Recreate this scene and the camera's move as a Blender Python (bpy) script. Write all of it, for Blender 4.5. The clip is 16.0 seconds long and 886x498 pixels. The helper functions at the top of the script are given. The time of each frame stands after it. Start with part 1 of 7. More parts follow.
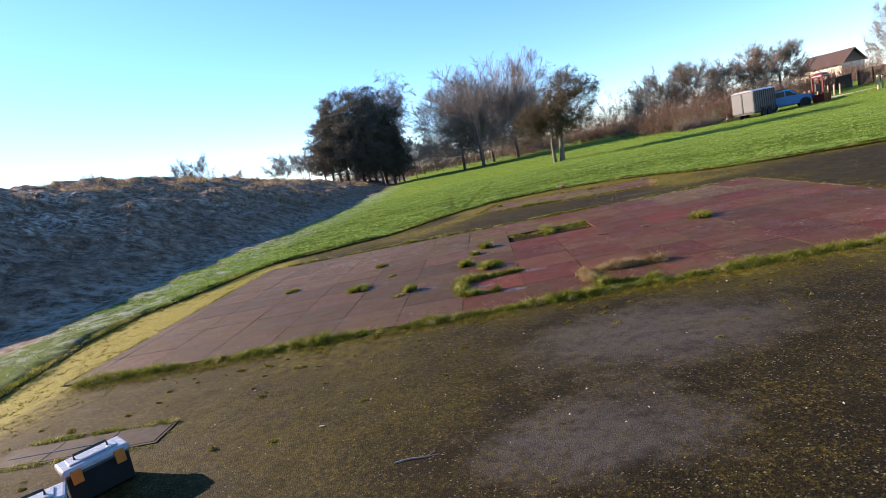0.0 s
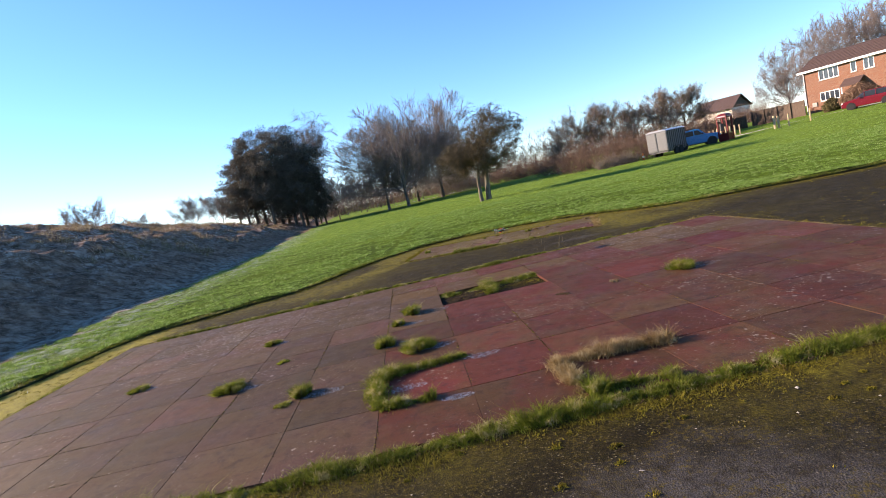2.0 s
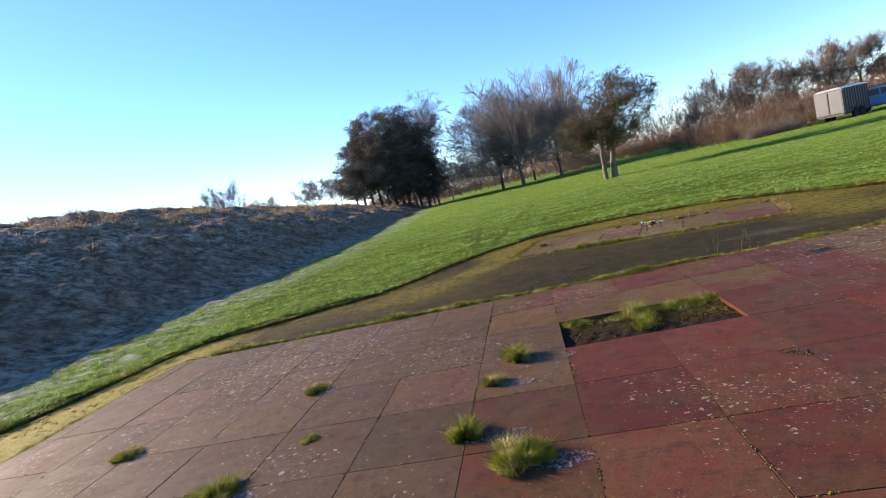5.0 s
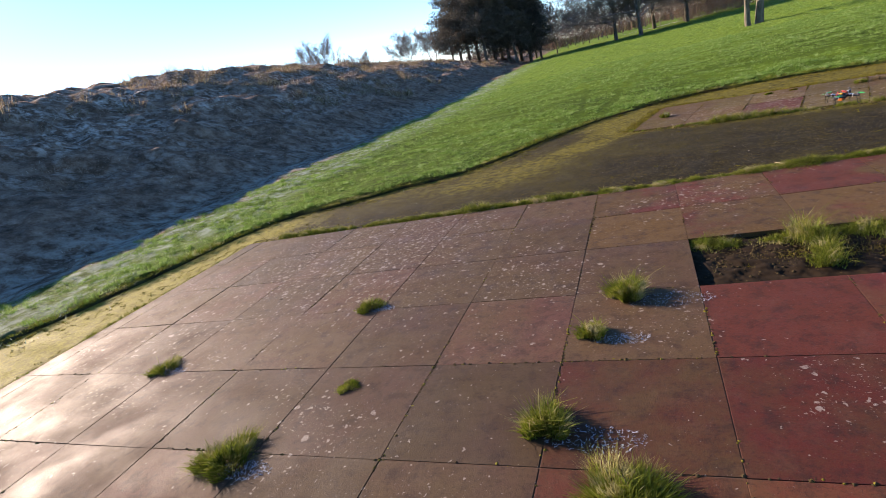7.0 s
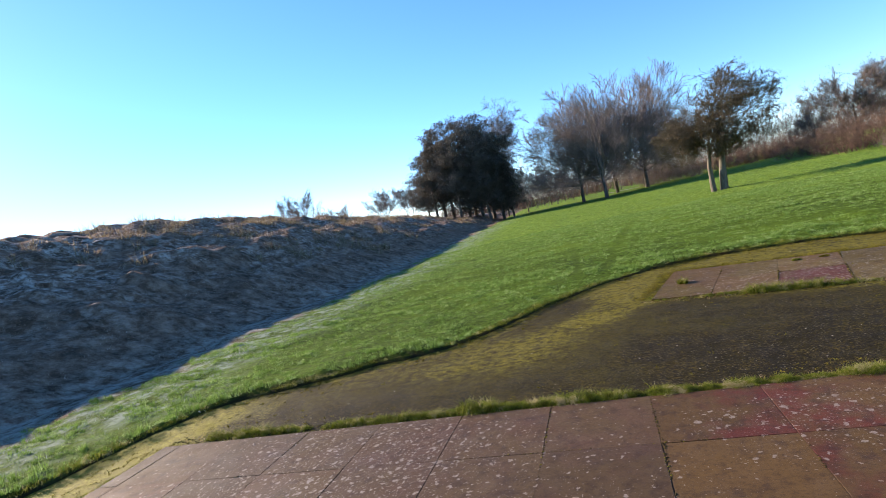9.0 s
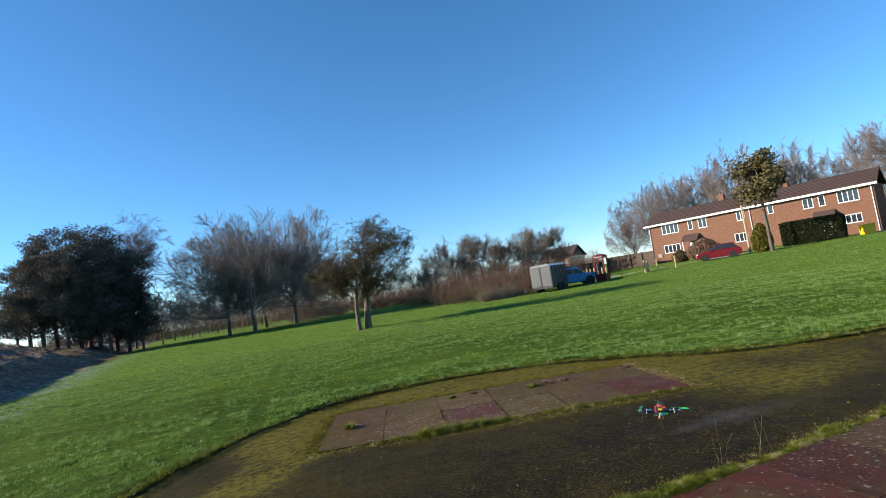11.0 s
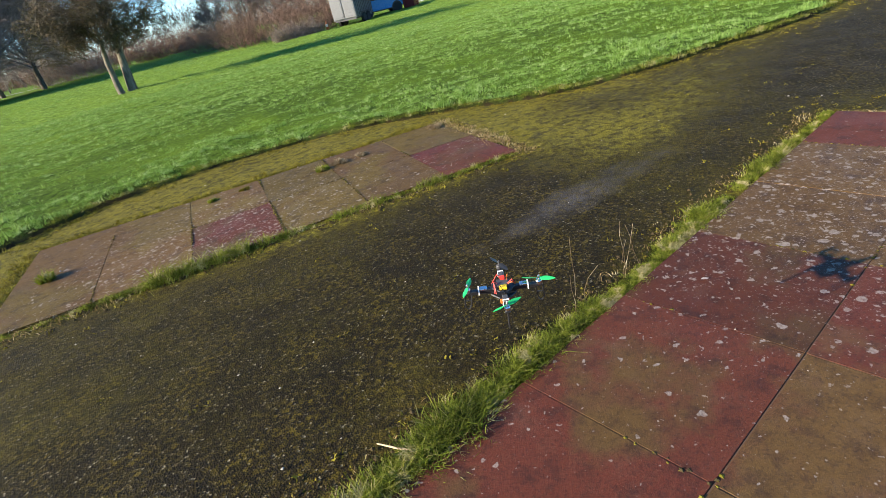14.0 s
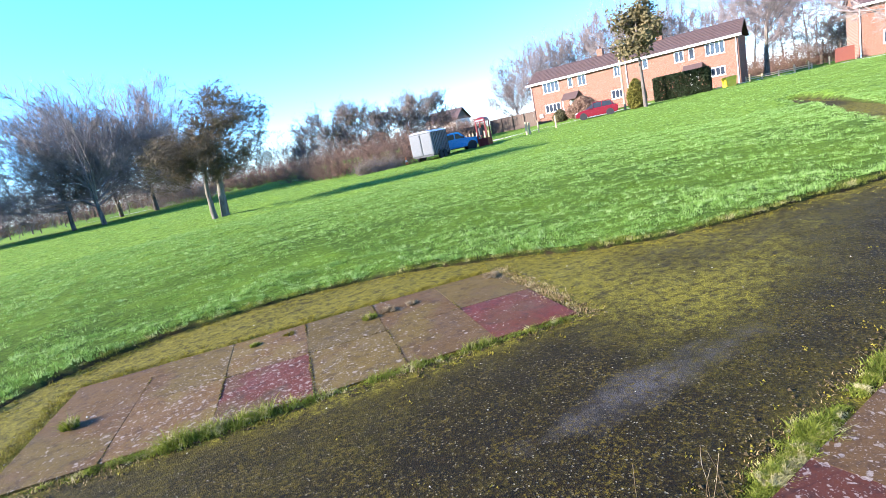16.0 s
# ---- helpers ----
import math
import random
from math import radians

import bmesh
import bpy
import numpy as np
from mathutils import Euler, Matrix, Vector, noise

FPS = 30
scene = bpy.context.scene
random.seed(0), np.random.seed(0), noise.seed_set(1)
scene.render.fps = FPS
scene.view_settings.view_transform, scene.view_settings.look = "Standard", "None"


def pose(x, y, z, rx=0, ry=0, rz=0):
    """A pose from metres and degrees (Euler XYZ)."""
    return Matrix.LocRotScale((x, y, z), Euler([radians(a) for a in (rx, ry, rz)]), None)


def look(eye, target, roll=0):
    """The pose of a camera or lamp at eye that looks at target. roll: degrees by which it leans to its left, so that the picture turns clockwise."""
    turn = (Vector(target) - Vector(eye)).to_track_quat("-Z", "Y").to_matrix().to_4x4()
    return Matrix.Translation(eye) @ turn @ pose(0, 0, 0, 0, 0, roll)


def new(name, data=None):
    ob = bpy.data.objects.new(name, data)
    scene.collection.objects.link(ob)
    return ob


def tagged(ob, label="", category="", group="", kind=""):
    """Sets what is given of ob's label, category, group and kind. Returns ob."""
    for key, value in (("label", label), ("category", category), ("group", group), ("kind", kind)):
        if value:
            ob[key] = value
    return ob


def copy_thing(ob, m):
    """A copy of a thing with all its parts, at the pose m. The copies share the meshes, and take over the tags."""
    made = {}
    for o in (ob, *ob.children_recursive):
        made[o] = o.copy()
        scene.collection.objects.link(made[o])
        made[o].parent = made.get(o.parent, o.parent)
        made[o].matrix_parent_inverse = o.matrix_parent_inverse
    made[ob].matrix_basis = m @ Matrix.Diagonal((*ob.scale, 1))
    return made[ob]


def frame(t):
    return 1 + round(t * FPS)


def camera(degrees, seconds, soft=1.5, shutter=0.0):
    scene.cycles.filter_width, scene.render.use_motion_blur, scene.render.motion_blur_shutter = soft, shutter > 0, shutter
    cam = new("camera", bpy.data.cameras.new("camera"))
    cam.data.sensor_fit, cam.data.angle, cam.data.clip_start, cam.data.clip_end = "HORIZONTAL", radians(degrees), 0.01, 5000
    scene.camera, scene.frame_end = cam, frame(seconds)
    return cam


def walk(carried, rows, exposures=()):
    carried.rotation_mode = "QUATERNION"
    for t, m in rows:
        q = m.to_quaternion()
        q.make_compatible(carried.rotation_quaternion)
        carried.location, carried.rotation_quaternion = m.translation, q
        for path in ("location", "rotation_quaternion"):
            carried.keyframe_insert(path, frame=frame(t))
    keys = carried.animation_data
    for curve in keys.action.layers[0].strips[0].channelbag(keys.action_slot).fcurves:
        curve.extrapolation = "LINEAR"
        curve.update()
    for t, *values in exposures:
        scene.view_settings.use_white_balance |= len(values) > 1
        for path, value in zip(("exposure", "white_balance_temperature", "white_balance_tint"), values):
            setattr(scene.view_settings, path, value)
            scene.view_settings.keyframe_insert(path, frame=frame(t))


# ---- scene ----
# ---------------------------------------------------------------- camera
cam = camera(80.0, 16.0, soft=0.3)
# seconds, place, turn in degrees
PATH = [
    (0.0, 0.002, 0.121, 1.896, 80.68, 11.67, 3.83),
    (0.5, -0.039, 0.721, 1.866, 81.63, 11.62, 3.41),
    (1.0, -0.063, 1.385, 1.831, 84.22, 12.82, -0.92),
    (1.5, 0.022, 2.012, 1.865, 83.78, 10.48, 0.15),
    (2.0, 0.071, 2.650, 1.869, 83.20, 12.40, -4.39),
    (2.5, 0.179, 3.207, 1.853, 84.11, 12.12, -1.17),
    (3.0, 0.203, 3.829, 1.835, 82.23, 12.08, 1.33),
    (3.5, 0.201, 4.361, 1.817, 81.80, 14.22, 1.98),
    (4.0, 0.223, 4.840, 1.872, 84.41, 12.41, 5.03),
    (4.5, 0.160, 5.216, 1.857, 85.68, 12.94, 3.75),
    (5.0, 0.215, 5.641, 1.836, 83.78, 13.31, 8.34),
    (5.2, 0.254, 5.785, 1.861, 81.80, 12.49, 11.34),
    (7.3, -0.019, 7.341, 1.882, 70.81, 13.80, 18.98),
    (7.5, -0.093, 7.496, 1.879, 70.67, 13.99, 15.81),
    (8.0, -0.212, 7.994, 1.916, 73.83, 14.63, 18.07),
    (8.5, -0.372, 8.432, 1.920, 79.06, 12.40, 19.40),
    (9.0, -0.674, 8.802, 1.945, 86.80, 12.49, 16.30),
    (9.5, -0.818, 9.021, 1.925, 93.57, 13.14, 11.47),
    (9.8, -0.945, 9.181, 1.907, 95.31, 10.25, 0.56),
    (10.0, -1.015, 9.343, 1.914, 96.08, 9.96, -7.94),
    (10.2, -1.054, 9.601, 1.857, 96.01, 8.55, -14.00),
    (12.3, -0.176, 10.985, 1.851, 77.62, 8.95, -30.22),
    (12.5, -0.054, 11.183, 1.798, 72.51, 8.76, -33.39),
    (13.0, 0.123, 11.521, 1.848, 69.80, 11.04, -38.51),
    (13.5, 0.392, 11.785, 1.842, 76.62, 12.40, -36.97),
    (14.0, 0.726, 12.158, 1.798, 62.88, 11.85, -41.24),
    (14.5, 0.992, 12.385, 1.831, 62.32, 12.78, -43.13),
    (15.0, 1.244, 12.459, 1.845, 66.62, 11.77, -35.10),
    (15.5, 1.295, 12.497, 1.902, 72.95, 10.45, -36.02),
    (16.0, 1.263, 12.465, 1.931, 77.86, 11.64, -33.17),
]
EXPOSURES = [(0.0, 1.66, 7400, 24), (1.2, 1.58, 7400, 24), (2.2, 1.56, 7400, 24), (3.0, 1.63, 7300, 24), (5.2, 1.58, 7300, 24), (8.0, 1.60, 7300, 24), (9.0, 1.56, 6900, 20), (9.5, 1.4, 6900, 18), (9.8, 1.22, 6400, 13), (10.2, 0.98, 6600, 10), (12.5, 1.0, 6500, 10), (13.5, 1.65, 6400, 10), (14.0, 1.85, 6700, 10), (14.5, 2.05, 6300, 13), (15.0, 2.35, 6000, 17), (16.0, 2.49, 5750, 17)]
walk(cam, [(t, pose(x, y, z, rx, ry, rz)) for t, x, y, z, rx, ry, rz in PATH], EXPOSURES)

# ---------------------------------------------------------------- light
SUN_AZ, SUN_EL = radians(-72.0), radians(20.0)
world = bpy.data.worlds.new("sky")
scene.world = world
world.use_nodes = True
wn = world.node_tree
sky = wn.nodes.new("ShaderNodeTexSky")
sky.sky_type, sky.sun_disc = "NISHITA", False
sky.sun_elevation, sky.sun_rotation = SUN_EL, SUN_AZ
sky.altitude = 900.0
sky.air_density, sky.dust_density, sky.ozone_density = 0.95, 0.16, 6.0
vivid = wn.nodes.new("ShaderNodeHueSaturation")
vivid.inputs["Saturation"].default_value = 1.08
vivid.inputs["Hue"].default_value = 0.494
wn.links.new(sky.outputs[0], vivid.inputs["Color"])
wn.links.new(vivid.outputs[0], wn.nodes["Background"].inputs[0])
wn.nodes["Background"].inputs[1].default_value = 0.112
sun = new("sun", bpy.data.lights.new("sun", "SUN"))
sun.data.energy, sun.data.angle, sun.data.color = 5.0, radians(0.5), (1.0, 0.89, 0.74)
SUN_DIR = Vector((math.sin(SUN_AZ) * math.cos(SUN_EL), math.cos(SUN_AZ) * math.cos(SUN_EL), math.sin(SUN_EL)))
sun.matrix_world = look(SUN_DIR * 50, (0, 0, 0))

# ---------------------------------------------------------------- materials
class Nodes:
    """A small writer of node trees."""

    def __init__(self, name):
        self.m = bpy.data.materials.new(name)
        self.m.use_nodes = True
        self.t = self.m.node_tree
        self.bsdf = self.t.nodes["Principled BSDF"]
        self.out = self.t.nodes["Material Output"]
        self.pos = self.t.nodes.new("ShaderNodeNewGeometry").outputs["Position"]

    def node(self, kind, **inputs):
        n = self.t.nodes.new(kind)
        for k, v in inputs.items():
            self.put(n.inputs[k], v)
        return n

    def put(self, socket, v):
        if isinstance(v, bpy.types.NodeSocket):
            self.t.links.new(v, socket)
        else:
            socket.default_value = (*v, 1.0) if isinstance(v, tuple) and len(v) == 3 and socket.type == "RGBA" else v

    def noise(self, scale, detail=6.0, rough=0.6, vec=None):
        n = self.node("ShaderNodeTexNoise", Scale=scale, Detail=detail, Roughness=rough)
        self.put(n.inputs["Vector"], vec or self.pos)
        return n.outputs[0]

    def spots(self, scale, vec=None):
        n = self.node("ShaderNodeTexVoronoi", Scale=scale)
        self.put(n.inputs["Vector"], vec or self.pos)
        return n.outputs["Distance"]

    def ramp(self, fac, stops):
        n = self.t.nodes.new("ShaderNodeValToRGB")
        el = n.color_ramp.elements
        while len(el) < len(stops):
            el.new(0.5)
        for e, (p, c) in zip(el, stops):
            e.position, e.color = p, ((c, c, c, 1) if isinstance(c, (int, float)) else (*c, 1))
        self.put(n.inputs[0], fac)
        return n.outputs[0]

    def mix(self, fac, a, b, how="MIX"):
        n = self.t.nodes.new("ShaderNodeMix")
        n.data_type, n.blend_type = "RGBA", how
        self.put(n.inputs[0], fac), self.put(n.inputs[6], a), self.put(n.inputs[7], b)
        return n.outputs[2]

    def math(self, how, a, b=0.0):
        n = self.t.nodes.new("ShaderNodeMath")
        n.operation = how
        self.put(n.inputs[0], a), self.put(n.inputs[1], b)
        return n.outputs[0]

    def attribute(self, name):
        n = self.t.nodes.new("ShaderNodeAttribute")
        n.attribute_name = name
        return n.outputs["Fac"]

    def any_object(self):
        return self.t.nodes.new("ShaderNodeObjectInfo").outputs["Random"]

    def any_island(self):
        return self.t.nodes.new("ShaderNodeNewGeometry").outputs["Random Per Island"]

    def done(self, colour, rough=0.8, metal=0.0, bump=None, strength=0.3, depth=0.02, spec=0.4):
        self.put(self.bsdf.inputs["Base Color"], colour), self.put(self.bsdf.inputs["Roughness"], rough)
        self.put(self.bsdf.inputs["Metallic"], metal), self.put(self.bsdf.inputs["Specular IOR Level"], spec)
        if bump is not None:
            b = self.node("ShaderNodeBump", Strength=strength, Distance=depth, Height=bump)
            self.put(self.bsdf.inputs["Normal"], b.outputs[0])
        return self.m


def plain(name, colour, rough=0.5, metal=0.0, grain=30.0, vary=0.25, spec=0.4, wear=None):
    """A painted, moulded or metal surface with fine grain and slight soiling."""
    n = Nodes(name)
    lo, hi = tuple(c * (1 - vary) for c in colour), tuple(min(1, c * (1 + vary)) for c in colour)
    c = n.mix(n.noise(grain), lo, hi)
    c = n.mix(n.ramp(n.noise(grain / 8, 4), [(0.5, 0.0), (0.8, 0.35)]), c, wear or tuple(v * 0.55 + 0.02 for v in colour))
    return n.done(c, n.ramp(n.noise(grain / 3), [(0.3, max(0.05, rough - 0.1)), (0.7, min(1, rough + 0.12))]), metal, n.noise(grain * 3), 0.08, 0.01, spec)


def blades(name, stops, through_=0.35):
    """Grass or leaves: colours by island, and some light passes through."""
    n = Nodes(name)
    c = n.mix(n.ramp(n.noise(0.9, 3), [(0.35, 0.4), (0.65, 0.85)]), n.ramp(n.any_island(), stops), n.ramp(n.ramp(n.noise(7.0, 4), [(0.38, 0.0), (0.6, 1.0)]), stops))
    n.done(c, 0.7, spec=0.08)
    tr = n.node("ShaderNodeBsdfTranslucent", Color=c)
    mx = n.node("ShaderNodeMixShader", Fac=through_)
    n.put(mx.inputs[1], n.bsdf.outputs[0]), n.put(mx.inputs[2], tr.outputs[0])
    n.put(n.out.inputs[0], mx.outputs[0])
    return n.m


def tarmac_material():
    n = Nodes("mossy_tarmac")
    cell = n.node("ShaderNodeTexVoronoi", Scale=95.0, Randomness=1.0)
    n.put(cell.inputs["Vector"], n.pos)
    grain = cell.outputs["Distance"]
    tone = n.node("ShaderNodeSeparateColor", Color=cell.outputs["Color"]).outputs[0]
    stone = n.ramp(tone, [(0.0, (0.0018, 0.0014, 0.0004)), (0.5, (0.0072, 0.0052, 0.0011)), (0.86, (0.022, 0.0160, 0.0036)), (0.96, (0.068, 0.052, 0.021)), (1.0, (0.20, 0.175, 0.12))])
    c = n.mix(n.math("MULTIPLY", n.ramp(grain, [(0.3, 0.0), (0.7, 0.6)]), n.ramp(n.noise(14.0, 5), [(0.4, 0.2), (0.6, 1.0)])), stone, (0.006, 0.0045, 0.003))
    worn = n.ramp(n.math("ADD", n.math("MULTIPLY", n.noise(2.2, 7, 0.65), 0.6), n.math("MULTIPLY", n.attribute("worn"), 0.55)), [(0.46, 0.0), (0.66, 0.85)])
    c = n.mix(worn, c, n.mix(n.ramp(n.noise(130.0, 3), [(0.4, 0.0), (0.65, 1.0)]), (0.028, 0.025, 0.024), (0.088, 0.081, 0.078)))
    dirt = n.ramp(n.noise(9.0, 9, 0.8), [(0.47, 0.0), (0.62, 0.75)])
    c = n.mix(dirt, c, (0.0100, 0.0058, 0.0017))
    c = n.mix(n.math("MULTIPLY", n.ramp(n.noise(26.0, 9, 0.8), [(0.51, 0.0), (0.59, 0.9)]), n.ramp(n.noise(2.2, 7, 0.7), [(0.42, 0.08), (0.58, 1.0)])), c, (0.080, 0.057, 0.007))
    tuftiness = n.math("MULTIPLY", n.ramp(n.noise(55.0, 6, 0.7), [(0.35, 0.0), (0.68, 1.0)]), n.ramp(n.noise(12.0, 6, 0.7), [(0.36, 0.35), (0.58, 1.0)]))
    moss = n.mix(n.ramp(n.math("ADD", n.attribute("moss"), n.math("MULTIPLY", n.math("SUBTRACT", n.noise(8.0, 8, 0.85), 0.5), 1.6)), [(0.60, 0.0), (1.24, 1.0)]), n.mix(tuftiness, (0.014, 0.011, 0.0015), (0.096, 0.076, 0.009)), n.mix(tuftiness, (0.034, 0.026, 0.003), (0.255, 0.220, 0.022)))
    moss = n.mix(n.ramp(n.attribute("thick_moss"), [(0.35, 0.0), (0.8, 1.0)]), moss, n.mix(tuftiness, (0.085, 0.073, 0.009), (0.36, 0.320, 0.050)))
    patch = n.math("ADD", n.math("MULTIPLY", n.noise(1.3, 8, 0.7), 0.55), n.math("MULTIPLY", n.attribute("moss"), 0.46))
    patch = n.math("ADD", patch, n.math("MULTIPLY", n.noise(24.0, 8, 0.78), 0.90))
    c = n.mix(n.math("MULTIPLY", n.ramp(patch, [(0.74, 0.0), (0.88, 0.45), (1.06, 0.95)]), n.math("MAXIMUM", n.attribute("thick_moss"), n.ramp(n.noise(8.0, 8, 0.75), [(0.40, 0.25), (0.52, 1.0)]))), c, moss)
    return n.done(c, n.ramp(n.noise(3.0), [(0.3, 0.75), (0.7, 0.95)]), bump=n.mix(0.5, grain, n.noise(70.0, 6)), strength=0.7, depth=0.010, spec=0.10)


RED_TILE = [(0.0, (0.078, 0.0140, 0.0085)), (0.3, (0.086, 0.0175, 0.0105)), (0.6, (0.070, 0.0175, 0.0090)), (0.85, (0.092, 0.0132, 0.0100)), (1.0, (0.061, 0.0124, 0.0075))]
BROWN_TILE = [(0.0, (0.058, 0.028, 0.017)), (0.3, (0.064, 0.032, 0.019)), (0.6, (0.052, 0.026, 0.016)), (0.85, (0.070, 0.028, 0.021)), (1.0, (0.060, 0.032, 0.018))]


def tile_material(name, stops, moss_from, moss_much, dark=(0.040, 0.026, 0.010), light=(0.084, 0.056, 0.020), most=1.0, gloss=0.14, blotch=0.0):
    n = Nodes(name)
    r = n.any_object()
    base = n.ramp(r, stops)
    if blotch:
        where = n.math("ADD", n.math("MULTIPLY", n.noise(0.75, 6, 0.65), 0.72), n.math("MULTIPLY", n.math("FRACT", n.math("MULTIPLY", r, 11.3)), 0.28))
        base = n.mix(n.ramp(where, [(0.53, 0.0), (0.60, blotch)]), base, n.ramp(r, RED_TILE))
    c = n.mix(n.ramp(n.noise(170.0, 3), [(0.45, 0.0), (0.75, 0.4)]), base, (0.094, 0.050, 0.030))
    own = n.math("FRACT", n.math("MULTIPLY", r, 7.7))
    moss = n.ramp(n.math("ADD", n.math("MULTIPLY", n.noise(1.1, 8, 0.7), 0.90), n.math("MULTIPLY", own, 0.10)), [(moss_from, 0.0), (moss_from + 0.2, moss_much)])
    if blotch:
        moss = n.math("MULTIPLY", moss, n.ramp(where, [(0.53, 1.0), (0.60, 1.0 - blotch)]))
    c = n.mix(moss, c, n.mix(n.noise(20.0), dark, light))
    c = n.mix(n.ramp(n.noise(3.6, 9, 0.75), [(0.52, 0.0), (0.74, 0.28)]), c, (0.116, 0.074, 0.048))
    c = n.mix(n.ramp(n.noise(7.0, 9, 0.8), [(0.50, 0.0), (0.62, 0.6)]), c, (0.020, 0.010, 0.008))
    c = n.mix(n.ramp(n.noise(44.0, 6, 0.75), [(0.52, 0.0), (0.66, 0.55)]), c, (0.016, 0.008, 0.007))
    field = n.ramp(n.noise(0.6, 5, 0.6), [(0.44, 0.0), (0.62, 0.8 * most)])
    for spot, size in (((4.6, 13.2, 0.0), 0.25), ((-3.3, 12.7, 0.0), 0.22), ((1.9, 17.4, 0.0), 0.24)):
        away = n.t.nodes.new("ShaderNodeVectorMath")
        away.operation = "DISTANCE"
        n.put(away.inputs[0], n.pos)
        away.inputs[1].default_value = spot
        field = n.math("MAXIMUM", field, n.ramp(n.math("MULTIPLY", away.outputs["Value"], size), [(0.20, most), (0.75, 0.0)]))
    warp = n.node("ShaderNodeVectorMath", )
    warp.operation = "ADD"
    n.put(warp.inputs[0], n.pos)
    wob = n.node("ShaderNodeTexNoise", Scale=22.0, Detail=4.0)
    n.put(wob.inputs["Vector"], n.pos)
    sc = n.t.nodes.new("ShaderNodeVectorMath")
    sc.operation = "SCALE"
    sc.inputs[3].default_value = 0.07
    n.put(sc.inputs[0], wob.outputs[1])
    n.put(warp.inputs[1], sc.outputs[0])
    total = None
    for scale, biggest, share, weight in ((8.0, 0.30, 0.40, 0.9), (17.0, 0.38, 0.32, 0.9), (34.0, 0.36, 0.36, 0.75), (66.0, 0.38, 0.42, 0.5)):
        v = n.node("ShaderNodeTexVoronoi", Scale=scale)
        n.put(v.inputs["Vector"], warp.outputs[0])
        pick = n.node("ShaderNodeSeparateColor", Color=v.outputs["Color"])
        size = n.math("MULTIPLY", n.math("SUBTRACT", n.math("ADD", n.math("MULTIPLY", pick.outputs[0], 0.7), n.math("MULTIPLY", field, 0.62)), share), biggest)
        dot = n.math("MULTIPLY", n.ramp(n.math("SUBTRACT", size, v.outputs["Distance"]), [(0.0, 0.0), (0.035, 1.0)]), weight)
        total = dot if total is None else n.math("MAXIMUM", total, dot)
    lichen = n.math("MULTIPLY", total, n.ramp(n.noise(60.0, 5, 0.7), [(0.30, 0.2), (0.6, 0.8)]))
    shade = n.math("ADD", 0.80, n.math("MULTIPLY", n.math("FRACT", n.math("MULTIPLY", r, 17.3)), 0.40))
    c = n.mix(1.0, c, n.node("ShaderNodeCombineColor", Red=shade, Green=shade, Blue=shade).outputs[0], "MULTIPLY")
    c = n.mix(lichen, c, (0.27, 0.23, 0.20))
    return n.done(c, n.ramp(n.noise(2.0, 5), [(0.3, 0.58), (0.7, 0.84)]), bump=n.noise(90.0, 8, 0.7), strength=0.4, depth=0.008, spec=gloss)


def ground_material():
    n = Nodes("turf")
    c = n.ramp(n.noise(6.0, 7, 0.7), [(0.38, (0.030, 0.055, 0.007)), (0.5, (0.108, 0.178, 0.022)), (0.62, (0.185, 0.275, 0.050))])
    # turf painted darker near the walk, as shade between the blade clumps
    c = n.mix(n.attribute("gap_shade"), c, n.ramp(n.noise(12.0, 7, 0.75), [(0.38, (0.014, 0.028, 0.003)), (0.58, (0.066, 0.112, 0.013))]))
    c = n.mix(n.ramp(n.noise(0.25, 5), [(0.4, 0.0), (0.7, 0.4)]), c, (0.118, 0.190, 0.014))
    rough_ = n.ramp(n.noise(1.6, 9, 0.78), [(0.36, (0.060, 0.036, 0.024)), (0.5, (0.150, 0.092, 0.064)), (0.64, (0.29, 0.200, 0.148))])
    frost = n.math("MULTIPLY", n.ramp(n.noise(3.4, 9, 0.72), [(0.46, 0.0), (0.64, 0.70)]), n.ramp(n.noise(0.55, 5, 0.6), [(0.40, 0.2), (0.58, 1.0)]))
    rough_ = n.mix(n.math("MULTIPLY", frost, n.attribute("frost")), rough_, (0.70, 0.62, 0.54))
    c = n.mix(n.attribute("rough_grass"), c, rough_)
    c = n.mix(n.math("MULTIPLY", n.ramp(n.noise(3.2, 9, 0.72), [(0.44, 0.0), (0.62, 0.65)]), n.attribute("frost_rim")), c, (0.30, 0.36, 0.33))
    c = n.mix(n.attribute("soil"), c, (0.030, 0.021, 0.010))
    return n.done(c, 0.95, bump=n.noise(22.0, 8, 0.7), strength=0.9, depth=0.06, spec=0.05)


def brick_material():
    n = Nodes("orange_brick")
    uv = n.t.nodes.new("ShaderNodeTexCoord").outputs["Object"]
    b = n.t.nodes.new("ShaderNodeTexBrick")
    turn = n.t.nodes.new("ShaderNodeMapping")
    turn.inputs["Rotation"].default_value = (radians(90), 0, 0)
    n.put(turn.inputs[0], uv)
    n.put(b.inputs["Vector"], turn.outputs[0])
    for k, v in (("Color1", (0.125, 0.047, 0.025)), ("Color2", (0.17, 0.070, 0.037)), ("Mortar", (0.22, 0.17, 0.13)), ("Scale", 1.0), ("Mortar Size", 0.006), ("Brick Width", 0.225), ("Row Height", 0.075)):
        n.put(b.inputs[k], v)
    c = n.mix(n.ramp(n.noise(0.8, 6), [(0.4, 0.0), (0.75, 0.4)]), b.outputs[0], (0.20, 0.085, 0.05))
    return n.done(c, 0.85, bump=n.noise(40.0), strength=0.2, depth=0.01)


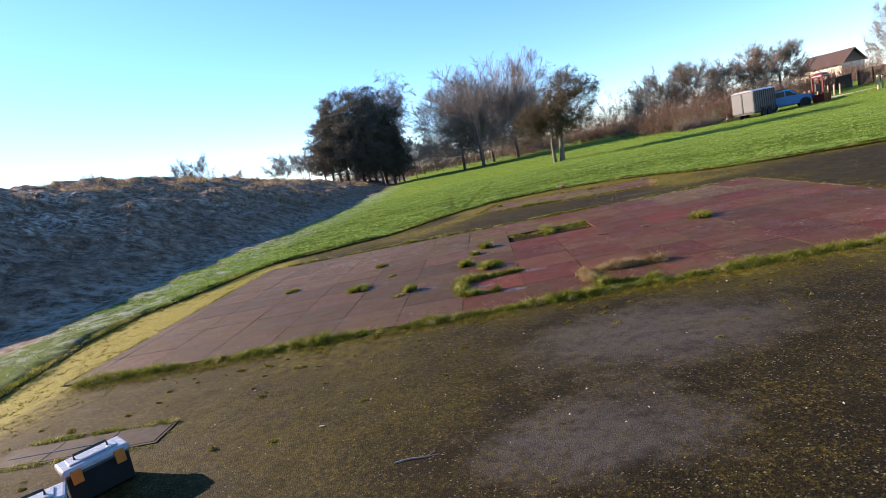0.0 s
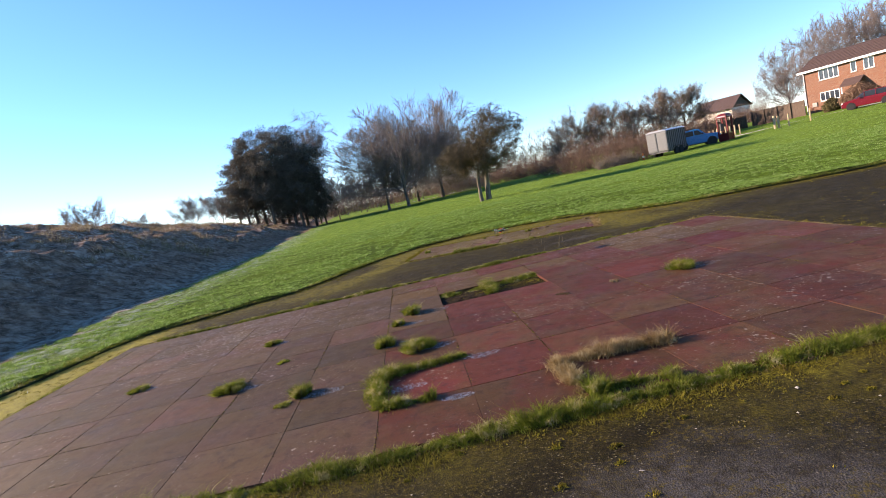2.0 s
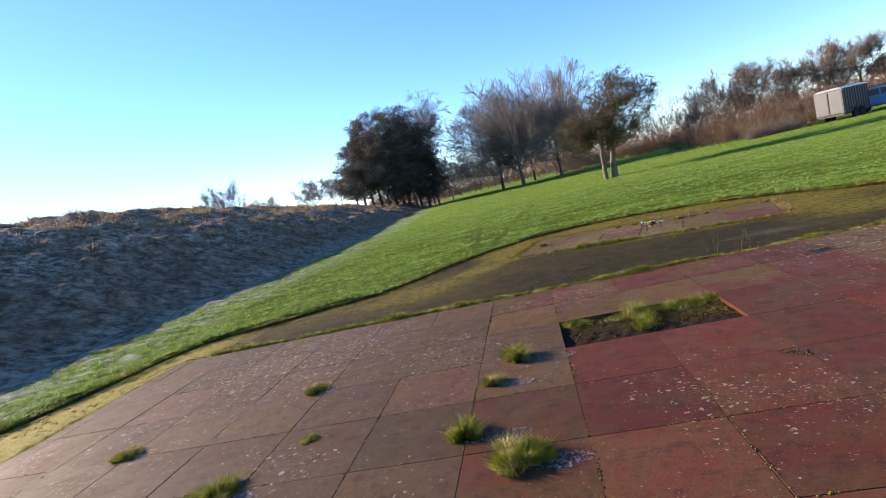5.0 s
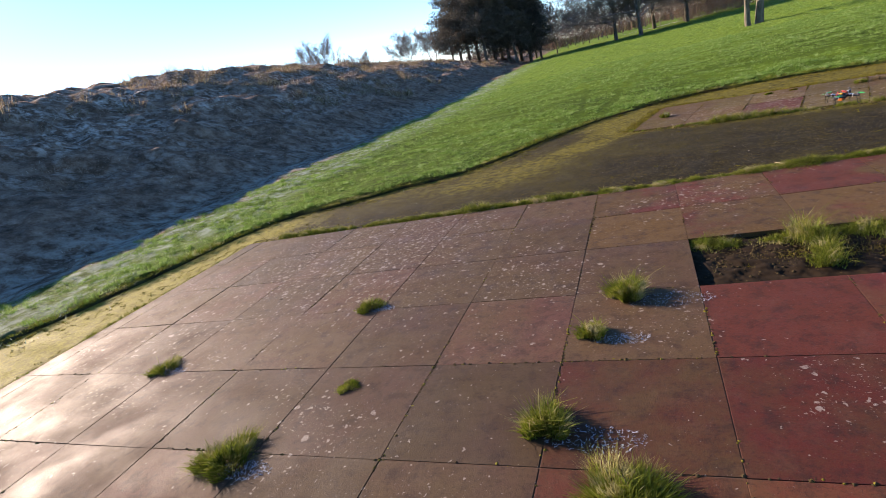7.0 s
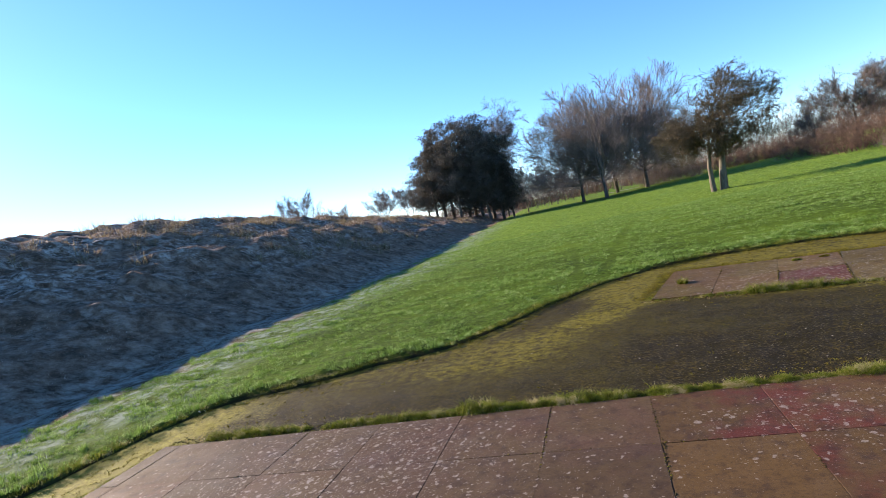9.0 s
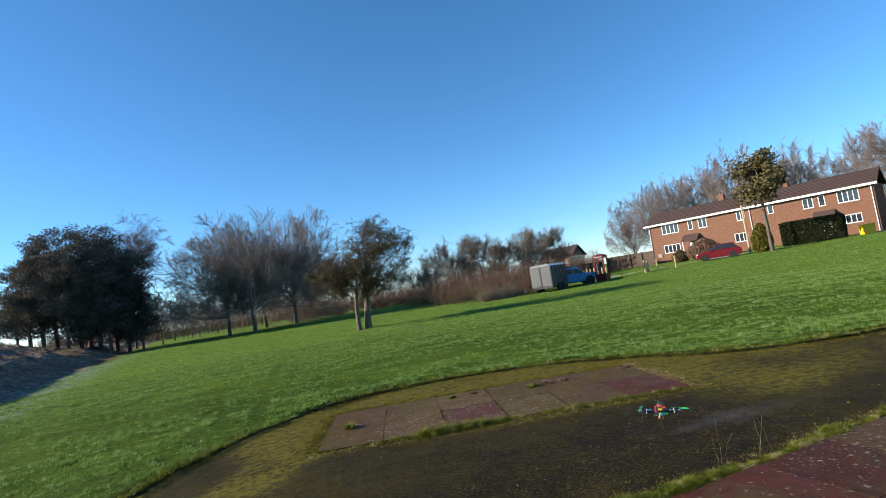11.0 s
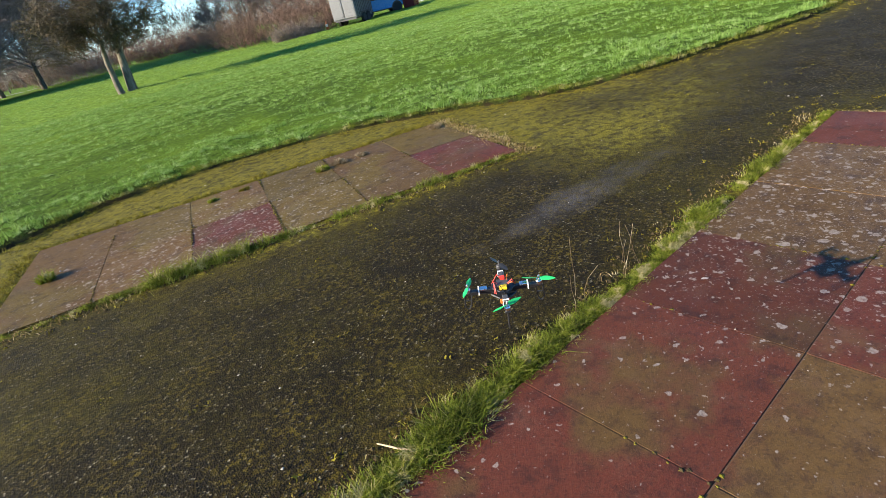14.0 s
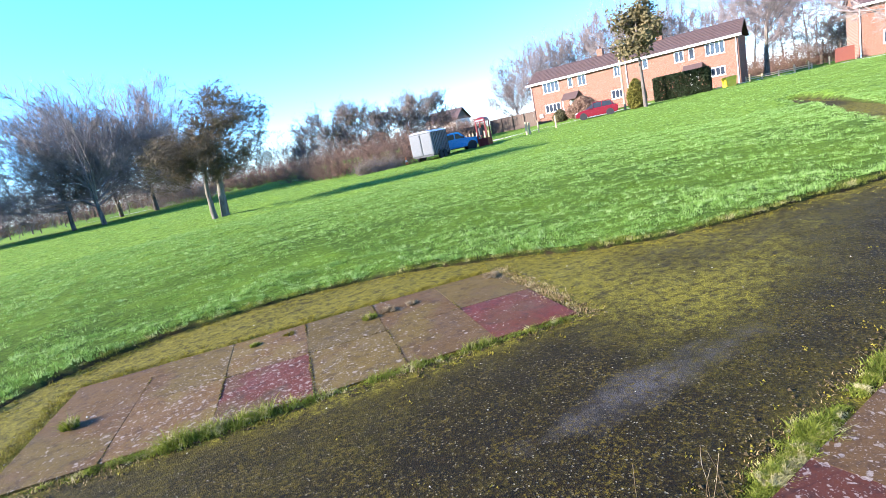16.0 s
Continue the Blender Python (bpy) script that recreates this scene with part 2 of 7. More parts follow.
def bark_material(name, dark, light, scale=6.0):
    n = Nodes(name)
    st = n.t.nodes.new("ShaderNodeMapping")
    st.inputs["Scale"].default_value = (1.0, 1.0, 0.25)
    n.put(st.inputs[0], n.pos)
    c = n.mix(n.ramp(n.noise(scale, 8, 0.7, st.outputs[0]), [(0.35, 0.0), (0.65, 1.0)]), dark, light)
    c = n.mix(n.ramp(n.noise(1.2, 4), [(0.5, 0.0), (0.8, 0.5)]), c, (0.075, 0.085, 0.04))
    return n.done(c, 0.9, bump=n.noise(scale * 4, 6, 0.7, st.outputs[0]), strength=0.7, depth=0.03, spec=0.2)


M_TILE_MOSSY = tile_material("mossy_rubber_tile", BROWN_TILE, 0.14, 0.96, (0.060, 0.038, 0.006), (0.122, 0.081, 0.014), blotch=0.42)
M_TILE_BARE = tile_material("bare_rubber_tile", RED_TILE, 0.60, 0.40, most=0.25)
M_TILE_RED = tile_material("red_rubber_tile", RED_TILE, 0.41, 0.68)
M_TILE_BROWN = tile_material("brown_rubber_tile", BROWN_TILE, 0.36, 0.60, gloss=0.15)
M_TILE_WORN = tile_material("worn_rubber_tile", BROWN_TILE, 0.26, 0.85, (0.054, 0.029, 0.009), (0.100, 0.057, 0.016), blotch=0.92)
M_TARMAC, M_TURF, M_BRICK = tarmac_material(), ground_material(), brick_material()
M_LAWN = blades("lawn_grass", [(0.0, (0.057, 0.114, 0.014)), (0.4, (0.119, 0.214, 0.036)), (0.75, (0.182, 0.294, 0.064)), (1.0, (0.33, 0.43, 0.18))], 0.35)
M_TUFT = blades("weed_grass", [(0.0, (0.030, 0.042, 0.006)), (0.4, (0.098, 0.125, 0.012)), (0.75, (0.185, 0.210, 0.026)), (0.93, (0.26, 0.235, 0.065)), (1.0, (0.42, 0.36, 0.19))])
M_DRY = blades("dry_grass", [(0.0, (0.090, 0.062, 0.032)), (0.5, (0.185, 0.138, 0.078)), (0.85, (0.28, 0.225, 0.140)), (1.0, (0.42, 0.37, 0.27))])
M_STRAW = blades("tan_straw", [(0.0, (0.105, 0.066, 0.028)), (0.5, (0.25, 0.172, 0.078)), (0.85, (0.37, 0.285, 0.145)), (1.0, (0.48, 0.41, 0.26))])
M_FROST = blades("frosted_grass", [(0.0, (0.080, 0.048, 0.028)), (0.4, (0.19, 0.125, 0.080)), (0.75, (0.34, 0.255, 0.185)), (1.0, (0.62, 0.54, 0.46))], 0.25)
M_RIMED = blades("rimed_blades", [(0.0, (0.10, 0.15, 0.05)), (0.5, (0.24, 0.30, 0.19)), (1.0, (0.50, 0.54, 0.50))], 0.2)
M_RIME = plain("white_rime", (0.20, 0.215, 0.26), 0.8, vary=0.15)
M_MOSS = blades("moss_cushion", [(0.0, (0.070, 0.054, 0.010)), (0.3, (0.085, 0.070, 0.008)), (0.6, (0.135, 0.115, 0.012)), (1.0, (0.21, 0.18, 0.024))], 0.2)
M_BARK = bark_material("grey_bark", (0.050, 0.040, 0.032), (0.155, 0.13, 0.105))
M_BARK_PALE = bark_material("pale_bark", (0.075, 0.062, 0.046), (0.20, 0.17, 0.13))
M_TWIG = bark_material("bare_twigs", (0.110, 0.088, 0.080), (0.26, 0.212, 0.195), 2.0)
M_TWIG_DARK = bark_material("dark_twigs", (0.055, 0.043, 0.028), (0.14, 0.108, 0.072), 2.0)
M_TWIG_RED = bark_material("reddish_twigs", (0.080, 0.046, 0.034), (0.19, 0.115, 0.085), 2.0)
M_NEEDLE = blades("dark_needles", [(0.0, (0.044, 0.042, 0.036)), (0.6, (0.096, 0.090, 0.074)), (1.0, (0.165, 0.148, 0.118))], 0.18)
M_LEAF = blades("olive_leaves", [(0.0, (0.030, 0.028, 0.012)), (0.6, (0.080, 0.064, 0.024)), (1.0, (0.15, 0.10, 0.045))], 0.2)
M_IVY = blades("ivy_leaves", [(0.0, (0.045, 0.044, 0.020)), (0.6, (0.12, 0.10, 0.045)), (1.0, (0.20, 0.155, 0.08))], 0.2)
M_BRAMBLE = blades("winter_scrub", [(0.0, (0.11, 0.062, 0.042)), (0.6, (0.22, 0.135, 0.09)), (1.0, (0.34, 0.23, 0.15))], 0.2)
M_GOLD = blades("golden_conifer", [(0.0, (0.045, 0.048, 0.010)), (0.6, (0.12, 0.11, 0.020)), (1.0, (0.22, 0.18, 0.04))], 0.2)
M_HEDGE = blades("dark_hedge", [(0.0, (0.008, 0.013, 0.006)), (1.0, (0.028, 0.038, 0.014))], 0.1)
M_BLACK = plain("black_plastic", (0.012, 0.012, 0.013), 0.38)
M_DARKGREY = plain("dark_grey", (0.05, 0.05, 0.052), 0.5)
M_GREEN = plain("green_propeller", (0.015, 0.42, 0.10), 0.35)
M_ORANGE = plain("orange_plastic", (0.50, 0.13, 0.02), 0.4)
M_YELLOW = plain("yellow_tape", (0.75, 0.45, 0.02), 0.45)
M_RED = plain("red_wire", (0.55, 0.035, 0.02), 0.4)
M_WHITE = plain("white_plastic", (0.75, 0.75, 0.74), 0.4, vary=0.08)
M_SILVER = plain("silver_metal", (0.62, 0.62, 0.63), 0.25, 1.0)
M_GREYLID = plain("pale_grey_lid", (0.28, 0.29, 0.32), 0.25)
M_IRON = plain("rusty_cover", (0.020, 0.015, 0.012), 0.85, spec=0.2)
M_CONCRETE = plain("weathered_concrete", (0.30, 0.28, 0.25), 0.9, grain=12)
M_SOIL = plain("damp_soil", (0.018, 0.012, 0.007), 0.98, grain=18, vary=0.6, spec=0.05)
M_PEAT = plain("brown_earth", (0.045, 0.033, 0.016), 0.98, grain=18, vary=0.5, spec=0.05)
M_JOINT = plain("mossy_joint", (0.15, 0.115, 0.06), 0.98, grain=14, vary=0.5, spec=0.05)
M_JOINT_RED = plain("earthy_joint", (0.085, 0.052, 0.034), 0.98, grain=14, vary=0.5, spec=0.05)
M_PEBBLE = plain("pale_pebble", (0.27, 0.24, 0.20), 0.85)
M_WOOD = plain("weathered_wood", (0.075, 0.050, 0.034), 0.8, grain=10)
M_POST = plain("pale_timber", (0.42, 0.31, 0.18), 0.8, grain=10)
M_PHONE = plain("phone_box_red", (0.115, 0.008, 0.008), 0.35, grain=6)
M_CARRED = plain("red_car_paint", (0.14, 0.006, 0.013), 0.18, spec=0.6)
M_CARBLUE = plain("blue_car_paint", (0.004, 0.165, 0.40), 0.30, spec=0.45)
M_TYRE = plain("tyre_rubber", (0.018, 0.018, 0.018), 0.85)
M_TRAILER = plain("grey_aluminium", (0.125, 0.128, 0.13), 0.5, 0.1, grain=8)
M_TRAILER_DARK = plain("dark_trailer_front", (0.05, 0.052, 0.055), 0.5)
M_ROOF = plain("brown_roof_tiles", (0.064, 0.038, 0.033), 0.85, grain=5)
M_RENDER = plain("cream_render", (0.66, 0.60, 0.50), 0.85, grain=4, vary=0.1)
M_PATH = plain("pale_track", (0.34, 0.31, 0.28), 0.9, grain=3)
M_SKIP = plain("orange_red_panel", (0.13, 0.04, 0.025), 0.5)
n_ = Nodes("dark_glass")
M_GLASS = n_.done(n_.mix(n_.noise(0.8), (0.015, 0.02, 0.028), (0.04, 0.05, 0.065)), 0.06, spec=0.8)


# ---------------------------------------------------------------- mesh helpers
def mesh_np(name, verts, faces, mat, smooth=False):
    """A mesh from arrays; all faces have the same number of corners."""
    me = bpy.data.meshes.new(name)
    verts, faces = np.asarray(verts, np.float32), np.asarray(faces, np.int32)
    k = faces.shape[1]
    me.vertices.add(len(verts)), me.loops.add(faces.size), me.polygons.add(len(faces))
    me.vertices.foreach_set("co", verts.ravel())
    me.loops.foreach_set("vertex_index", faces.ravel())
    me.polygons.foreach_set("loop_start", np.arange(0, faces.size, k, dtype=np.int32))
    me.polygons.foreach_set("use_smooth", np.full(len(faces), smooth))
    me.update(calc_edges=True)
    me.materials.append(mat)
    return me


def part(name, bm, mat, parent=None, label="", smooth=False, m=None):
    """Links a bmesh or a mesh as one object under a thing or part."""
    if isinstance(bm, bmesh.types.BMesh):
        me = bpy.data.meshes.new(name)
        bm.normal_update()
        for f in bm.faces:
            f.smooth = smooth
        bm.to_mesh(me), bm.free()
        me.materials.append(mat)
    else:
        me = bm
    ob = new(name, me)
    if parent:
        ob.parent = parent
    if m is not None:
        ob.matrix_basis = m
    return tagged(ob, label=label)


def thing(name, m, label, category, group="", kind=""):
    ob = new(name)
    ob.empty_display_size = 0.1
    ob.matrix_basis = m
    return tagged(ob, label, category, group, kind)


def box(bm, x0, y0, z0, x1, y1, z1, bevel=0.0):
    vs = [bm.verts.new(p) for p in ((x0, y0, z0), (x1, y0, z0), (x1, y1, z0), (x0, y1, z0), (x0, y0, z1), (x1, y0, z1), (x1, y1, z1), (x0, y1, z1))]
    fs = [bm.faces.new([vs[i] for i in q]) for q in ((3, 2, 1, 0), (4, 5, 6, 7), (0, 1, 5, 4), (1, 2, 6, 5), (2, 3, 7, 6), (3, 0, 4, 7))]
    if bevel:
        es = list({e for f in fs for e in f.edges})
        bmesh.ops.bevel(bm, geom=es, offset=bevel, segments=2, affect="EDGES", profile=0.5)
    return bm


def boxed(*a, bevel=0.0):
    return box(bmesh.new(), *a, bevel=bevel)


def lathe(profile, n=20, axis="z"):
    """A turned shape from (radius, height) pairs."""
    bm = bmesh.new()
    rings = []
    for r, h in profile:
        ring = []
        for i in range(n):
            a = 2 * math.pi * i / n
            p = (r * math.cos(a), r * math.sin(a), h)
            ring.append(bm.verts.new(p if axis == "z" else (h, p[0], p[1]) if axis == "x" else (p[0], h, p[1])))
        rings.append(ring)
    for a, b in zip(rings, rings[1:]):
        for i in range(n):
            bm.faces.new((a[i], a[(i + 1) % n], b[(i + 1) % n], b[i]))
    bm.faces.new(rings[0][::-1]), bm.faces.new(rings[-1])
    bmesh.ops.recalc_face_normals(bm, faces=bm.faces)
    return bm


def tube(points, r, n=6, close=False):
    """A round bar along points."""
    bm = bmesh.new()
    pts = [Vector(p) for p in points]
    rings = []
    for i, p in enumerate(pts):
        a = pts[i - 1] if i or close else pts[i]
        b = pts[(i + 1) % len(pts)] if i + 1 < len(pts) or close else pts[i]
        d = (b - a).normalized()
        u = d.orthogonal().normalized() if i == 0 else (u - d * u.dot(d)).normalized()
        v = d.cross(u)
        rr = r[i] if isinstance(r, (list, tuple)) else r
        rings.append([bm.verts.new(p + rr * (math.cos(k * 2 * math.pi / n) * u + math.sin(k * 2 * math.pi / n) * v)) for k in range(n)])
    pairs = list(zip(rings, rings[1:])) + ([(rings[-1], rings[0])] if close else [])
    for a, b in pairs:
        for i in range(n):
            bm.faces.new((a[i], a[(i + 1) % n], b[(i + 1) % n], b[i]))
    if not close:
        bm.faces.new(rings[0][::-1]), bm.faces.new(rings[-1])
    bmesh.ops.recalc_face_normals(bm, faces=bm.faces)
    return bm


def extruded(outline, y0, y1, bevel=0.0):
    """A side view outline (x, z) given width along y."""
    bm = bmesh.new()
    a = [bm.verts.new((x, y0, z)) for x, z in outline]
    b = [bm.verts.new((x, y1, z)) for x, z in outline]
    bm.faces.new(a), bm.faces.new(b[::-1])
    for i in range(len(a)):
        j = (i + 1) % len(a)
        bm.faces.new((a[i], b[i], b[j], a[j]))
    bmesh.ops.recalc_face_normals(bm, faces=bm.faces)
    if bevel:
        bmesh.ops.bevel(bm, geom=list(bm.edges), offset=bevel, segments=2, affect="EDGES", profile=0.5)
    return bm


def smoothstep(a, b, x):
    t = np.clip((x - a) / (b - a), 0, 1)
    return t * t * (3 - 2 * t)


def wave(x, y, scale, seed=0.0, octaves=4):
    """Cheap smooth variation over the plan, about -1 to 1."""
    out, amp, rng = 0, 1.0, np.random.RandomState(int(seed) + 7)
    for o in range(octaves):
        f = scale * 1.9 ** o
        a = rng.uniform(0, 6.28, 8)
        out = out + amp * (np.sin(f * (x * math.cos(a[0]) + y * math.sin(a[0])) + a[1] + 1.3 * np.sin(f * 0.7 * (x * math.cos(a[2]) + y * math.sin(a[2])) + a[3]))
                           * np.sin(f * (x * math.cos(a[4]) + y * math.sin(a[4])) + a[5] + 1.1 * np.sin(f * 0.6 * (y * math.cos(a[6]) - x * math.sin(a[6])) + a[7])))
        amp *= 0.6
    return out


# ---------------------------------------------------------------- the plan of the ground
EDGE = [(-4.0, -7.0), (-5.0, -2.0), (-5.6, 1.0), (-6.25, 4.0), (-6.9, 6.2), (-7.55, 8.5), (-7.75, 10.2), (-7.4, 11.6), (-7.0, 13.1), (-6.75, 14.2), (-6.2, 15.0),
        (-5.2, 15.5), (-4.2, 15.95), (-3.15, 16.5), (-2.5, 17.35), (-1.85, 18.4), (-1.0, 19.45), (-0.2, 20.15), (0.6, 20.6), (2.0, 20.75), (2.95, 20.55), (4.4, 19.95), (5.2, 19.3), (5.9, 18.55), (6.5, 17.75),
        (7.1, 17.1), (8.5, 16.4), (10.9, 15.65), (13.0, 15.45), (15.2, 16.2), (18.4, 18.2), (24.3, 21.7), (31.0, 26.2), (31.6, 25.4), (25.2, 21.0), (22.0, 19.0), (19.4, 17.2),
        (16.9, 15.2), (15.5, 12.5), (14.5, 7.0), (12.5, 0.0), (8.0, -6.0), (2.0, -8.0)]


def smooth_loop(points, n=6):
    """A closed Catmull-Rom curve through points."""
    p = np.array(points, float)
    out = []
    for i in range(len(p)):
        a, b, c, d = p[i - 1], p[i], p[(i + 1) % len(p)], p[(i + 2) % len(p)]
        for k in range(n):
            t = k / n
            out.append(0.5 * (2 * b + (c - a) * t + (2 * a - 5 * b + 4 * c - d) * t * t + (3 * b - a - 3 * c + d) * t ** 3))
    return np.array(out)


LOOP = smooth_loop(EDGE)
LOOP = LOOP + 0.05 * np.stack([wave(LOOP[:, 0], LOOP[:, 1], 2.3, 3), wave(LOOP[:, 0], LOOP[:, 1], 2.1, 4)], 1)


def signed_edge(x, y, loop):
    """Distance to the loop's outline, positive inside."""
    shape = np.shape(x)
    x, y = np.ravel(x).astype(float), np.ravel(y).astype(float)
    best, inside = np.full(len(x), 1e9), np.zeros(len(x), bool)
    for a, b in zip(loop, np.roll(loop, -1, 0)):
        d = b - a
        t = np.clip(((x - a[0]) * d[0] + (y - a[1]) * d[1]) / (d @ d), 0, 1)
        best = np.minimum(best, (x - a[0] - t * d[0]) ** 2 + (y - a[1] - t * d[1]) ** 2)
        if a[1] != b[1]:
            inside ^= ((a[1] > y) != (b[1] > y)) & (x < (b[0] - a[0]) * (y - a[1]) / (b[1] - a[1]) + a[0])
    return np.where(inside, np.sqrt(best), -np.sqrt(best)).reshape(shape)


RIDGE_Y = [-60, -20, 5, 23, 31, 41, 50, 60, 70, 100, 140, 200]
RIDGE_Z = [2.6, 4.2, 4.7, 4.95, 5.15, 4.95, 4.5, 4.05, 3.4, 2.2, 1.1, 0.5]


def bank(x, y):
    """The height of the long grassy bank over the level field."""
    toe = -10.9 - 0.075 * np.clip(y - 40, 0, 200) + 0.35 * wave(x * 0, y, 0.35, 11)
    u = np.clip((toe - x) / 14.1, 0, 1.0)
    rise = 1 - (1 - u) ** 1.33
    top = np.interp(y, RIDGE_Y, RIDGE_Z)
    back = np.clip((toe - 14.1 - x) / 60.0, 0, 1)
    return top * rise * (1 - 0.75 * back), u


def bank_cover(x, y):
    """Where rough bank grass takes over from the lawn, 0 to 1."""
    edge = -9.25 - 0.08 * np.clip(y - 32, 0, 200) + 0.35 * wave(x * 0, y, 0.5, 13) + 0.40 * wave(x, y, 2.2, 14, 4)
    return smoothstep(0.0, 0.6, edge - x)


def field(x, y):
    """The ground's height with no paving cut in."""
    h, u = bank(x, y)
    h = h + 0.8 * smoothstep(18, 62, x) + 0.03 * wave(x, y, 0.35, 21) + (0.010 * wave(x, y, 1.6, 23, 2) + 0.016 * wave(x, y, 3.2, 24, 2)) * smoothstep(34, 16, np.hypot(x, y - 9))
    lump = np.maximum(0, wave(x, y, 2.9, 7, 2)) * 0.12 + np.maximum(0, wave(x, y, 1.9, 5, 2)) * 0.15 + np.maximum(0, wave(x, y, 0.8, 6, 2)) * 0.18
    terrace_ = 0.11 * np.sin(9.0 * u * np.interp(y, RIDGE_Y, RIDGE_Z) / 2.2 + 1.2 * wave(x, y, 0.35, 8, 2))
    return h + smoothstep(0.04, 0.22, u) * (lump + terrace_ * smoothstep(1.0, 0.9, u)) * smoothstep(260, 120, y), u


def spaced(stops):
    """Coordinates from (end, step) stretches."""
    out = [stops[0]]
    for end, step in stops[1:]:
        n = max(1, round((end - out[-1]) / step))
        out += list(np.linspace(out[-1], end, n + 1)[1:])
    return np.array(out)


def turf_lip(x, y):
    """How far the turf stands over the paving."""
    return 0.085 + 0.025 * wave(x, y, 2.0, 9)


def ground():
    xs = spaced([-3000, (-600, 800), (-160, 70), (-60, 12), (-34, 2.0), (-26, 0.5), (-9, 0.2), (17, 0.17), (34, 0.5), (70, 2.0), (160, 8), (600, 60), (3000, 800)])
    ys = spaced([-3000, (-600, 800), (-100, 60), (-20, 8), (-2, 0.8), (24, 0.17), (36, 0.28), (70, 0.5), (130, 2.5), (300, 15), (700, 70), (3000, 800)])
    X, Y = np.meshgrid(xs, ys)
    Z, u = field(X, Y)
    S = np.full(X.shape, -50.0)
    near = (X > -12) & (X < 36) & (Y > -12) & (Y < 30)
    S[near] = signed_edge(X[near], Y[near], LOOP)
    lip = turf_lip(X, Y)
    Z = np.where(S > 0.10, -0.08, np.where(S > -0.14, Z * 0 + lip * np.clip((0.02 - S) / 0.14, 0, 1) - 0.03 * np.clip(S / 0.1 + 0.2, 0, 1), Z + lip))
    n, m = len(xs), len(ys)
    idx = np.arange(n * m).reshape(m, n)
    quads = np.stack([idx[:-1, :-1], idx[:-1, 1:], idx[1:, 1:], idx[1:, :-1]], -1).reshape(-1, 4)
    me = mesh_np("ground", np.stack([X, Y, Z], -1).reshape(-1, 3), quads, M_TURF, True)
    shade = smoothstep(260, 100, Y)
    # frost also thins at the bank's foot, putting its deeper shade into the colour
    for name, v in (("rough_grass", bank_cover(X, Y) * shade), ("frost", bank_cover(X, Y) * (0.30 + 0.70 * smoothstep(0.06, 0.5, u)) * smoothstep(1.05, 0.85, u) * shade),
                    # the painted gap shade fades with distance, leaving plain grass colour far off
                    ("frost_rim", smoothstep(-12.5, -10.3, X) * smoothstep(-6.5, -8.7, X + 0.08 * np.clip(Y - 32, 0, 200) + 0.5 * wave(X, Y, 0.8, 15)) * shade), ("soil", smoothstep(-0.13, -0.02, S) * (S > -40)), ("gap_shade", smoothstep(32, 14, np.hypot(X, Y - 9)))):
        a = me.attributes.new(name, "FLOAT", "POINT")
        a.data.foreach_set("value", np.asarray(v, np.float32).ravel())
    return tagged(new("ground", me), "mown green field with a frosty rough grass bank", "grass field", kind="structure")


ground()

# the two sheets of tiles: origin, turn, pitch of the joints, columns and rows
PITCH_X, PITCH_Y = 0.872, 0.928
RED = dict(x0=-6.05, x1=6.38, y0=6.46, y1=13.63)
SMALL = dict(c=(-0.18, 17.50), turn=radians(-16.4), w=5.12, d=2.20)


def in_small(x, y):
    """Place in the small sheet's own axes."""
    dx, dy = x - SMALL["c"][0], y - SMALL["c"][1]
    c, s = math.cos(SMALL["turn"]), math.sin(SMALL["turn"])
    return dx * c + dy * s, -dx * s + dy * c


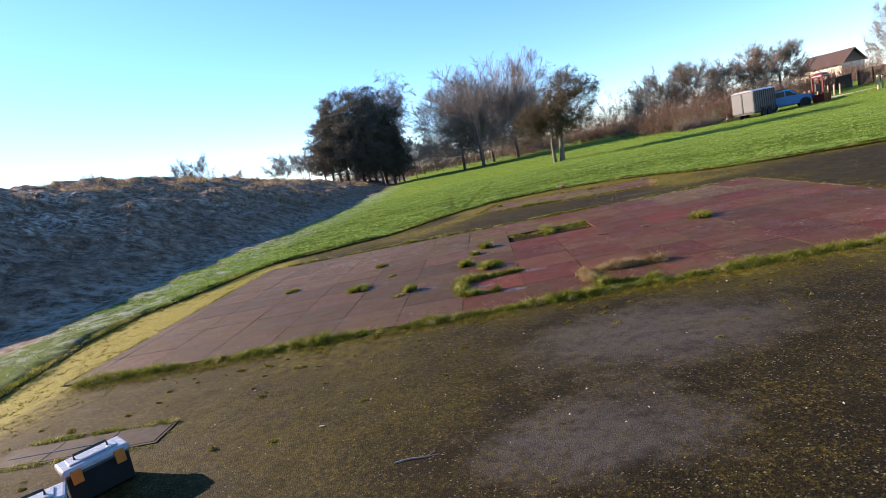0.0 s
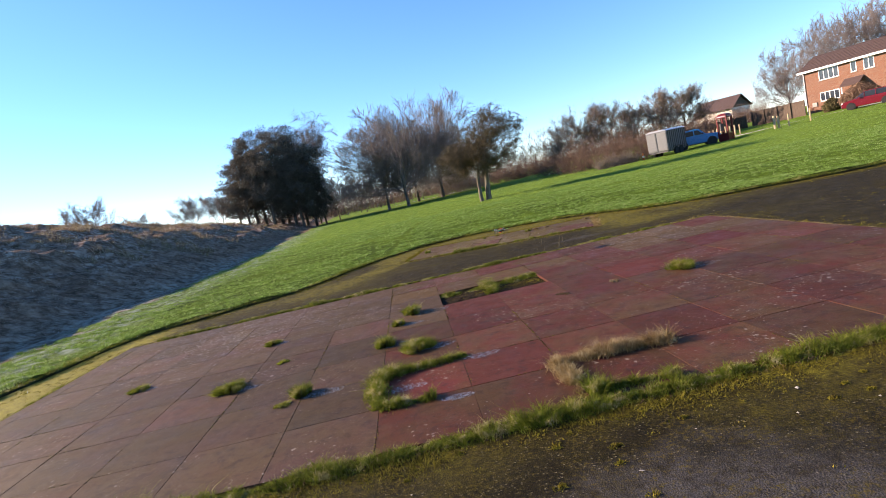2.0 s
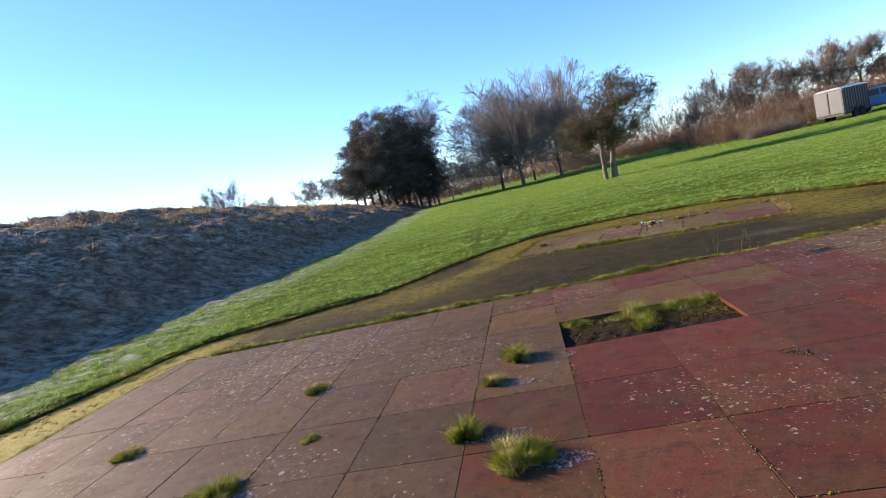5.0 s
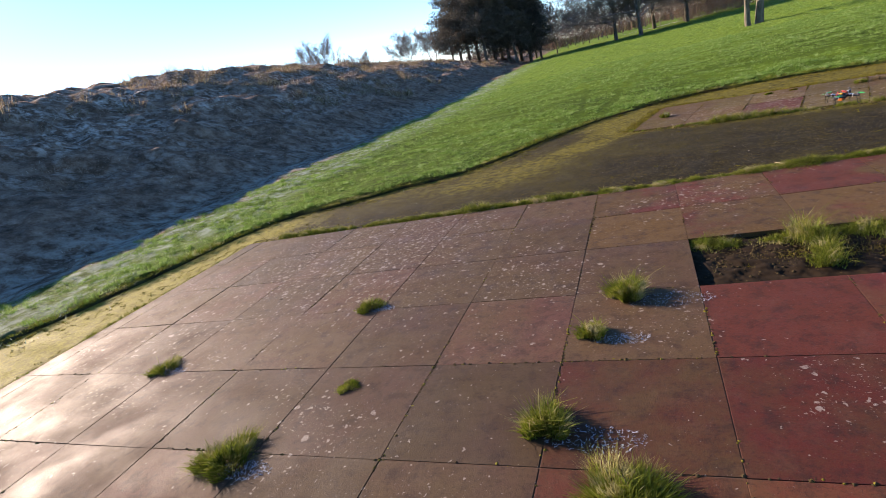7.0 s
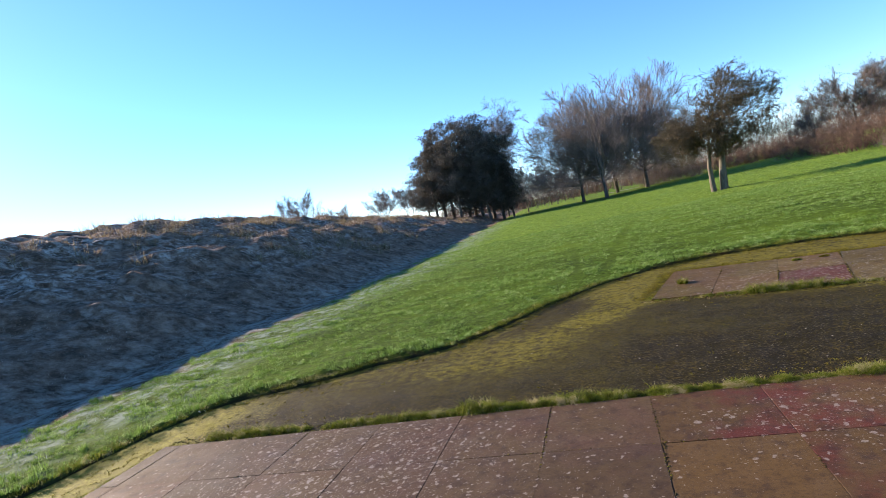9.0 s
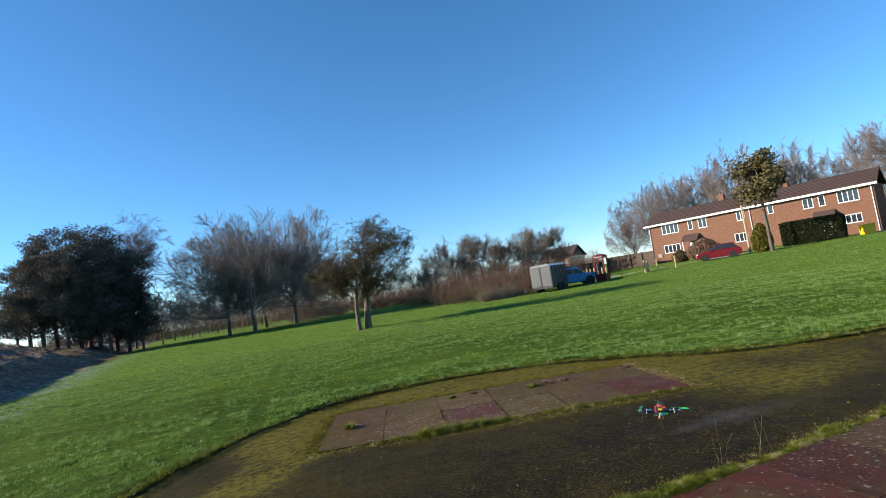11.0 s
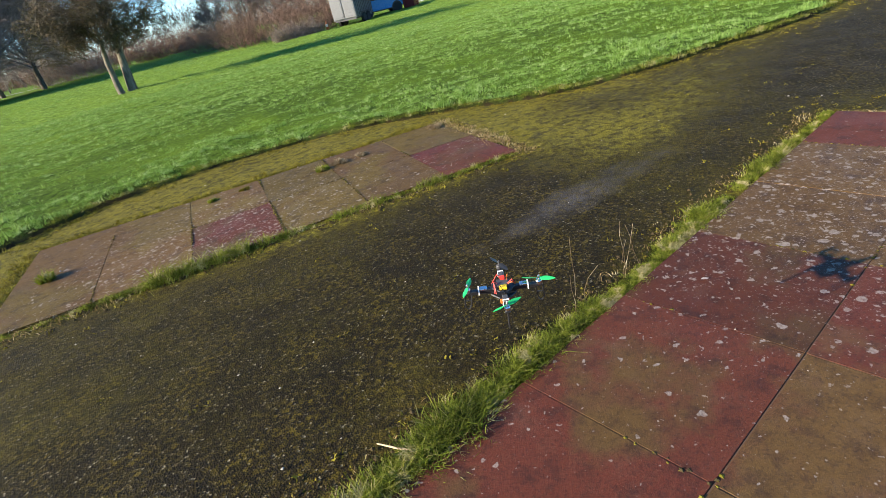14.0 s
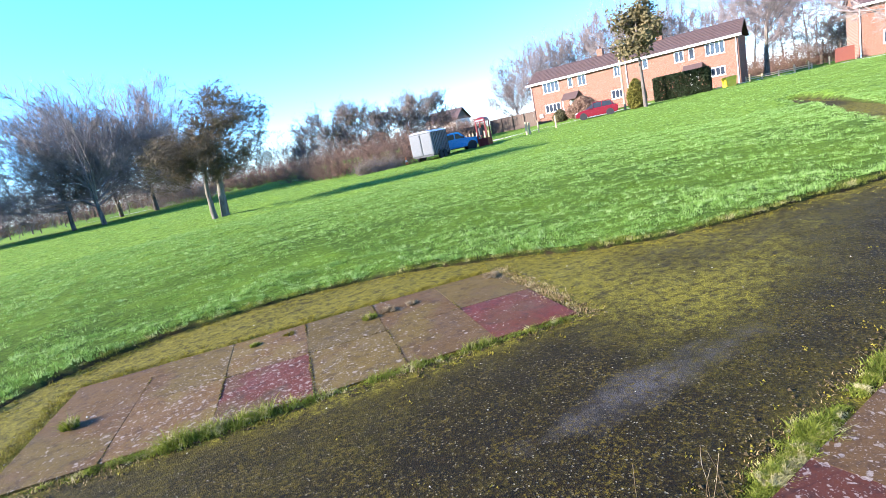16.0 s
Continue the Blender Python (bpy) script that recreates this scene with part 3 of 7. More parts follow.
def tarmac():
    xs, ys = np.arange(-8.6, 32.4, 0.2), np.arange(-8.6, 26.8, 0.2)
    X, Y = np.meshgrid(xs, ys)
    S = signed_edge(X, Y, LOOP)
    red = np.minimum(np.minimum(X - RED["x0"], RED["x1"] - X), np.minimum(Y - RED["y0"], RED["y1"] - Y))
    U, V = in_small(X, Y)
    small = np.minimum(np.minimum(U, SMALL["w"] - U), np.minimum(V, SMALL["d"] - V))
    Z = 0.006 * wave(X, Y, 0.9, 31) - 0.05 * smoothstep(0.02, 0.25, red) - 0.05 * smoothstep(0.02, 0.25, small) + 0.02 * wave(X, Y, 0.25, 33, 2) * smoothstep(12, 20, X)
    moss = 1.0 * smoothstep(0.8, 0.0, S) + 0.9 * np.maximum(smoothstep(-0.34, 0.0, red), np.clip(0.45 + 0.35 * wave(X, Y, 3.1, 61, 3), 0.15, 0.9) * smoothstep(-1.3, 0.0, red) * (1 - 0.6 * smoothstep(13.5, 13.9, Y))) + 1.0 * smoothstep(-0.6, 0.0, small)
    west = smoothstep(-4.6, -6.4, X) * smoothstep(2.0, 6.0, Y)
    north = np.maximum(0.58 * smoothstep(13.4, 14.6, Y) * smoothstep(1.0, -2.5, X), 0.30 * smoothstep(13.8, 16.4, Y) * smoothstep(7.0, 3.0, X))
    moss = moss + (1.0 + 0.25 * wave(X, Y, 2.2, 36, 3)) * smoothstep(-1.7, -0.8, small) * smoothstep(2.4, 1.5, S)
    north = np.maximum(north, 0.86 * smoothstep(13.8, 15.4, Y - 0.12 * (X - 6)) * smoothstep(34, 24, X) * smoothstep(3.0, 5.5, X))
    moss = np.clip(np.maximum(moss, np.maximum(1.15 * west, north)) + 0.25 * wave(X, Y, 0.8, 35) - 0.02, 0, 1.3)
    bald = 0.85 * np.exp(-((X - 1.3) ** 2 / 2.2 + (Y - 4.9) ** 2 / 0.7)) + 0.75 * np.exp(-((X - 4.2 + 2.4 * (Y - 14.7)) ** 2 / 1.8 + (Y - 14.7) ** 2 / 0.06)) + 0.8 * np.exp(-((X - 0.4) ** 2 / 1.0 + (Y - 3.3) ** 2 / 0.3))
    moss = moss * (1 - 0.5 * np.clip(bald, 0, 1)) + 0.32 * smoothstep(0.0, -2.0, X) * smoothstep(6.6, 5.5, Y)
    keep = S > -0.3
    idx = np.arange(X.size).reshape(X.shape)
    quads = np.stack([idx[:-1, :-1], idx[:-1, 1:], idx[1:, 1:], idx[1:, :-1]], -1).reshape(-1, 4)
    quads = quads[keep.ravel()[quads].all(1)]
    used, inv = np.unique(quads, return_inverse=True)
    me = mesh_np("tarmac", np.stack([X, Y, Z], -1).reshape(-1, 3)[used], inv.reshape(-1, 4), M_TARMAC, True)
    a = me.attributes.new("moss", "FLOAT", "POINT")
    a.data.foreach_set("value", moss.ravel()[used].astype(np.float32))
    thick = smoothstep(-5.75, -6.25, X - 1.1 * smoothstep(13.5, 14.1, Y) + 0.15 * wave(X, Y, 1.5, 37, 3)) * smoothstep(2.0, 6.0, Y) * (1 - 0.6 * smoothstep(13.6, 15.4, Y))
    a = me.attributes.new("thick_moss", "FLOAT", "POINT")
    a.data.foreach_set("value", thick.ravel()[used].astype(np.float32))
    a = me.attributes.new("worn", "FLOAT", "POINT")
    a.data.foreach_set("value", bald.ravel()[used].astype(np.float32))
    return tagged(new("pavement", me), "dark worn tarmac patched with yellow moss", "tarmac", kind="structure")


tarmac()


# ---------------------------------------------------------------- grass made of blades
def blade_mesh(name, base, height, width, lean, mat, seed=0, segs=1):
    """Single blades: base (n, 3), arrays of height, width and lean (n, 2)."""
    rng = np.random.RandomState(seed)
    n = len(base)
    a = rng.uniform(0, 2 * np.pi, n)
    side = np.stack([np.cos(a), np.sin(a), np.zeros(n)], 1) * (width / 2)[:, None]
    tip = base + np.concatenate([lean, height[:, None]], 1)
    if segs == 1:
        v = np.stack([base - side, base + side, tip], 1).reshape(-1, 3)
        return mesh_np(name, v, np.arange(3 * n).reshape(-1, 3), mat)
    mid = base + np.concatenate([lean * 0.35, (height * 0.62)[:, None]], 1)
    v = np.stack([base - side, base + side, mid - side * 0.7, mid + side * 0.7, tip], 1).reshape(-1, 3)
    k = 5 * np.arange(n)[:, None]
    return mesh_np(name, v, np.concatenate([k + [0, 1, 3], k + [0, 3, 2], k + [2, 3, 4]], 0), mat)


TRACKS = [[(-2.0, 29.0), (-1.6, 25.4), (-1.4, 20.2)], [(0.6, 33.0), (0.1, 29.6), (-0.5, 24.0), (-0.9, 19.8)]]


def trodden(x, y):
    """Distance to the nearest of the two trodden lines in the lawn."""
    best = np.full(np.shape(x), 99.0)
    for line in TRACKS:
        for (ax, ay), (bx, by) in zip(line, line[1:]):
            t = np.clip(((x - ax) * (bx - ax) + (y - ay) * (by - ay)) / ((bx - ax) ** 2 + (by - ay) ** 2), 0, 1)
            best = np.minimum(best, np.hypot(x - ax - t * (bx - ax), y - ay - t * (by - ay)) + 0.05 * wave(x, y, 3.0, 44, 3))
    return best


def lawn():
    """Clumps of blades, finer near the walk and broader far off."""
    rng = np.random.RandomState(5)
    pts = []
    for n, r0, r1 in ((34000, 3.0, 13.5), (66000, 12.0, 30.0), (30000, 28.0, 66.0)):
        r = np.sqrt(rng.uniform(r0 * r0, r1 * r1, n))
        a = rng.uniform(radians(-75), radians(80), n)
        pts.append(np.stack([r * np.sin(a), 9.0 + r * np.cos(a), r], 1))
    p = np.concatenate(pts)
    near = (p[:, 0] > -12) & (p[:, 0] < 36) & (p[:, 1] < 30)
    S = np.full(len(p), -50.0)
    S[near] = signed_edge(p[near, 0], p[near, 1], LOOP)
    lump = 0.75 * wave(p[:, 0], p[:, 1], 4.0, 24, 2) + 0.45 * wave(p[:, 0], p[:, 1], 9.0, 42, 2)
    ok = (S < 0.02) & (bank_cover(p[:, 0], p[:, 1]) < rng.uniform(0.1, 0.7, len(p))) & (trodden(p[:, 0], p[:, 1]) > 0.13) & (lump > -0.55 + rng.uniform(-0.25, 0.25, len(p)))
    p, S, lump = p[ok], S[ok], lump[ok]
    k = 15
    far = np.repeat(np.maximum(1, p[:, 2] / 16), k)
    wide = np.repeat(rng.uniform(0.026, 0.058, len(p)), k) * np.minimum(far, 1.8)
    size = np.repeat(np.clip(0.85 + 0.6 * lump, 0.4, 1.7) * rng.uniform(0.55, 1.55, len(p)) * np.where(S > -0.22, 1.2, 1.0), k)
    n = len(size)
    q, a = np.sqrt(rng.uniform(0, 1, n)), rng.uniform(0, 6.283, n)
    off = np.stack([q * np.cos(a), q * np.sin(a)], 1) * (wide * 1.25)[:, None]
    x, y = np.repeat(p[:, 0], k) + off[:, 0], np.repeat(p[:, 1], k) + off[:, 1]
    z, _ = field(x, y)
    h = rng.uniform(0.034, 0.060, n) * size * (1.1 - 0.55 * q * q) * np.minimum(far, 1.15)
    lean = off * 0.6 + rng.normal(0, 0.014, (n, 2)) * np.minimum(far, 2)[:, None]
    me = blade_mesh("lawn_grass", np.stack([x, y, z + turf_lip(x, y) - 0.012], 1), h, rng.uniform(0.006, 0.011, n) * np.minimum(far, 2.4), lean, M_LAWN, 1)
    return tagged(new("lawn_grass", me), "short bright green lawn grass of the field", "grass", kind="stuff")


def bank_grass():
    """Tussocks: close domes of frosted blades on the slope, straw-coloured ones along the crest."""
    rng = np.random.RandomState(8)
    n = 15000
    cx, cy = rng.uniform(-27, -8.6, n), 2 + 78 * rng.uniform(0, 1, n) ** 1.3
    _, u = field(cx, cy)
    crest = (u > np.where(cy > 24, 0.12, 0.40)) & (rng.uniform(0, 1, n) < 0.02 + 0.11 * smoothstep(0.40, 0.75, u) - 0.06 * smoothstep(0.85, 1.0, u) + 0.08 * smoothstep(24, 34, cy)) & (wave(cx, cy, 0.5, 53, 3) > -0.2)
    ok = (bank_cover(cx, cy) > 0.4) & ((wave(cx, cy, 1.5, 51, 3) > 0.0 + rng.uniform(-0.3, 0.3, n)) | crest)
    cx, cy, crest = cx[ok], cy[ok], crest[ok]
    k = 44
    size = np.repeat(rng.uniform(0.35, 1.0, len(cx)) ** 1.3 * np.where(crest, 2.4, 1.0), k)
    upright = np.repeat(crest, k)
    straw = np.repeat((rng.uniform(0, 1, len(cx)) < np.where(crest, 0.75, np.where(cy > 26, 0.16, 0.05))), k)
    q, a = np.sqrt(rng.uniform(0, 1, len(size))), rng.uniform(0, 6.283, len(size))
    d = np.stack([q * np.cos(a), q * np.sin(a)], 1) * np.where(upright, 0.19, 0.30)[:, None] * size[:, None]
    x, y = np.repeat(cx, k) + d[:, 0], np.repeat(cy, k) + d[:, 1]
    z, _ = field(x, y)
    h = np.where(upright, 0.27, 0.17) * size * (0.35 + 0.75 * np.sqrt(np.maximum(0, 1 - q * q))) * rng.uniform(0.6, 1.1, len(size))
    lean = d * np.where(upright, 0.7, 0.45)[:, None] + rng.normal(0, 1, d.shape) * np.where(upright, 0.10, 0.03)[:, None]
    far = np.maximum(1.0, np.hypot(x, y - 6) / 14)
    w = rng.uniform(0.010, 0.018, len(x)) * far
    base = np.stack([x, y, z - 0.01], 1)
    for name, sel, mat, label in (("frosted_grass", ~straw, M_FROST, "rough frosted tussock grass on the shaded bank"), ("dry_grass", straw, M_DRY, "dry straw-coloured tussocks on the bank")):
        tagged(new(name, blade_mesh(name, base[sel], h[sel], w[sel], lean[sel], mat, 3)), label, "grass", kind="stuff")


def verge(name, path, width, height, n, mat, label, seed, segs=2, z0=0.0):
    """A strip of longer grass along a line of the plan."""
    rng = np.random.RandomState(seed)
    p = np.array(path, float)
    d = np.hypot(*np.diff(p, axis=0).T)
    s = np.r_[0, np.cumsum(d)]
    k = rng.uniform(0, s[-1], n)
    x, y = np.interp(k, s, p[:, 0]), np.interp(k, s, p[:, 1])
    i = np.clip(np.searchsorted(s, k) - 1, 0, len(d) - 1)
    t = np.diff(p, axis=0)[i] / d[i][:, None]
    clump = wave(x, y, 1.9, seed) * 0.45 + wave(x, y, 5.0, seed + 1) * 0.40 + wave(x, y, 14.0, seed + 2) * 0.35
    off = rng.normal(0, 0.35, n) * width * (1 + 0.5 * clump)
    x, y = x - t[:, 1] * off, y + t[:, 0] * off
    h = height * rng.uniform(0.35, 1.0, n) * np.clip(0.72 + 0.7 * clump - 0.55 * np.abs(off) / width, 0.15, 1.7)
    keep = clump > -0.55 + rng.uniform(-0.3, 0.3, n)
    lean = rng.normal(0, 0.75, (n, 2)) * h[:, None]
    base = np.stack([x, y, np.full(n, z0)], 1)
    me = blade_mesh(name, base[keep], h[keep], rng.uniform(0.003, 0.007, n)[keep], lean[keep], mat, seed, segs)
    return tagged(new(name, me), label, "grass", kind="stuff")


def tuft(name, x, y, r, h, n, mat, label, seed, z0=0.0):
    """One clump of grass that grows from a joint."""
    rng = np.random.RandomState(seed)
    n = int(n * 1.8)
    a, f = rng.uniform(0, 6.283, n), np.sqrt(rng.uniform(0, 1, n))
    q = r * 0.46 * f * (1 + 0.22 * np.sin(3 * a + seed) + 0.12 * np.sin(5 * a + 2 * seed))
    off = np.stack([q * np.cos(a), q * np.sin(a)], 1)
    hh = h * rng.uniform(0.55, 1.0, n) * (0.30 + 0.62 * np.sqrt(np.maximum(0, 1 - f * f)))
    hh = np.where(rng.uniform(0, 1, n) < 0.04, hh * 1.4, hh)
    lean = off * rng.uniform(0.2, 0.7, n)[:, None] + rng.normal(0, 0.42, (n, 2)) * hh[:, None]
    base = np.concatenate([off, np.full((n, 1), -0.004)], 1)
    ob = new(name, blade_mesh(name, base, hh, rng.uniform(0.004, 0.008, n), lean, mat, seed, 2))
    ob.location = (x, y, z0)
    return tagged(ob, label, "grass tuft", "weeds between the tiles")


def frost_rim():
    """Short rimed grass where the bank's shade ends."""
    rng = np.random.RandomState(33)
    n = 52000
    y = 1 + 56 * rng.uniform(0, 1, n) ** 1.4
    x = -8.85 - 0.08 * np.clip(y - 32, 0, 200) + 0.35 * wave(y * 0, y, 0.5, 13) + rng.normal(0, 0.75, n)
    ok = wave(x, y, 2.4, 34, 4) > rng.uniform(0.15, 0.9, n)
    x, y, n = x[ok], y[ok], ok.sum()
    z, _ = field(x, y)
    far = np.maximum(1.0, np.hypot(x, y - 6) / 14)
    me = blade_mesh("rimed_grass", np.stack([x, y, z + turf_lip(x, y) - 0.01], 1), rng.uniform(0.025, 0.055, n), rng.uniform(0.008, 0.014, n) * far, rng.normal(0, 0.022, (n, 2)), M_RIMED, 35)
    tagged(new("rimed_grass", me), "white rimed grass at the foot of the bank", "grass", kind="stuff")


lawn(), bank_grass(), frost_rim()


# ---------------------------------------------------------------- trees and scrub
def sticks(name, segs, mat, sides=4, least=0.0):
    """Tapered bars: rows of x0 y0 z0 r0 x1 y1 z1 r1."""
    s = np.array(segs, float)
    s[:, [3, 7]] = np.maximum(s[:, [3, 7]], least)
    a, ra, b, rb = s[:, 0:3], s[:, 3], s[:, 4:7], s[:, 7]
    d = b - a
    d /= np.linalg.norm(d, axis=1)[:, None] + 1e-9
    up = np.where(np.abs(d[:, 2:3]) < 0.9, [[0, 0, 1.0]], [[1.0, 0, 0]])
    u = np.cross(d, up)
    u /= np.linalg.norm(u, axis=1)[:, None] + 1e-9
    v = np.cross(d, u)
    ring = []
    for k in range(sides):
        t = 2 * np.pi * k / sides
        ring.append(math.cos(t) * u + math.sin(t) * v)
    ring = np.stack(ring, 1)
    verts = np.concatenate([a[:, None] + ring * ra[:, None, None], b[:, None] + ring * rb[:, None, None]], 1).reshape(-1, 3)
    base = (2 * sides * np.arange(len(s)))[:, None]
    f = [base + [k, (k + 1) % sides, sides + (k + 1) % sides, sides + k] for k in range(sides)]
    return mesh_np(name, verts, np.concatenate(f, 0), mat, True)


def grow(rng, p, d, length, r, level, spec, out, ends):
    """One limb and, in turn, all that it bears."""
    n = spec["steps"][level]
    p, d = np.array(p, float), np.array(d, float)
    kids = spec["kids"][level] if level < len(spec["kids"]) else 0
    at = sorted(rng.uniform(spec["bare"][level], 1.0, kids)) if kids else []
    ki = 0
    for i in range(n):
        r1 = r * (1 - (1 - spec["taper"]) * (i + 1) / n)
        r0 = r * (1 - (1 - spec["taper"]) * i / n)
        q = p + d * length / n
        out[level].append((*p, r0, *q, r1))
        while ki < len(at) and at[ki] * n <= i + 1:
            f = at[ki] * n - i
            az = rng.uniform(0, 2 * np.pi)
            o = np.cross(d, [math.cos(az), math.sin(az), 0.31])
            o /= np.linalg.norm(o) + 1e-9
            th = math.radians(rng.uniform(*spec["angle"][level]))
            nd = d * math.cos(th) + o * math.sin(th)
            nl = length * spec["ratio"][level] * rng.uniform(0.7, 1.15) * (1.12 - spec.get("cone", 0.5) * at[ki])
            grow(rng, p + (q - p) * f, nd / np.linalg.norm(nd), nl, r0 * spec["thin"][level] * rng.uniform(0.8, 1.1), level + 1, spec, out, ends)
            ki += 1
        p = q
        d = d + rng.normal(0, spec["wander"][level], 3) + np.array([0, 0, spec["lift"][level]])
        d /= np.linalg.norm(d)
    ends.append((*p, level, *d))


BARE = dict(steps=(7, 8, 5, 4), kids=(22, 12, 8), bare=(0.40, 0.14, 0.10), angle=((12, 80), (16, 44), (16, 48)), ratio=(1.22, 0.36, 0.42), cone=0.22,
            thin=(0.34, 0.40, 0.5), wander=(0.04, 0.05, 0.08, 0.10), lift=(0.02, 0.035, 0.04, 0.02), taper=0.20, stem=0.46, least=0.014, spray=(10, 0.7, 0.015), dome=(0.46, 0.59, 0.43))
LIGHT = dict(BARE, kids=(13, 8, 5), steps=(5, 4, 3, 2), least=0.018, spray=(9, 0.45, 0.016))


def spray_mesh(name, ends, per, length, width, mat, seed, fan=0.42):
    """The finest twigs: thin tapering slivers that fan out from the ends of limbs."""
    rng = np.random.RandomState(seed)
    e = np.repeat(np.array(ends, float), per, 0)
    n = len(e)
    e[:, 4:7] /= np.linalg.norm(e[:, 4:7], axis=1)[:, None] + 1e-9
    d = e[:, 4:7] + rng.normal(0, fan, (n, 3)) + [0, 0, 0.12]
    d /= np.linalg.norm(d, axis=1)[:, None]
    l = (length * rng.uniform(0.5, 1.2, n))[:, None]
    e[:, 4:7] /= np.linalg.norm(e[:, 4:7], axis=1)[:, None] + 1e-9
    p = e[:, :3] - e[:, 4:7] * l * rng.uniform(0, 1.6, (n, 1))
    s = np.cross(d, rng.normal(0, 1, (n, 3)))
    s *= width / 2 / (np.linalg.norm(s, axis=1)[:, None] + 1e-9)
    return mesh_np(name, np.stack([p - s, p + s, p + d * l], 1).reshape(-1, 3), np.arange(3 * n).reshape(-1, 3), mat)


def leaf_mesh(name, points, spread, size, per, mat, seed, flat=0.0):
    """Clumps of small leaves round points."""
    rng = np.random.RandomState(seed)
    p = np.repeat(np.array(points, float), per, 0)
    n = len(p)
    p = p + np.clip(rng.normal(0, 1, (n, 3)), -1.4, 1.4) * np.array([spread, spread, spread * (1 - flat)])
    a = rng.normal(0, 1, (n, 3))
    a /= np.linalg.norm(a, axis=1)[:, None]
    b = np.cross(a, rng.normal(0, 1, (n, 3)))
    b /= np.linalg.norm(b, axis=1)[:, None]
    s = (size * rng.uniform(0.6, 1.3, n))[:, None]
    v = np.stack([p - a * s, p + b * s * 0.45, p + a * s, p - b * s * 0.45], 1).reshape(-1, 3)
    return mesh_np(name, v, np.arange(4 * n).reshape(-1, 4), mat)


def tree(name, x, y, height, radius, label, seed, spec=None, bark=None, twig=None, leaf=None, leaves=None, stems=((0, 0, 0, 1.0),), group="", wide=1.0, z=None):
    """A tree with a trunk and a crown; leaves: (spread, size, per end, lowest height)."""
    rng = np.random.RandomState(seed)
    spec = spec or BARE
    depth = len(spec["kids"]) + 1
    out, ends = [[] for _ in range(depth)], []
    for dx, dy, tilt, k in stems:
        d = np.array([math.sin(tilt) * (1 if dx >= 0 else -1), 0.02, math.cos(tilt)])
        grow(rng, (dx, dy, -0.15), d / np.linalg.norm(d), height * spec.get("stem", 0.72) * k, radius * k, 0, spec, out, ends)
    top = max(e[2] for e in ends)
    if "dome" in spec:
        top = float(np.percentile([e[2] for e in ends], 96))
        a, c, b = (v * top for v in spec["dome"])

        def outside(q):
            th = math.atan2(q[1], q[0])
            lobe = 1 + 0.10 * math.sin(3 * th + seed) + 0.07 * math.sin(7 * th + 5 * q[2] / top + seed)
            if "lobes" in spec:
                return all((q[0] / top - x_) ** 2 / rx ** 2 + (q[1] / top) ** 2 / rx ** 2 + (q[2] / top - z_) ** 2 / rz ** 2 > lobe ** 2 for x_, z_, rx, rz in spec["lobes"])
            return (q[0] ** 2 + q[1] ** 2) / a ** 2 + max(0, q[2] - c) ** 2 / b ** 2 > lobe ** 2
        out = [out[0]] + [[s for s in l if not outside(s[4:7])] for l in out[1:]]
        ends = [e for e in ends if not outside(e)]
    z = float(field(np.array([x]), np.array([y]))[0][0]) if z is None else z
    k = height / top
    ob = thing(name, Matrix.Translation((x, y, z)) @ Matrix.Diagonal((wide * k, wide * k, k, 1)), label, "tree", group)
    low = out[0]
    per = len(low) // len(stems)
    for k_ in range(len(stems)):
        part("trunk", sticks("trunk", low[k_ * per:(k_ + 1) * per], bark or M_BARK, 6), None, ob)
    fine = [s for l in out[1:] for s in l]
    crown = part("crown", sticks("crown", fine, twig or M_TWIG, 3, spec.get("least", 0.0)), None, ob)
    if "spray" in spec:
        tips = [e for e in ends if e[3] >= 2]
        if spec.get("needles"):
            pick = np.random.RandomState(seed + 1)
            tips += [(*s[4:7], 2, s[4] - s[0], s[5] - s[1], s[6] - s[2]) for l in out[1:] for s in l if pick.rand() < spec["needles"]]
        tagged(part("needles" if leaf and not leaves else "fine_twig", spray_mesh("fine_twig", tips, *spec["spray"], (leaf if not leaves else None) or twig or M_TWIG, seed, spec.get("fan", 0.42)), None, crown), kind="stuff")
    if leaves:
        spread, size, per, lowest, flat = (*leaves, 0.0)[:5]
        pts = [e[:3] for e in ends if e[3] >= 2 and e[2] > lowest * top]
        if spec.get("along"):
            pts += [s[4:7] for l in out[1:] for s in l if s[6] > lowest * top and np.random.RandomState(int(abs(s[4]) * 1e4) % 9999).rand() < spec["along"]]
        part("foliage", leaf_mesh("foliage", pts, spread, size, per, leaf, seed, flat), None, crown)
    return ob


def again(ob, x, y, turn, k=1.0, wide=None, z=None):
    """The same kind of tree at another place."""
    z = float(field(np.array([x]), np.array([y]))[0][0]) if z is None else z
    c = copy_thing(ob, Matrix())
    s = ob.matrix_basis.to_scale()
    w = wide or k
    c.matrix_basis = Matrix.Translation((x, y, z)) @ Matrix.Rotation(radians(turn), 4, "Z") @ Matrix.Diagonal((s[0] * w, s[1] * w, s[2] * k, 1))
    return c


def polar(az, d, cx=0.17, cy=3.19):
    """A place by bearing in degrees and distance from an early point of the walk."""
    return cx + d * math.sin(radians(az)), cy + d * math.cos(radians(az))


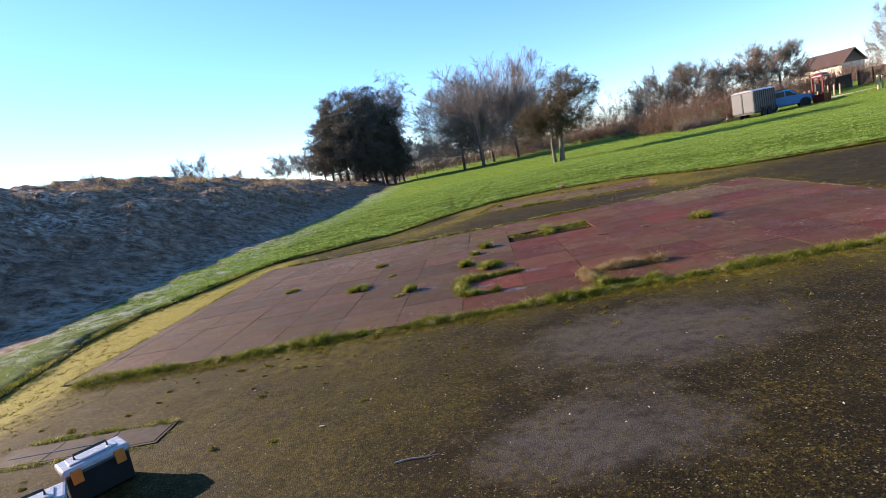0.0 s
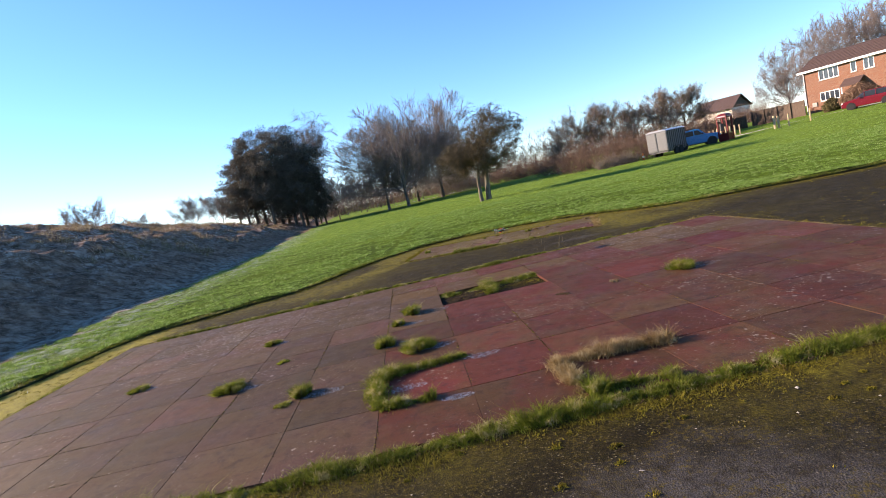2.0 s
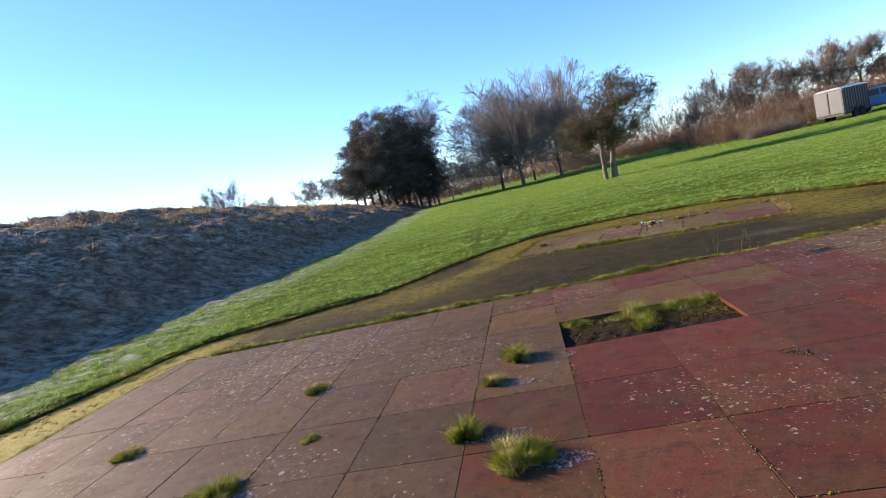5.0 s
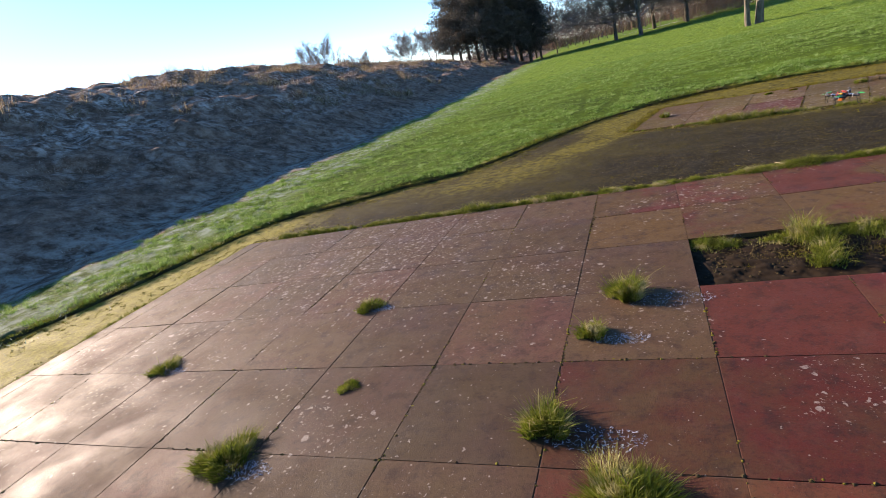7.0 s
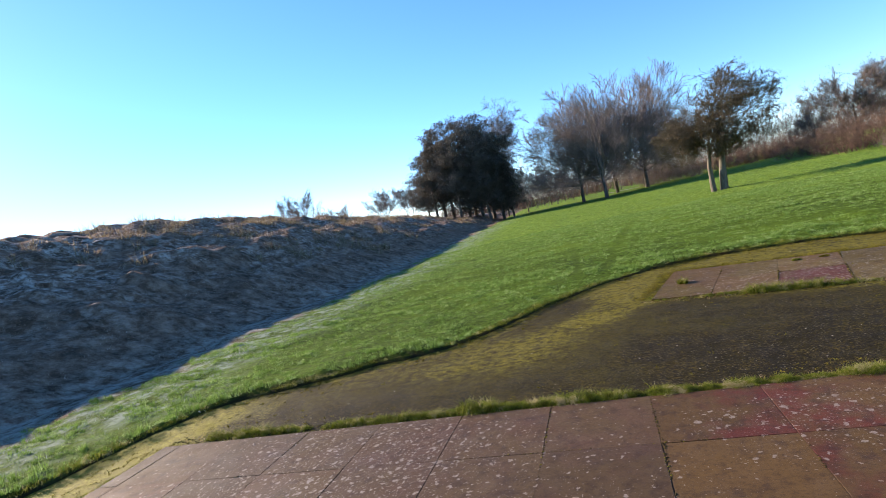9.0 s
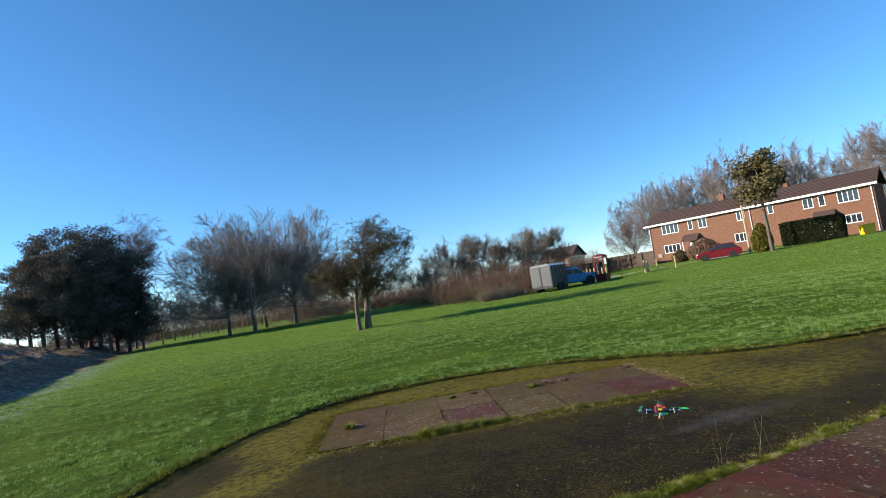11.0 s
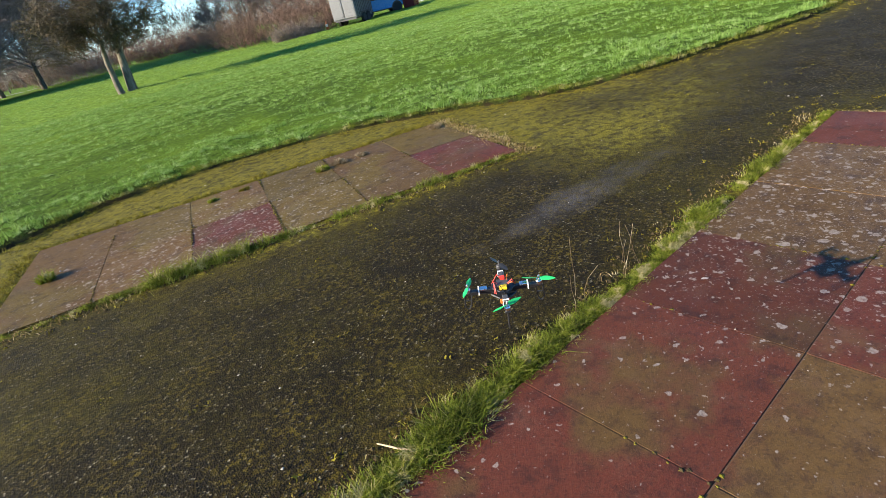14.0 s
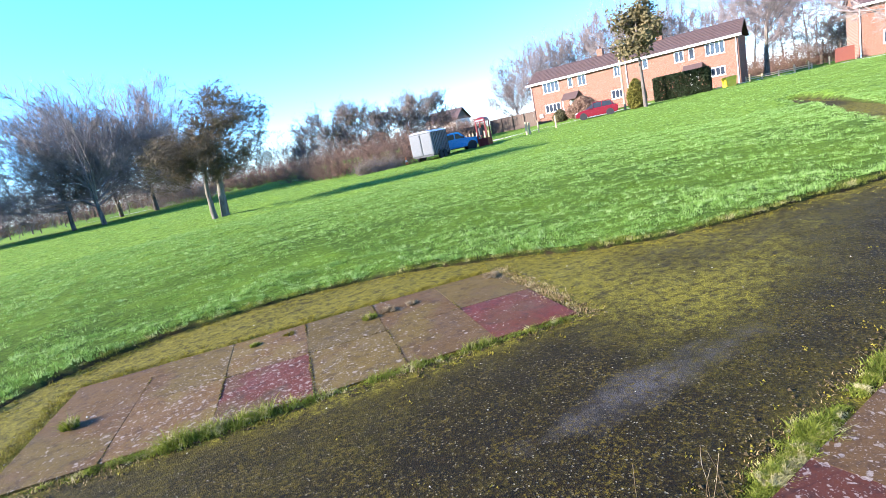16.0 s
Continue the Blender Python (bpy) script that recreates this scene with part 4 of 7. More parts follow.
# the half-evergreen thorn with two stems
THORN = dict(BARE, kids=(26, 12, 7), angle=((30, 88), (25, 60), (25, 60)), ratio=(0.80, 0.40, 0.45), lift=(0.02, 0.012, 0.0, -0.01), bare=(0.30, 0.12, 0.1), wander=(0.06, 0.08, 0.12, 0.14),
             stem=0.80, least=0.010, spray=(14, 0.34, 0.014), lobes=((0.19, 0.67, 0.30, 0.34), (-0.26, 0.45, 0.28, 0.21), (0.10, 0.47, 0.36, 0.18)), along=0.12)
tree("thorn_tree", 6.31, 44.0, 7.4, 0.24, "twin-stemmed thorn tree with sparse olive winter leaves", 12, THORN, M_BARK_PALE, M_TWIG_DARK, M_LEAF, (0.22, 0.040, 5, 0.2, 0.6),
     ((-0.26, 0, 0.05, 0.74), (0.24, 0, 0.08, 1.0)), wide=1.18)
# the bare trees along the field: short thick boles under broad domes of fine twigs
BROAD = dict(BARE, kids=(28, 15, 10), steps=(5, 9, 6, 3), bare=(0.36, 0.10, 0.10), angle=((6, 92), (18, 48), (18, 54)), ratio=(1.95, 0.36, 0.42), cone=0.2, lift=(0.02, 0.022, 0.030, 0.02), stem=0.36,
             thin=(0.46, 0.44, 0.5), least=0.016, spray=(8, 0.62, 0.011), fan=0.6, dome=(0.58, 0.48, 0.53))
t_a = tree("bare_tree", 0.55, 78.5, 14.6, 0.25, "leafless spreading tree with a short thick bole beside the field", 21, BROAD, M_BARK, group="bare trees of the field", wide=1.12)
t_b = tree("bare_tree", -2.4, 83.5, 14.0, 0.24, "leafless spreading tree with a short thick bole beside the field", 22, BROAD, M_BARK, group="bare trees of the field", wide=1.12)
again(t_a, 6.6, 92.0, 200, 1.14, 1.1)
again(t_b, 2.6, 97.0, 140, 1.05)
again(t_b, 10.5, 104.0, 30, 0.9)
# the pines and the birch behind
PINE = dict(steps=(8, 5, 4), kids=(42, 7), bare=(0.06, 0.2), angle=((45, 80), (30, 60)), ratio=(0.34, 0.42), thin=(0.30, 0.5), wander=(0.03, 0.08, 0.1), lift=(0.02, 0.06, 0.10), taper=0.2, stem=0.92, cone=0.55, dome=(0.30, 0.60, 0.40), along=0.5)
p_a = tree("pine_tree", *polar(-13.0, 84), 14.2, 0.26, "dark pine with a dense uneven crown", 31, PINE, M_BARK, M_TWIG, M_NEEDLE, (0.46, 0.13, 22, 0.08, 0.55), group="pines by the bank", wide=1.0)
p_b = tree("pine_tree", *polar(-14.6, 88), 14.4, 0.26, "dark pine with a dense uneven crown", 36, dict(PINE, dome=(0.25, 0.66, 0.36), bare=(0.22, 0.2)), M_BARK, M_TWIG, M_NEEDLE, (0.46, 0.13, 22, 0.08, 0.55), group="pines by the bank", wide=1.0)
for az, d, turn, k in ((-16.2, 82, 40, 0.72), (-11.7, 82, 160, 0.95), (-10.6, 88, 220, 1.08), (-9.7, 83, 280, 0.86), (-12.4, 90, 330, 1.10), (-17.0, 86, 70, 0.52), (-8.7, 84, 20, 0.62), (-15.4, 84, 10, 0.86), (-13.8, 80, 200, 0.84), (-11.0, 80, 130, 0.8)):
    again(p_a if int(d) % 4 else p_b, *polar(az, d), turn, k, k * 1.05)
BIRCH = dict({k: v for k, v in BARE.items() if k != "dome"}, angle=((18, 45), (25, 50), (25, 60)), lift=(0.02, 0.03, -0.03, -0.08), kids=(20, 11, 8), stem=0.7, ratio=(0.62, 0.42, 0.45), least=0.012, spray=(26, 0.8, 0.016), fan=0.8)
b_a = tree("birch_tree", *polar(-9.2, 92), 19.0, 0.20, "tall leafless birch with fine drooping twigs", 41, BIRCH, M_BARK_PALE, M_TWIG, group="birches")
b_b = tree("bare_tree", *polar(-7.2, 90), 7.6, 0.11, "small dense leafless tree beside the pines", 42, LIGHT, group="bare trees of the field")
again(b_b, *polar(-4.8, 112), 60, 1.0)
again(b_b, *polar(-18.6, 92), 120, 0.75)
# the far row of thin trees and the avenue
for k, (az, d) in enumerate(((-6.2, 108), (-5.5, 118), (-4.2, 104), (-3.4, 122), (-2.6, 112), (-1.2, 118), (0.8, 126), (2.0, 118), (3.0, 134), (4.2, 124), (5.2, 140), (-7.0, 130), (-3.0, 140))):
    again(b_b, *polar(az, d), 37 * k, 0.85 + 0.05 * (k % 4), 0.7)
# small trees that stand beyond the bank
DOME = dict(LIGHT, stem=0.30, ratio=(2.1, 0.36, 0.4), angle=((8, 78), (16, 45), (16, 48)), bare=(0.5, 0.2, 0.1), kids=(22, 10, 5), cone=0.15, dome=(0.56, 0.5, 0.5), least=0.010, spray=(26, 0.36, 0.010), fan=0.9)
d_a = tree("field_maple", *polar(-29.5, 92), 8.6, 0.14, "small round leafless tree beyond the bank", 43, DOME, group="small trees beyond the bank", wide=1.1)
for k, (az, d, s) in enumerate(((-26.0, 98, 0.70), (-21.2, 86, 0.66), (-19.2, 92, 0.72))):
    again(d_a, *polar(az, d), 77 * k, s, s * 1.1)


def scrub(name, x, y, w, d, h, label, seed, mat=None, twig=None, n=62, z=None, leafy=True, category="shrub", group=""):
    """A thicket of upright stems, side twigs and a haze of small dead leaves."""
    rng = np.random.RandomState(seed)
    z = float(field(np.array([x]), np.array([y]))[0][0]) if z is None else z
    segs, ends = [], []
    for _ in range(n):
        a, q = rng.uniform(0, 6.283), math.sqrt(rng.uniform(0, 1))
        p = np.array([w / 2 * q * math.cos(a), d / 2 * q * math.sin(a), -0.1])
        hh = h * (1.02 - 0.55 * q * q) * rng.uniform(0.55, 1.0)
        dr = np.array([0.35 * q * math.cos(a), 0.35 * q * math.sin(a), 1.0]) + rng.normal(0, 0.15, 3)
        r = 0.022 * rng.uniform(0.5, 1.3)
        for i in range(5):
            e = p + dr / np.linalg.norm(dr) * hh / 5
            segs.append((*p, r * (1 - 0.18 * i), *e, r * (1 - 0.18 * (i + 1))))
            for _ in range(3):
                t = dr / np.linalg.norm(dr) + rng.normal(0, 0.6, 3)
                f = e + t / np.linalg.norm(t) * rng.uniform(0.25, 0.8)
                segs.append((*e, r * 0.45, *f, r * 0.15))
                ends.append((*f, 3, *(t / np.linalg.norm(t))))
            p, dr = e, dr + rng.normal(0, 0.22, 3)
    ob = thing(name, Matrix.Translation((x, y, z)), label, category, group)
    part("stem", sticks("stem", segs, twig or M_TWIG_RED, 3), None, ob)
    tagged(part("fine_twig", spray_mesh("fine_twig", ends, 5, 0.5, 0.018, twig or M_TWIG_RED, seed), None, ob), kind="stuff")
    if leafy:
        part("foliage", leaf_mesh("foliage", [e[:3] for e in ends], 0.26, 0.050, 3, mat or M_BRAMBLE, seed), None, ob)
    return ob


def ivy_tree(x, y, h, label, seed, wide=1.0):
    spec = dict(BARE, kids=(15, 9, 6), steps=(8, 6, 5, 4), least=0.016, spray=(9, 0.5, 0.018))
    return tree("ivy_tree", x, y, h, 0.22, label, seed, spec, M_BARK, M_TWIG, M_IVY, (0.30, 0.055, 5, 0.12), group="trees behind the trailer", wide=wide)


# thicket and ivy-clad trees behind the trailer
s_a = scrub("thicket", *polar(21.0, 60), 6.5, 4.5, 4.6, "tall brown winter thicket beside the field", 51, group="thickets behind the trailer")
again(s_a, *polar(18.6, 66), 90, 0.85, 1.0)
again(s_a, *polar(23.6, 57), 200, 0.68, 0.85)
again(s_a, *polar(24.6, 66), 30, 1.0, 1.0)
again(s_a, *polar(27.5, 70), 130, 0.9, 1.1)
again(s_a, *polar(30.5, 74), 260, 0.85, 1.1)
again(s_a, *polar(16.8, 78), 310, 0.75, 1.1)
scrub("dark_shrub", *polar(6.3, 96), 9.0, 5.0, 3.4, "dense dark purple-brown shrub under the trees", 52, M_BRAMBLE, M_TWIG, 120)
scrub("bramble_bank", *polar(22.6, 55), 4.0, 2.0, 1.1, "low tangle of pale brambles", 53, M_DRY, M_TWIG, 60)
i_a = ivy_tree(*polar(19.8, 72), 8.3, "ivy-clad tree over a brown thicket", 61, 1.2)
i_b = ivy_tree(*polar(22.5, 74), 8.0, "ivy-clad tree over a brown thicket", 62, 1.2)
again(i_a, *polar(27.3, 82), 70, 1.05, 1.2)
again(i_b, *polar(29.2, 84), 170, 1.0, 1.1)
again(i_a, *polar(17.4, 86), 250, 0.75, 0.8)
again(i_b, *polar(25.2, 78), 20, 0.85, 1.1)
# thin pale saplings further off
SAPLING = dict({k: v for k, v in BARE.items() if k != "dome"}, spray=(9, 0.6, 0.022), kids=(9, 5, 3), steps=(7, 5, 4, 3), angle=((20, 40), (20, 45), (20, 50)), stem=0.85, least=0.02)
s_b = tree("sapling", *polar(14.0, 100), 8.5, 0.10, "slender pale sapling in the far plantation", 71, SAPLING, M_BARK_PALE, M_TWIG_RED, group="saplings of the plantation", wide=0.8)
for k in range(40):
    rr = random.Random(100 + k)
    again(s_b, *polar(7.0 + 0.42 * k + rr.uniform(-0.2, 0.2), rr.uniform(92, 125)), rr.uniform(0, 360), rr.uniform(0.65, 1.1), 1.0)
for k, az in enumerate((11.5, 13.0, 14.5, 16.0)):
    again(s_a, *polar(az, 104 + 3 * k), 70 * k, 0.55, 1.3)
# the wood that closes the view far beyond the field
def far_wood():
    """A belt of thin stems with a haze of twigs."""
    rng = np.random.RandomState(57)
    n = 5200
    az, d = np.radians(rng.uniform(-16, 36, n)), rng.uniform(135, 190, n)
    x, y = 0.17 + d * np.sin(az), 3.19 + d * np.cos(az)
    z, _ = field(x, y)
    h = (5.6 + 1.8 * wave(x, y, 0.06, 58, 3)) * rng.uniform(0.5, 1.0, n)
    k = 14
    f = rng.uniform(0.1, 1.0, n * k)
    stem = np.stack([x, y, z - 0.2], 1)
    base = np.repeat(stem, k, 0) + np.stack([rng.normal(0, 0.25, n * k), rng.normal(0, 0.25, n * k), np.repeat(h, k) * f * 0.85], 1)
    both = np.concatenate([stem, base])
    hh = np.concatenate([h, rng.uniform(0.4, 1.5, n * k)])
    w = np.concatenate([rng.uniform(0.06, 0.12, n), rng.uniform(0.03, 0.06, n * k)])
    lean = np.concatenate([rng.normal(0, 0.3, (n, 2)), rng.normal(0, 0.7, (n * k, 2))])
    tagged(new("far_wood", blade_mesh("far_wood", both, hh, w, lean, M_TWIG_RED, 59)), "distant belt of leafless brown woodland", "wood", kind="stuff")


far_wood()


# ---------------------------------------------------------------- houses, vehicles and other far things
def from_late(az, d):
    """A place by bearing and distance from a late point of the walk."""
    return -0.1 + d * math.sin(radians(az)), 11.34 + d * math.cos(radians(az))


def height_at(x, y):
    return float(field(np.array([x]), np.array([y]))[0][0]) + 0.05


def stand(x, y, turn=0.0):
    """A pose on the ground; turn in degrees."""
    return pose(x, y, height_at(x, y), 0, 0, turn)


def wall_panel(w, h, t, holes):
    """A wall in x and z, its face at y = 0, with openings (x0, z0, x1, z1) through it."""
    bm = bmesh.new()
    xs = sorted({0, w, *(v for o in holes for v in (o[0], o[2]))})
    zs = sorted({0, h, *(v for o in holes for v in (o[1], o[3]))})
    seen = {}

    def corner(i, k, y):
        if (i, k, y) not in seen:
            seen[i, k, y] = bm.verts.new((xs[i], y, zs[k]))
        return seen[i, k, y]

    def solid(i, k):
        if not (0 <= i < len(xs) - 1 and 0 <= k < len(zs) - 1):
            return False
        x, z = (xs[i] + xs[i + 1]) / 2, (zs[k] + zs[k + 1]) / 2
        return not any(o[0] <= x <= o[2] and o[1] <= z <= o[3] for o in holes)

    for i in range(len(xs) - 1):
        for k in range(len(zs) - 1):
            if not solid(i, k):
                continue
            ring = ((i, k), (i + 1, k), (i + 1, k + 1), (i, k + 1))
            bm.faces.new([corner(*c, 0) for c in ring])
            bm.faces.new([corner(*c, t) for c in ring[::-1]])
            for (p, q), n in zip(zip(ring, ring[1:] + ring[:1]), ((i, k - 1), (i + 1, k), (i, k + 1), (i - 1, k))):
                if not solid(*n):
                    bm.faces.new((corner(*q, 0), corner(*p, 0), corner(*p, t), corner(*q, t)))
    return bm


def window(parent, x0, z0, x1, z1, lights):
    """A white framed window of so many lights, set in its opening."""
    f = 0.075
    w, h = x1 - x0, z1 - z0
    step = (w - f) / lights
    bm = wall_panel(w, h, 0.12, [(f + step * k, f, step * (k + 1), h - f) for k in range(lights)])
    bmesh.ops.translate(bm, verts=bm.verts, vec=(x0, -0.02, z0))
    fr = part("window", bm, M_WHITE, parent, "white framed window")
    part("pane", boxed(x0 + f, 0.04, z0 + f, x1 - f, 0.055, z1 - f), M_GLASS, fr, "dark reflecting glass")
    part("sill", boxed(x0 - 0.06, -0.09, z0 - 0.07, x1 + 0.06, 0.05, z0 - 0.004), M_CONCRETE, fr)


def terrace():
    """The brick terrace across the field; x runs along its front."""
    z = height_at(52.0, 67.0)
    ob = thing("terraced_house", pose(52.0, 67.0, 0.72, 0, 0, math.degrees(math.atan2(-22.5, 9.2))), "long two-storey orange brick terrace with white windows", "house")
    L, H, D = 24.4, 5.25, 7.2
    wins = [(1.8, 3.75, 4.0, 5.05, 4), (5.25, 3.80, 5.85, 5.0, 1), (6.55, 3.75, 7.6, 5.0, 2), (1.7, 1.22, 3.85, 2.3, 4), (11.1, 3.8, 12.0, 4.95, 2), (10.5, 1.25, 12.0, 2.3, 3), (14.5, 3.95, 15.1, 4.95, 1),
            (18.0, 3.75, 19.0, 4.9, 2), (19.5, 3.75, 20.1, 4.9, 1), (21.2, 3.7, 23.1, 4.95, 4), (21.1, 1.4, 23.0, 2.35, 4)]
    doors = [(5.05, 0.05, 5.95, 2.2), (19.4, 0.05, 20.3, 2.2)]
    part("wall", wall_panel(L, H, 0.3, [w[:4] for w in wins] + doors), M_BRICK, ob)
    for e in ((0, 0.3, 0, 0.3, D, H), (L - 0.3, 0.3, 0, L, D, H), (0.3, D - 0.3, 0, L - 0.3, D, H)):
        part("wall", boxed(*e), M_BRICK, ob)
    for z0, z1 in ((-0.2, 0.02), (2.55, 2.65)):
        part("storey_floor", boxed(0.3, 0.3, z0, L - 0.3, D - 0.3, z1), M_CONCRETE, ob)
    for x0, z0, x1, z1, n in wins:
        window(ob, x0, z0, x1, z1, n)
    for x0, z0, x1, z1 in doors:
        d = part("door", boxed(x0 + 0.02, 0.06, z0, x1 - 0.02, 0.12, z1 - 0.02, bevel=0.01), M_WHITE, ob, "white front door with a glazed panel")
        part("pane", boxed(x0 + 0.25, 0.045, z0 + 0.9, x1 - 0.25, 0.058, z1 - 0.3), M_GLASS, d)
        part("handle", boxed(x0 + 0.10, 0.02, 1.0, x0 + 0.16, 0.058, 1.12), M_SILVER, d)
        roof = part("porch_roof", extruded([(-1.25, 2.45), (0.05, 3.25), (0.05, 3.15), (-1.25, 2.32)], 0, 2.0), M_ROOF, ob, "tiled lean-to porch roof")
        roof.matrix_basis = Matrix.Translation((x0 + 1.45, 0, 0)) @ Matrix.Rotation(radians(90), 4, "Z")
        part("porch_post", boxed(x0 - 0.5, -1.1, 0, x0 - 0.4, -1.0, 2.4), M_WHITE, ob)
    part("roof", extruded([(-0.45, H - 0.05), (D / 2, H + 1.75), (D + 0.45, H - 0.05), (D / 2, H + 1.55)], 0, L + 0.8, 0.0), M_ROOF, ob, "low brown tiled roof").matrix_basis = Matrix.Translation((L + 0.4, 0, 0)) @ Matrix.Rotation(radians(90), 4, "Z")
    bm = bmesh.new()
    for k in range(9):
        zz, yy = H + 0.12 + 0.19 * k, -0.32 + 0.43 * k
        box(bm, -0.4, yy, zz, L + 0.4, yy + 0.05, zz + 0.035)
    part("tile_course", bm, M_ROOF, ob)
    part("gable", extruded([(0.0, H), (D / 2, H + 1.6), (D, H)], 0, 0.25), M_BRICK, ob).matrix_basis = Matrix.Translation((0.25, 0, 0)) @ Matrix.Rotation(radians(90), 4, "Z")
    part("fascia", boxed(-0.4, -0.46, H - 0.22, L + 0.4, -0.40, H + 0.02), M_WHITE, ob, "white fascia board")
    part("gutter", boxed(-0.4, -0.56, H - 0.10, L + 0.4, -0.465, H + 0.0, bevel=0.02), M_WHITE, ob)
    part("soffit", boxed(-0.38, -0.40, H - 0.22, L + 0.38, -0.003, H - 0.18), M_WHITE, ob)
    for x in (0.12, 12.6, 24.2):
        part("drainpipe", tube([(x, -0.08, 0.0), (x, -0.08, H - 0.4), (x, -0.42, H - 0.12)], 0.05, 8), M_WHITE, ob)
    for x in (8.7, 15.9):
        c = part("chimney", boxed(x - 0.35, D / 2 - 0.35, H + 1.4, x + 0.35, D / 2 + 0.35, H + 2.5), M_BRICK, ob)
        part("pot", lathe([(0.11, H + 2.5), (0.12, H + 2.8), (0.09, H + 2.82)], 10), M_ROOF, c, m=Matrix.Translation((x, D / 2, 0)))
    part("meter_box", boxed(0.75, -0.12, 0.75, 1.3, -0.004, 1.25, bevel=0.02), M_CONCRETE, ob)
    return ob


def second_house():
    x, y = 1.3 + 72 * math.sin(radians(70.6)), 12.74 + 72 * math.cos(radians(70.6))
    ob = thing("brick_house", pose(x, y, 0.75, 0, 0, -62), "two-storey brick house partly hidden by trees", "house")
    L, H, D = 16.0, 5.3, 7.0
    wins = [(2.2, 3.6, 4.0, 4.9, 3), (6.0, 3.6, 7.8, 4.9, 3), (2.0, 1.1, 4.2, 2.4, 3), (9.5, 3.6, 11.3, 4.9, 3), (10.0, 1.1, 12.0, 2.4, 3)]
    door = (6.2, 0.05, 7.2, 2.2)
    part("wall", wall_panel(L, H, 0.3, [w[:4] for w in wins] + [door]), M_BRICK, ob)
    for e in ((0, 0.3, 0, 0.3, D, H), (L - 0.3, 0.3, 0, L, D, H), (0.3, D - 0.3, 0, L - 0.3, D, H)):
        part("wall", boxed(*e), M_BRICK, ob)
    for w in wins:
        window(ob, *w)
    part("door", boxed(6.22, 0.06, 0.05, 7.18, 0.12, 2.18, bevel=0.01), M_WHITE, ob, "white front door")
    part("roof", extruded([(-0.4, H - 0.05), (D / 2, H + 1.8), (D + 0.4, H - 0.05), (D / 2, H + 1.6)], 0, L + 0.8), M_ROOF, ob, "brown tiled roof").matrix_basis = Matrix.Translation((L + 0.4, 0, 0)) @ Matrix.Rotation(radians(90), 4, "Z")
    part("gable", extruded([(0.0, H), (D / 2, H + 1.65), (D, H)], 0, 0.25), M_BRICK, ob).matrix_basis = Matrix.Translation((0.25, 0, 0)) @ Matrix.Rotation(radians(90), 4, "Z")
    part("fascia", boxed(-0.4, -0.46, H - 0.2, L + 0.4, -0.40, H + 0.02), M_WHITE, ob, "white fascia board")
    part("drainpipe", tube([(0.15, -0.08, 0.0), (0.15, -0.08, H - 0.3)], 0.05, 8), M_WHITE, ob)


def bungalow():
    x, y = from_late(33.1, 172)
    x, y = x - 3.6, y + 1.7
    ob = thing("gabled_house", pose(x, y, 0.4, 0, 0, -60) @ Matrix.Scale(1.5, 4), "far cream-walled house with a brown gabled roof", "house")
    part("wall", wall_panel(7.0, 3.6, 0.3, [(1.0, 1.2, 2.3, 2.4), (4.6, 1.2, 5.9, 2.4)]), M_RENDER, ob)
    for e in ((0, 0.3, 0, 0.3, 7, 3.6), (6.7, 0.3, 0, 7, 7, 3.6), (0.3, 6.7, 0, 6.7, 7, 3.6)):
        part("wall", boxed(*e), M_RENDER, ob)
    window(ob, 1.0, 1.2, 2.3, 2.4, 2), window(ob, 4.6, 1.2, 5.9, 2.4, 2)
    part("roof", extruded([(-0.5, 3.5), (3.5, 5.9), (7.5, 3.5), (3.5, 5.65)], 0, 7.8), M_ROOF, ob).matrix_basis = Matrix.Translation((7.4, 0, 0)) @ Matrix.Rotation(radians(90), 4, "Z")
    for x in (0.0, 6.75):
        part("gable", extruded([(0.0, 3.6), (3.5, 5.65), (7.0, 3.6)], 0, 0.25), M_WOOD, ob).matrix_basis = Matrix.Translation((x + 0.25, 0, 0)) @ Matrix.Rotation(radians(90), 4, "Z")


def wheel(parent, x, y, r, w):
    out = 1 if y > 0 else -1
    t = part("wheel", lathe([(r * 0.62, -w / 2), (r * 0.93, -w / 2), (r, -w / 3), (r, w / 3), (r * 0.93, w / 2), (r * 0.62, w / 2)], 20, "y"), M_TYRE, parent, smooth=False, m=Matrix.Translation((x, y, r)))
    part("rim", lathe([(r * 0.60, -w * 0.42), (r * 0.60, w * 0.42), (r * 0.25, w * 0.36 * 1.0), (r * 0.12, w * 0.46)] if out > 0 else [(r * 0.12, -w * 0.46), (r * 0.25, -w * 0.36), (r * 0.60, -w * 0.42), (r * 0.60, w * 0.42)], 16, "y"), M_SILVER, t)


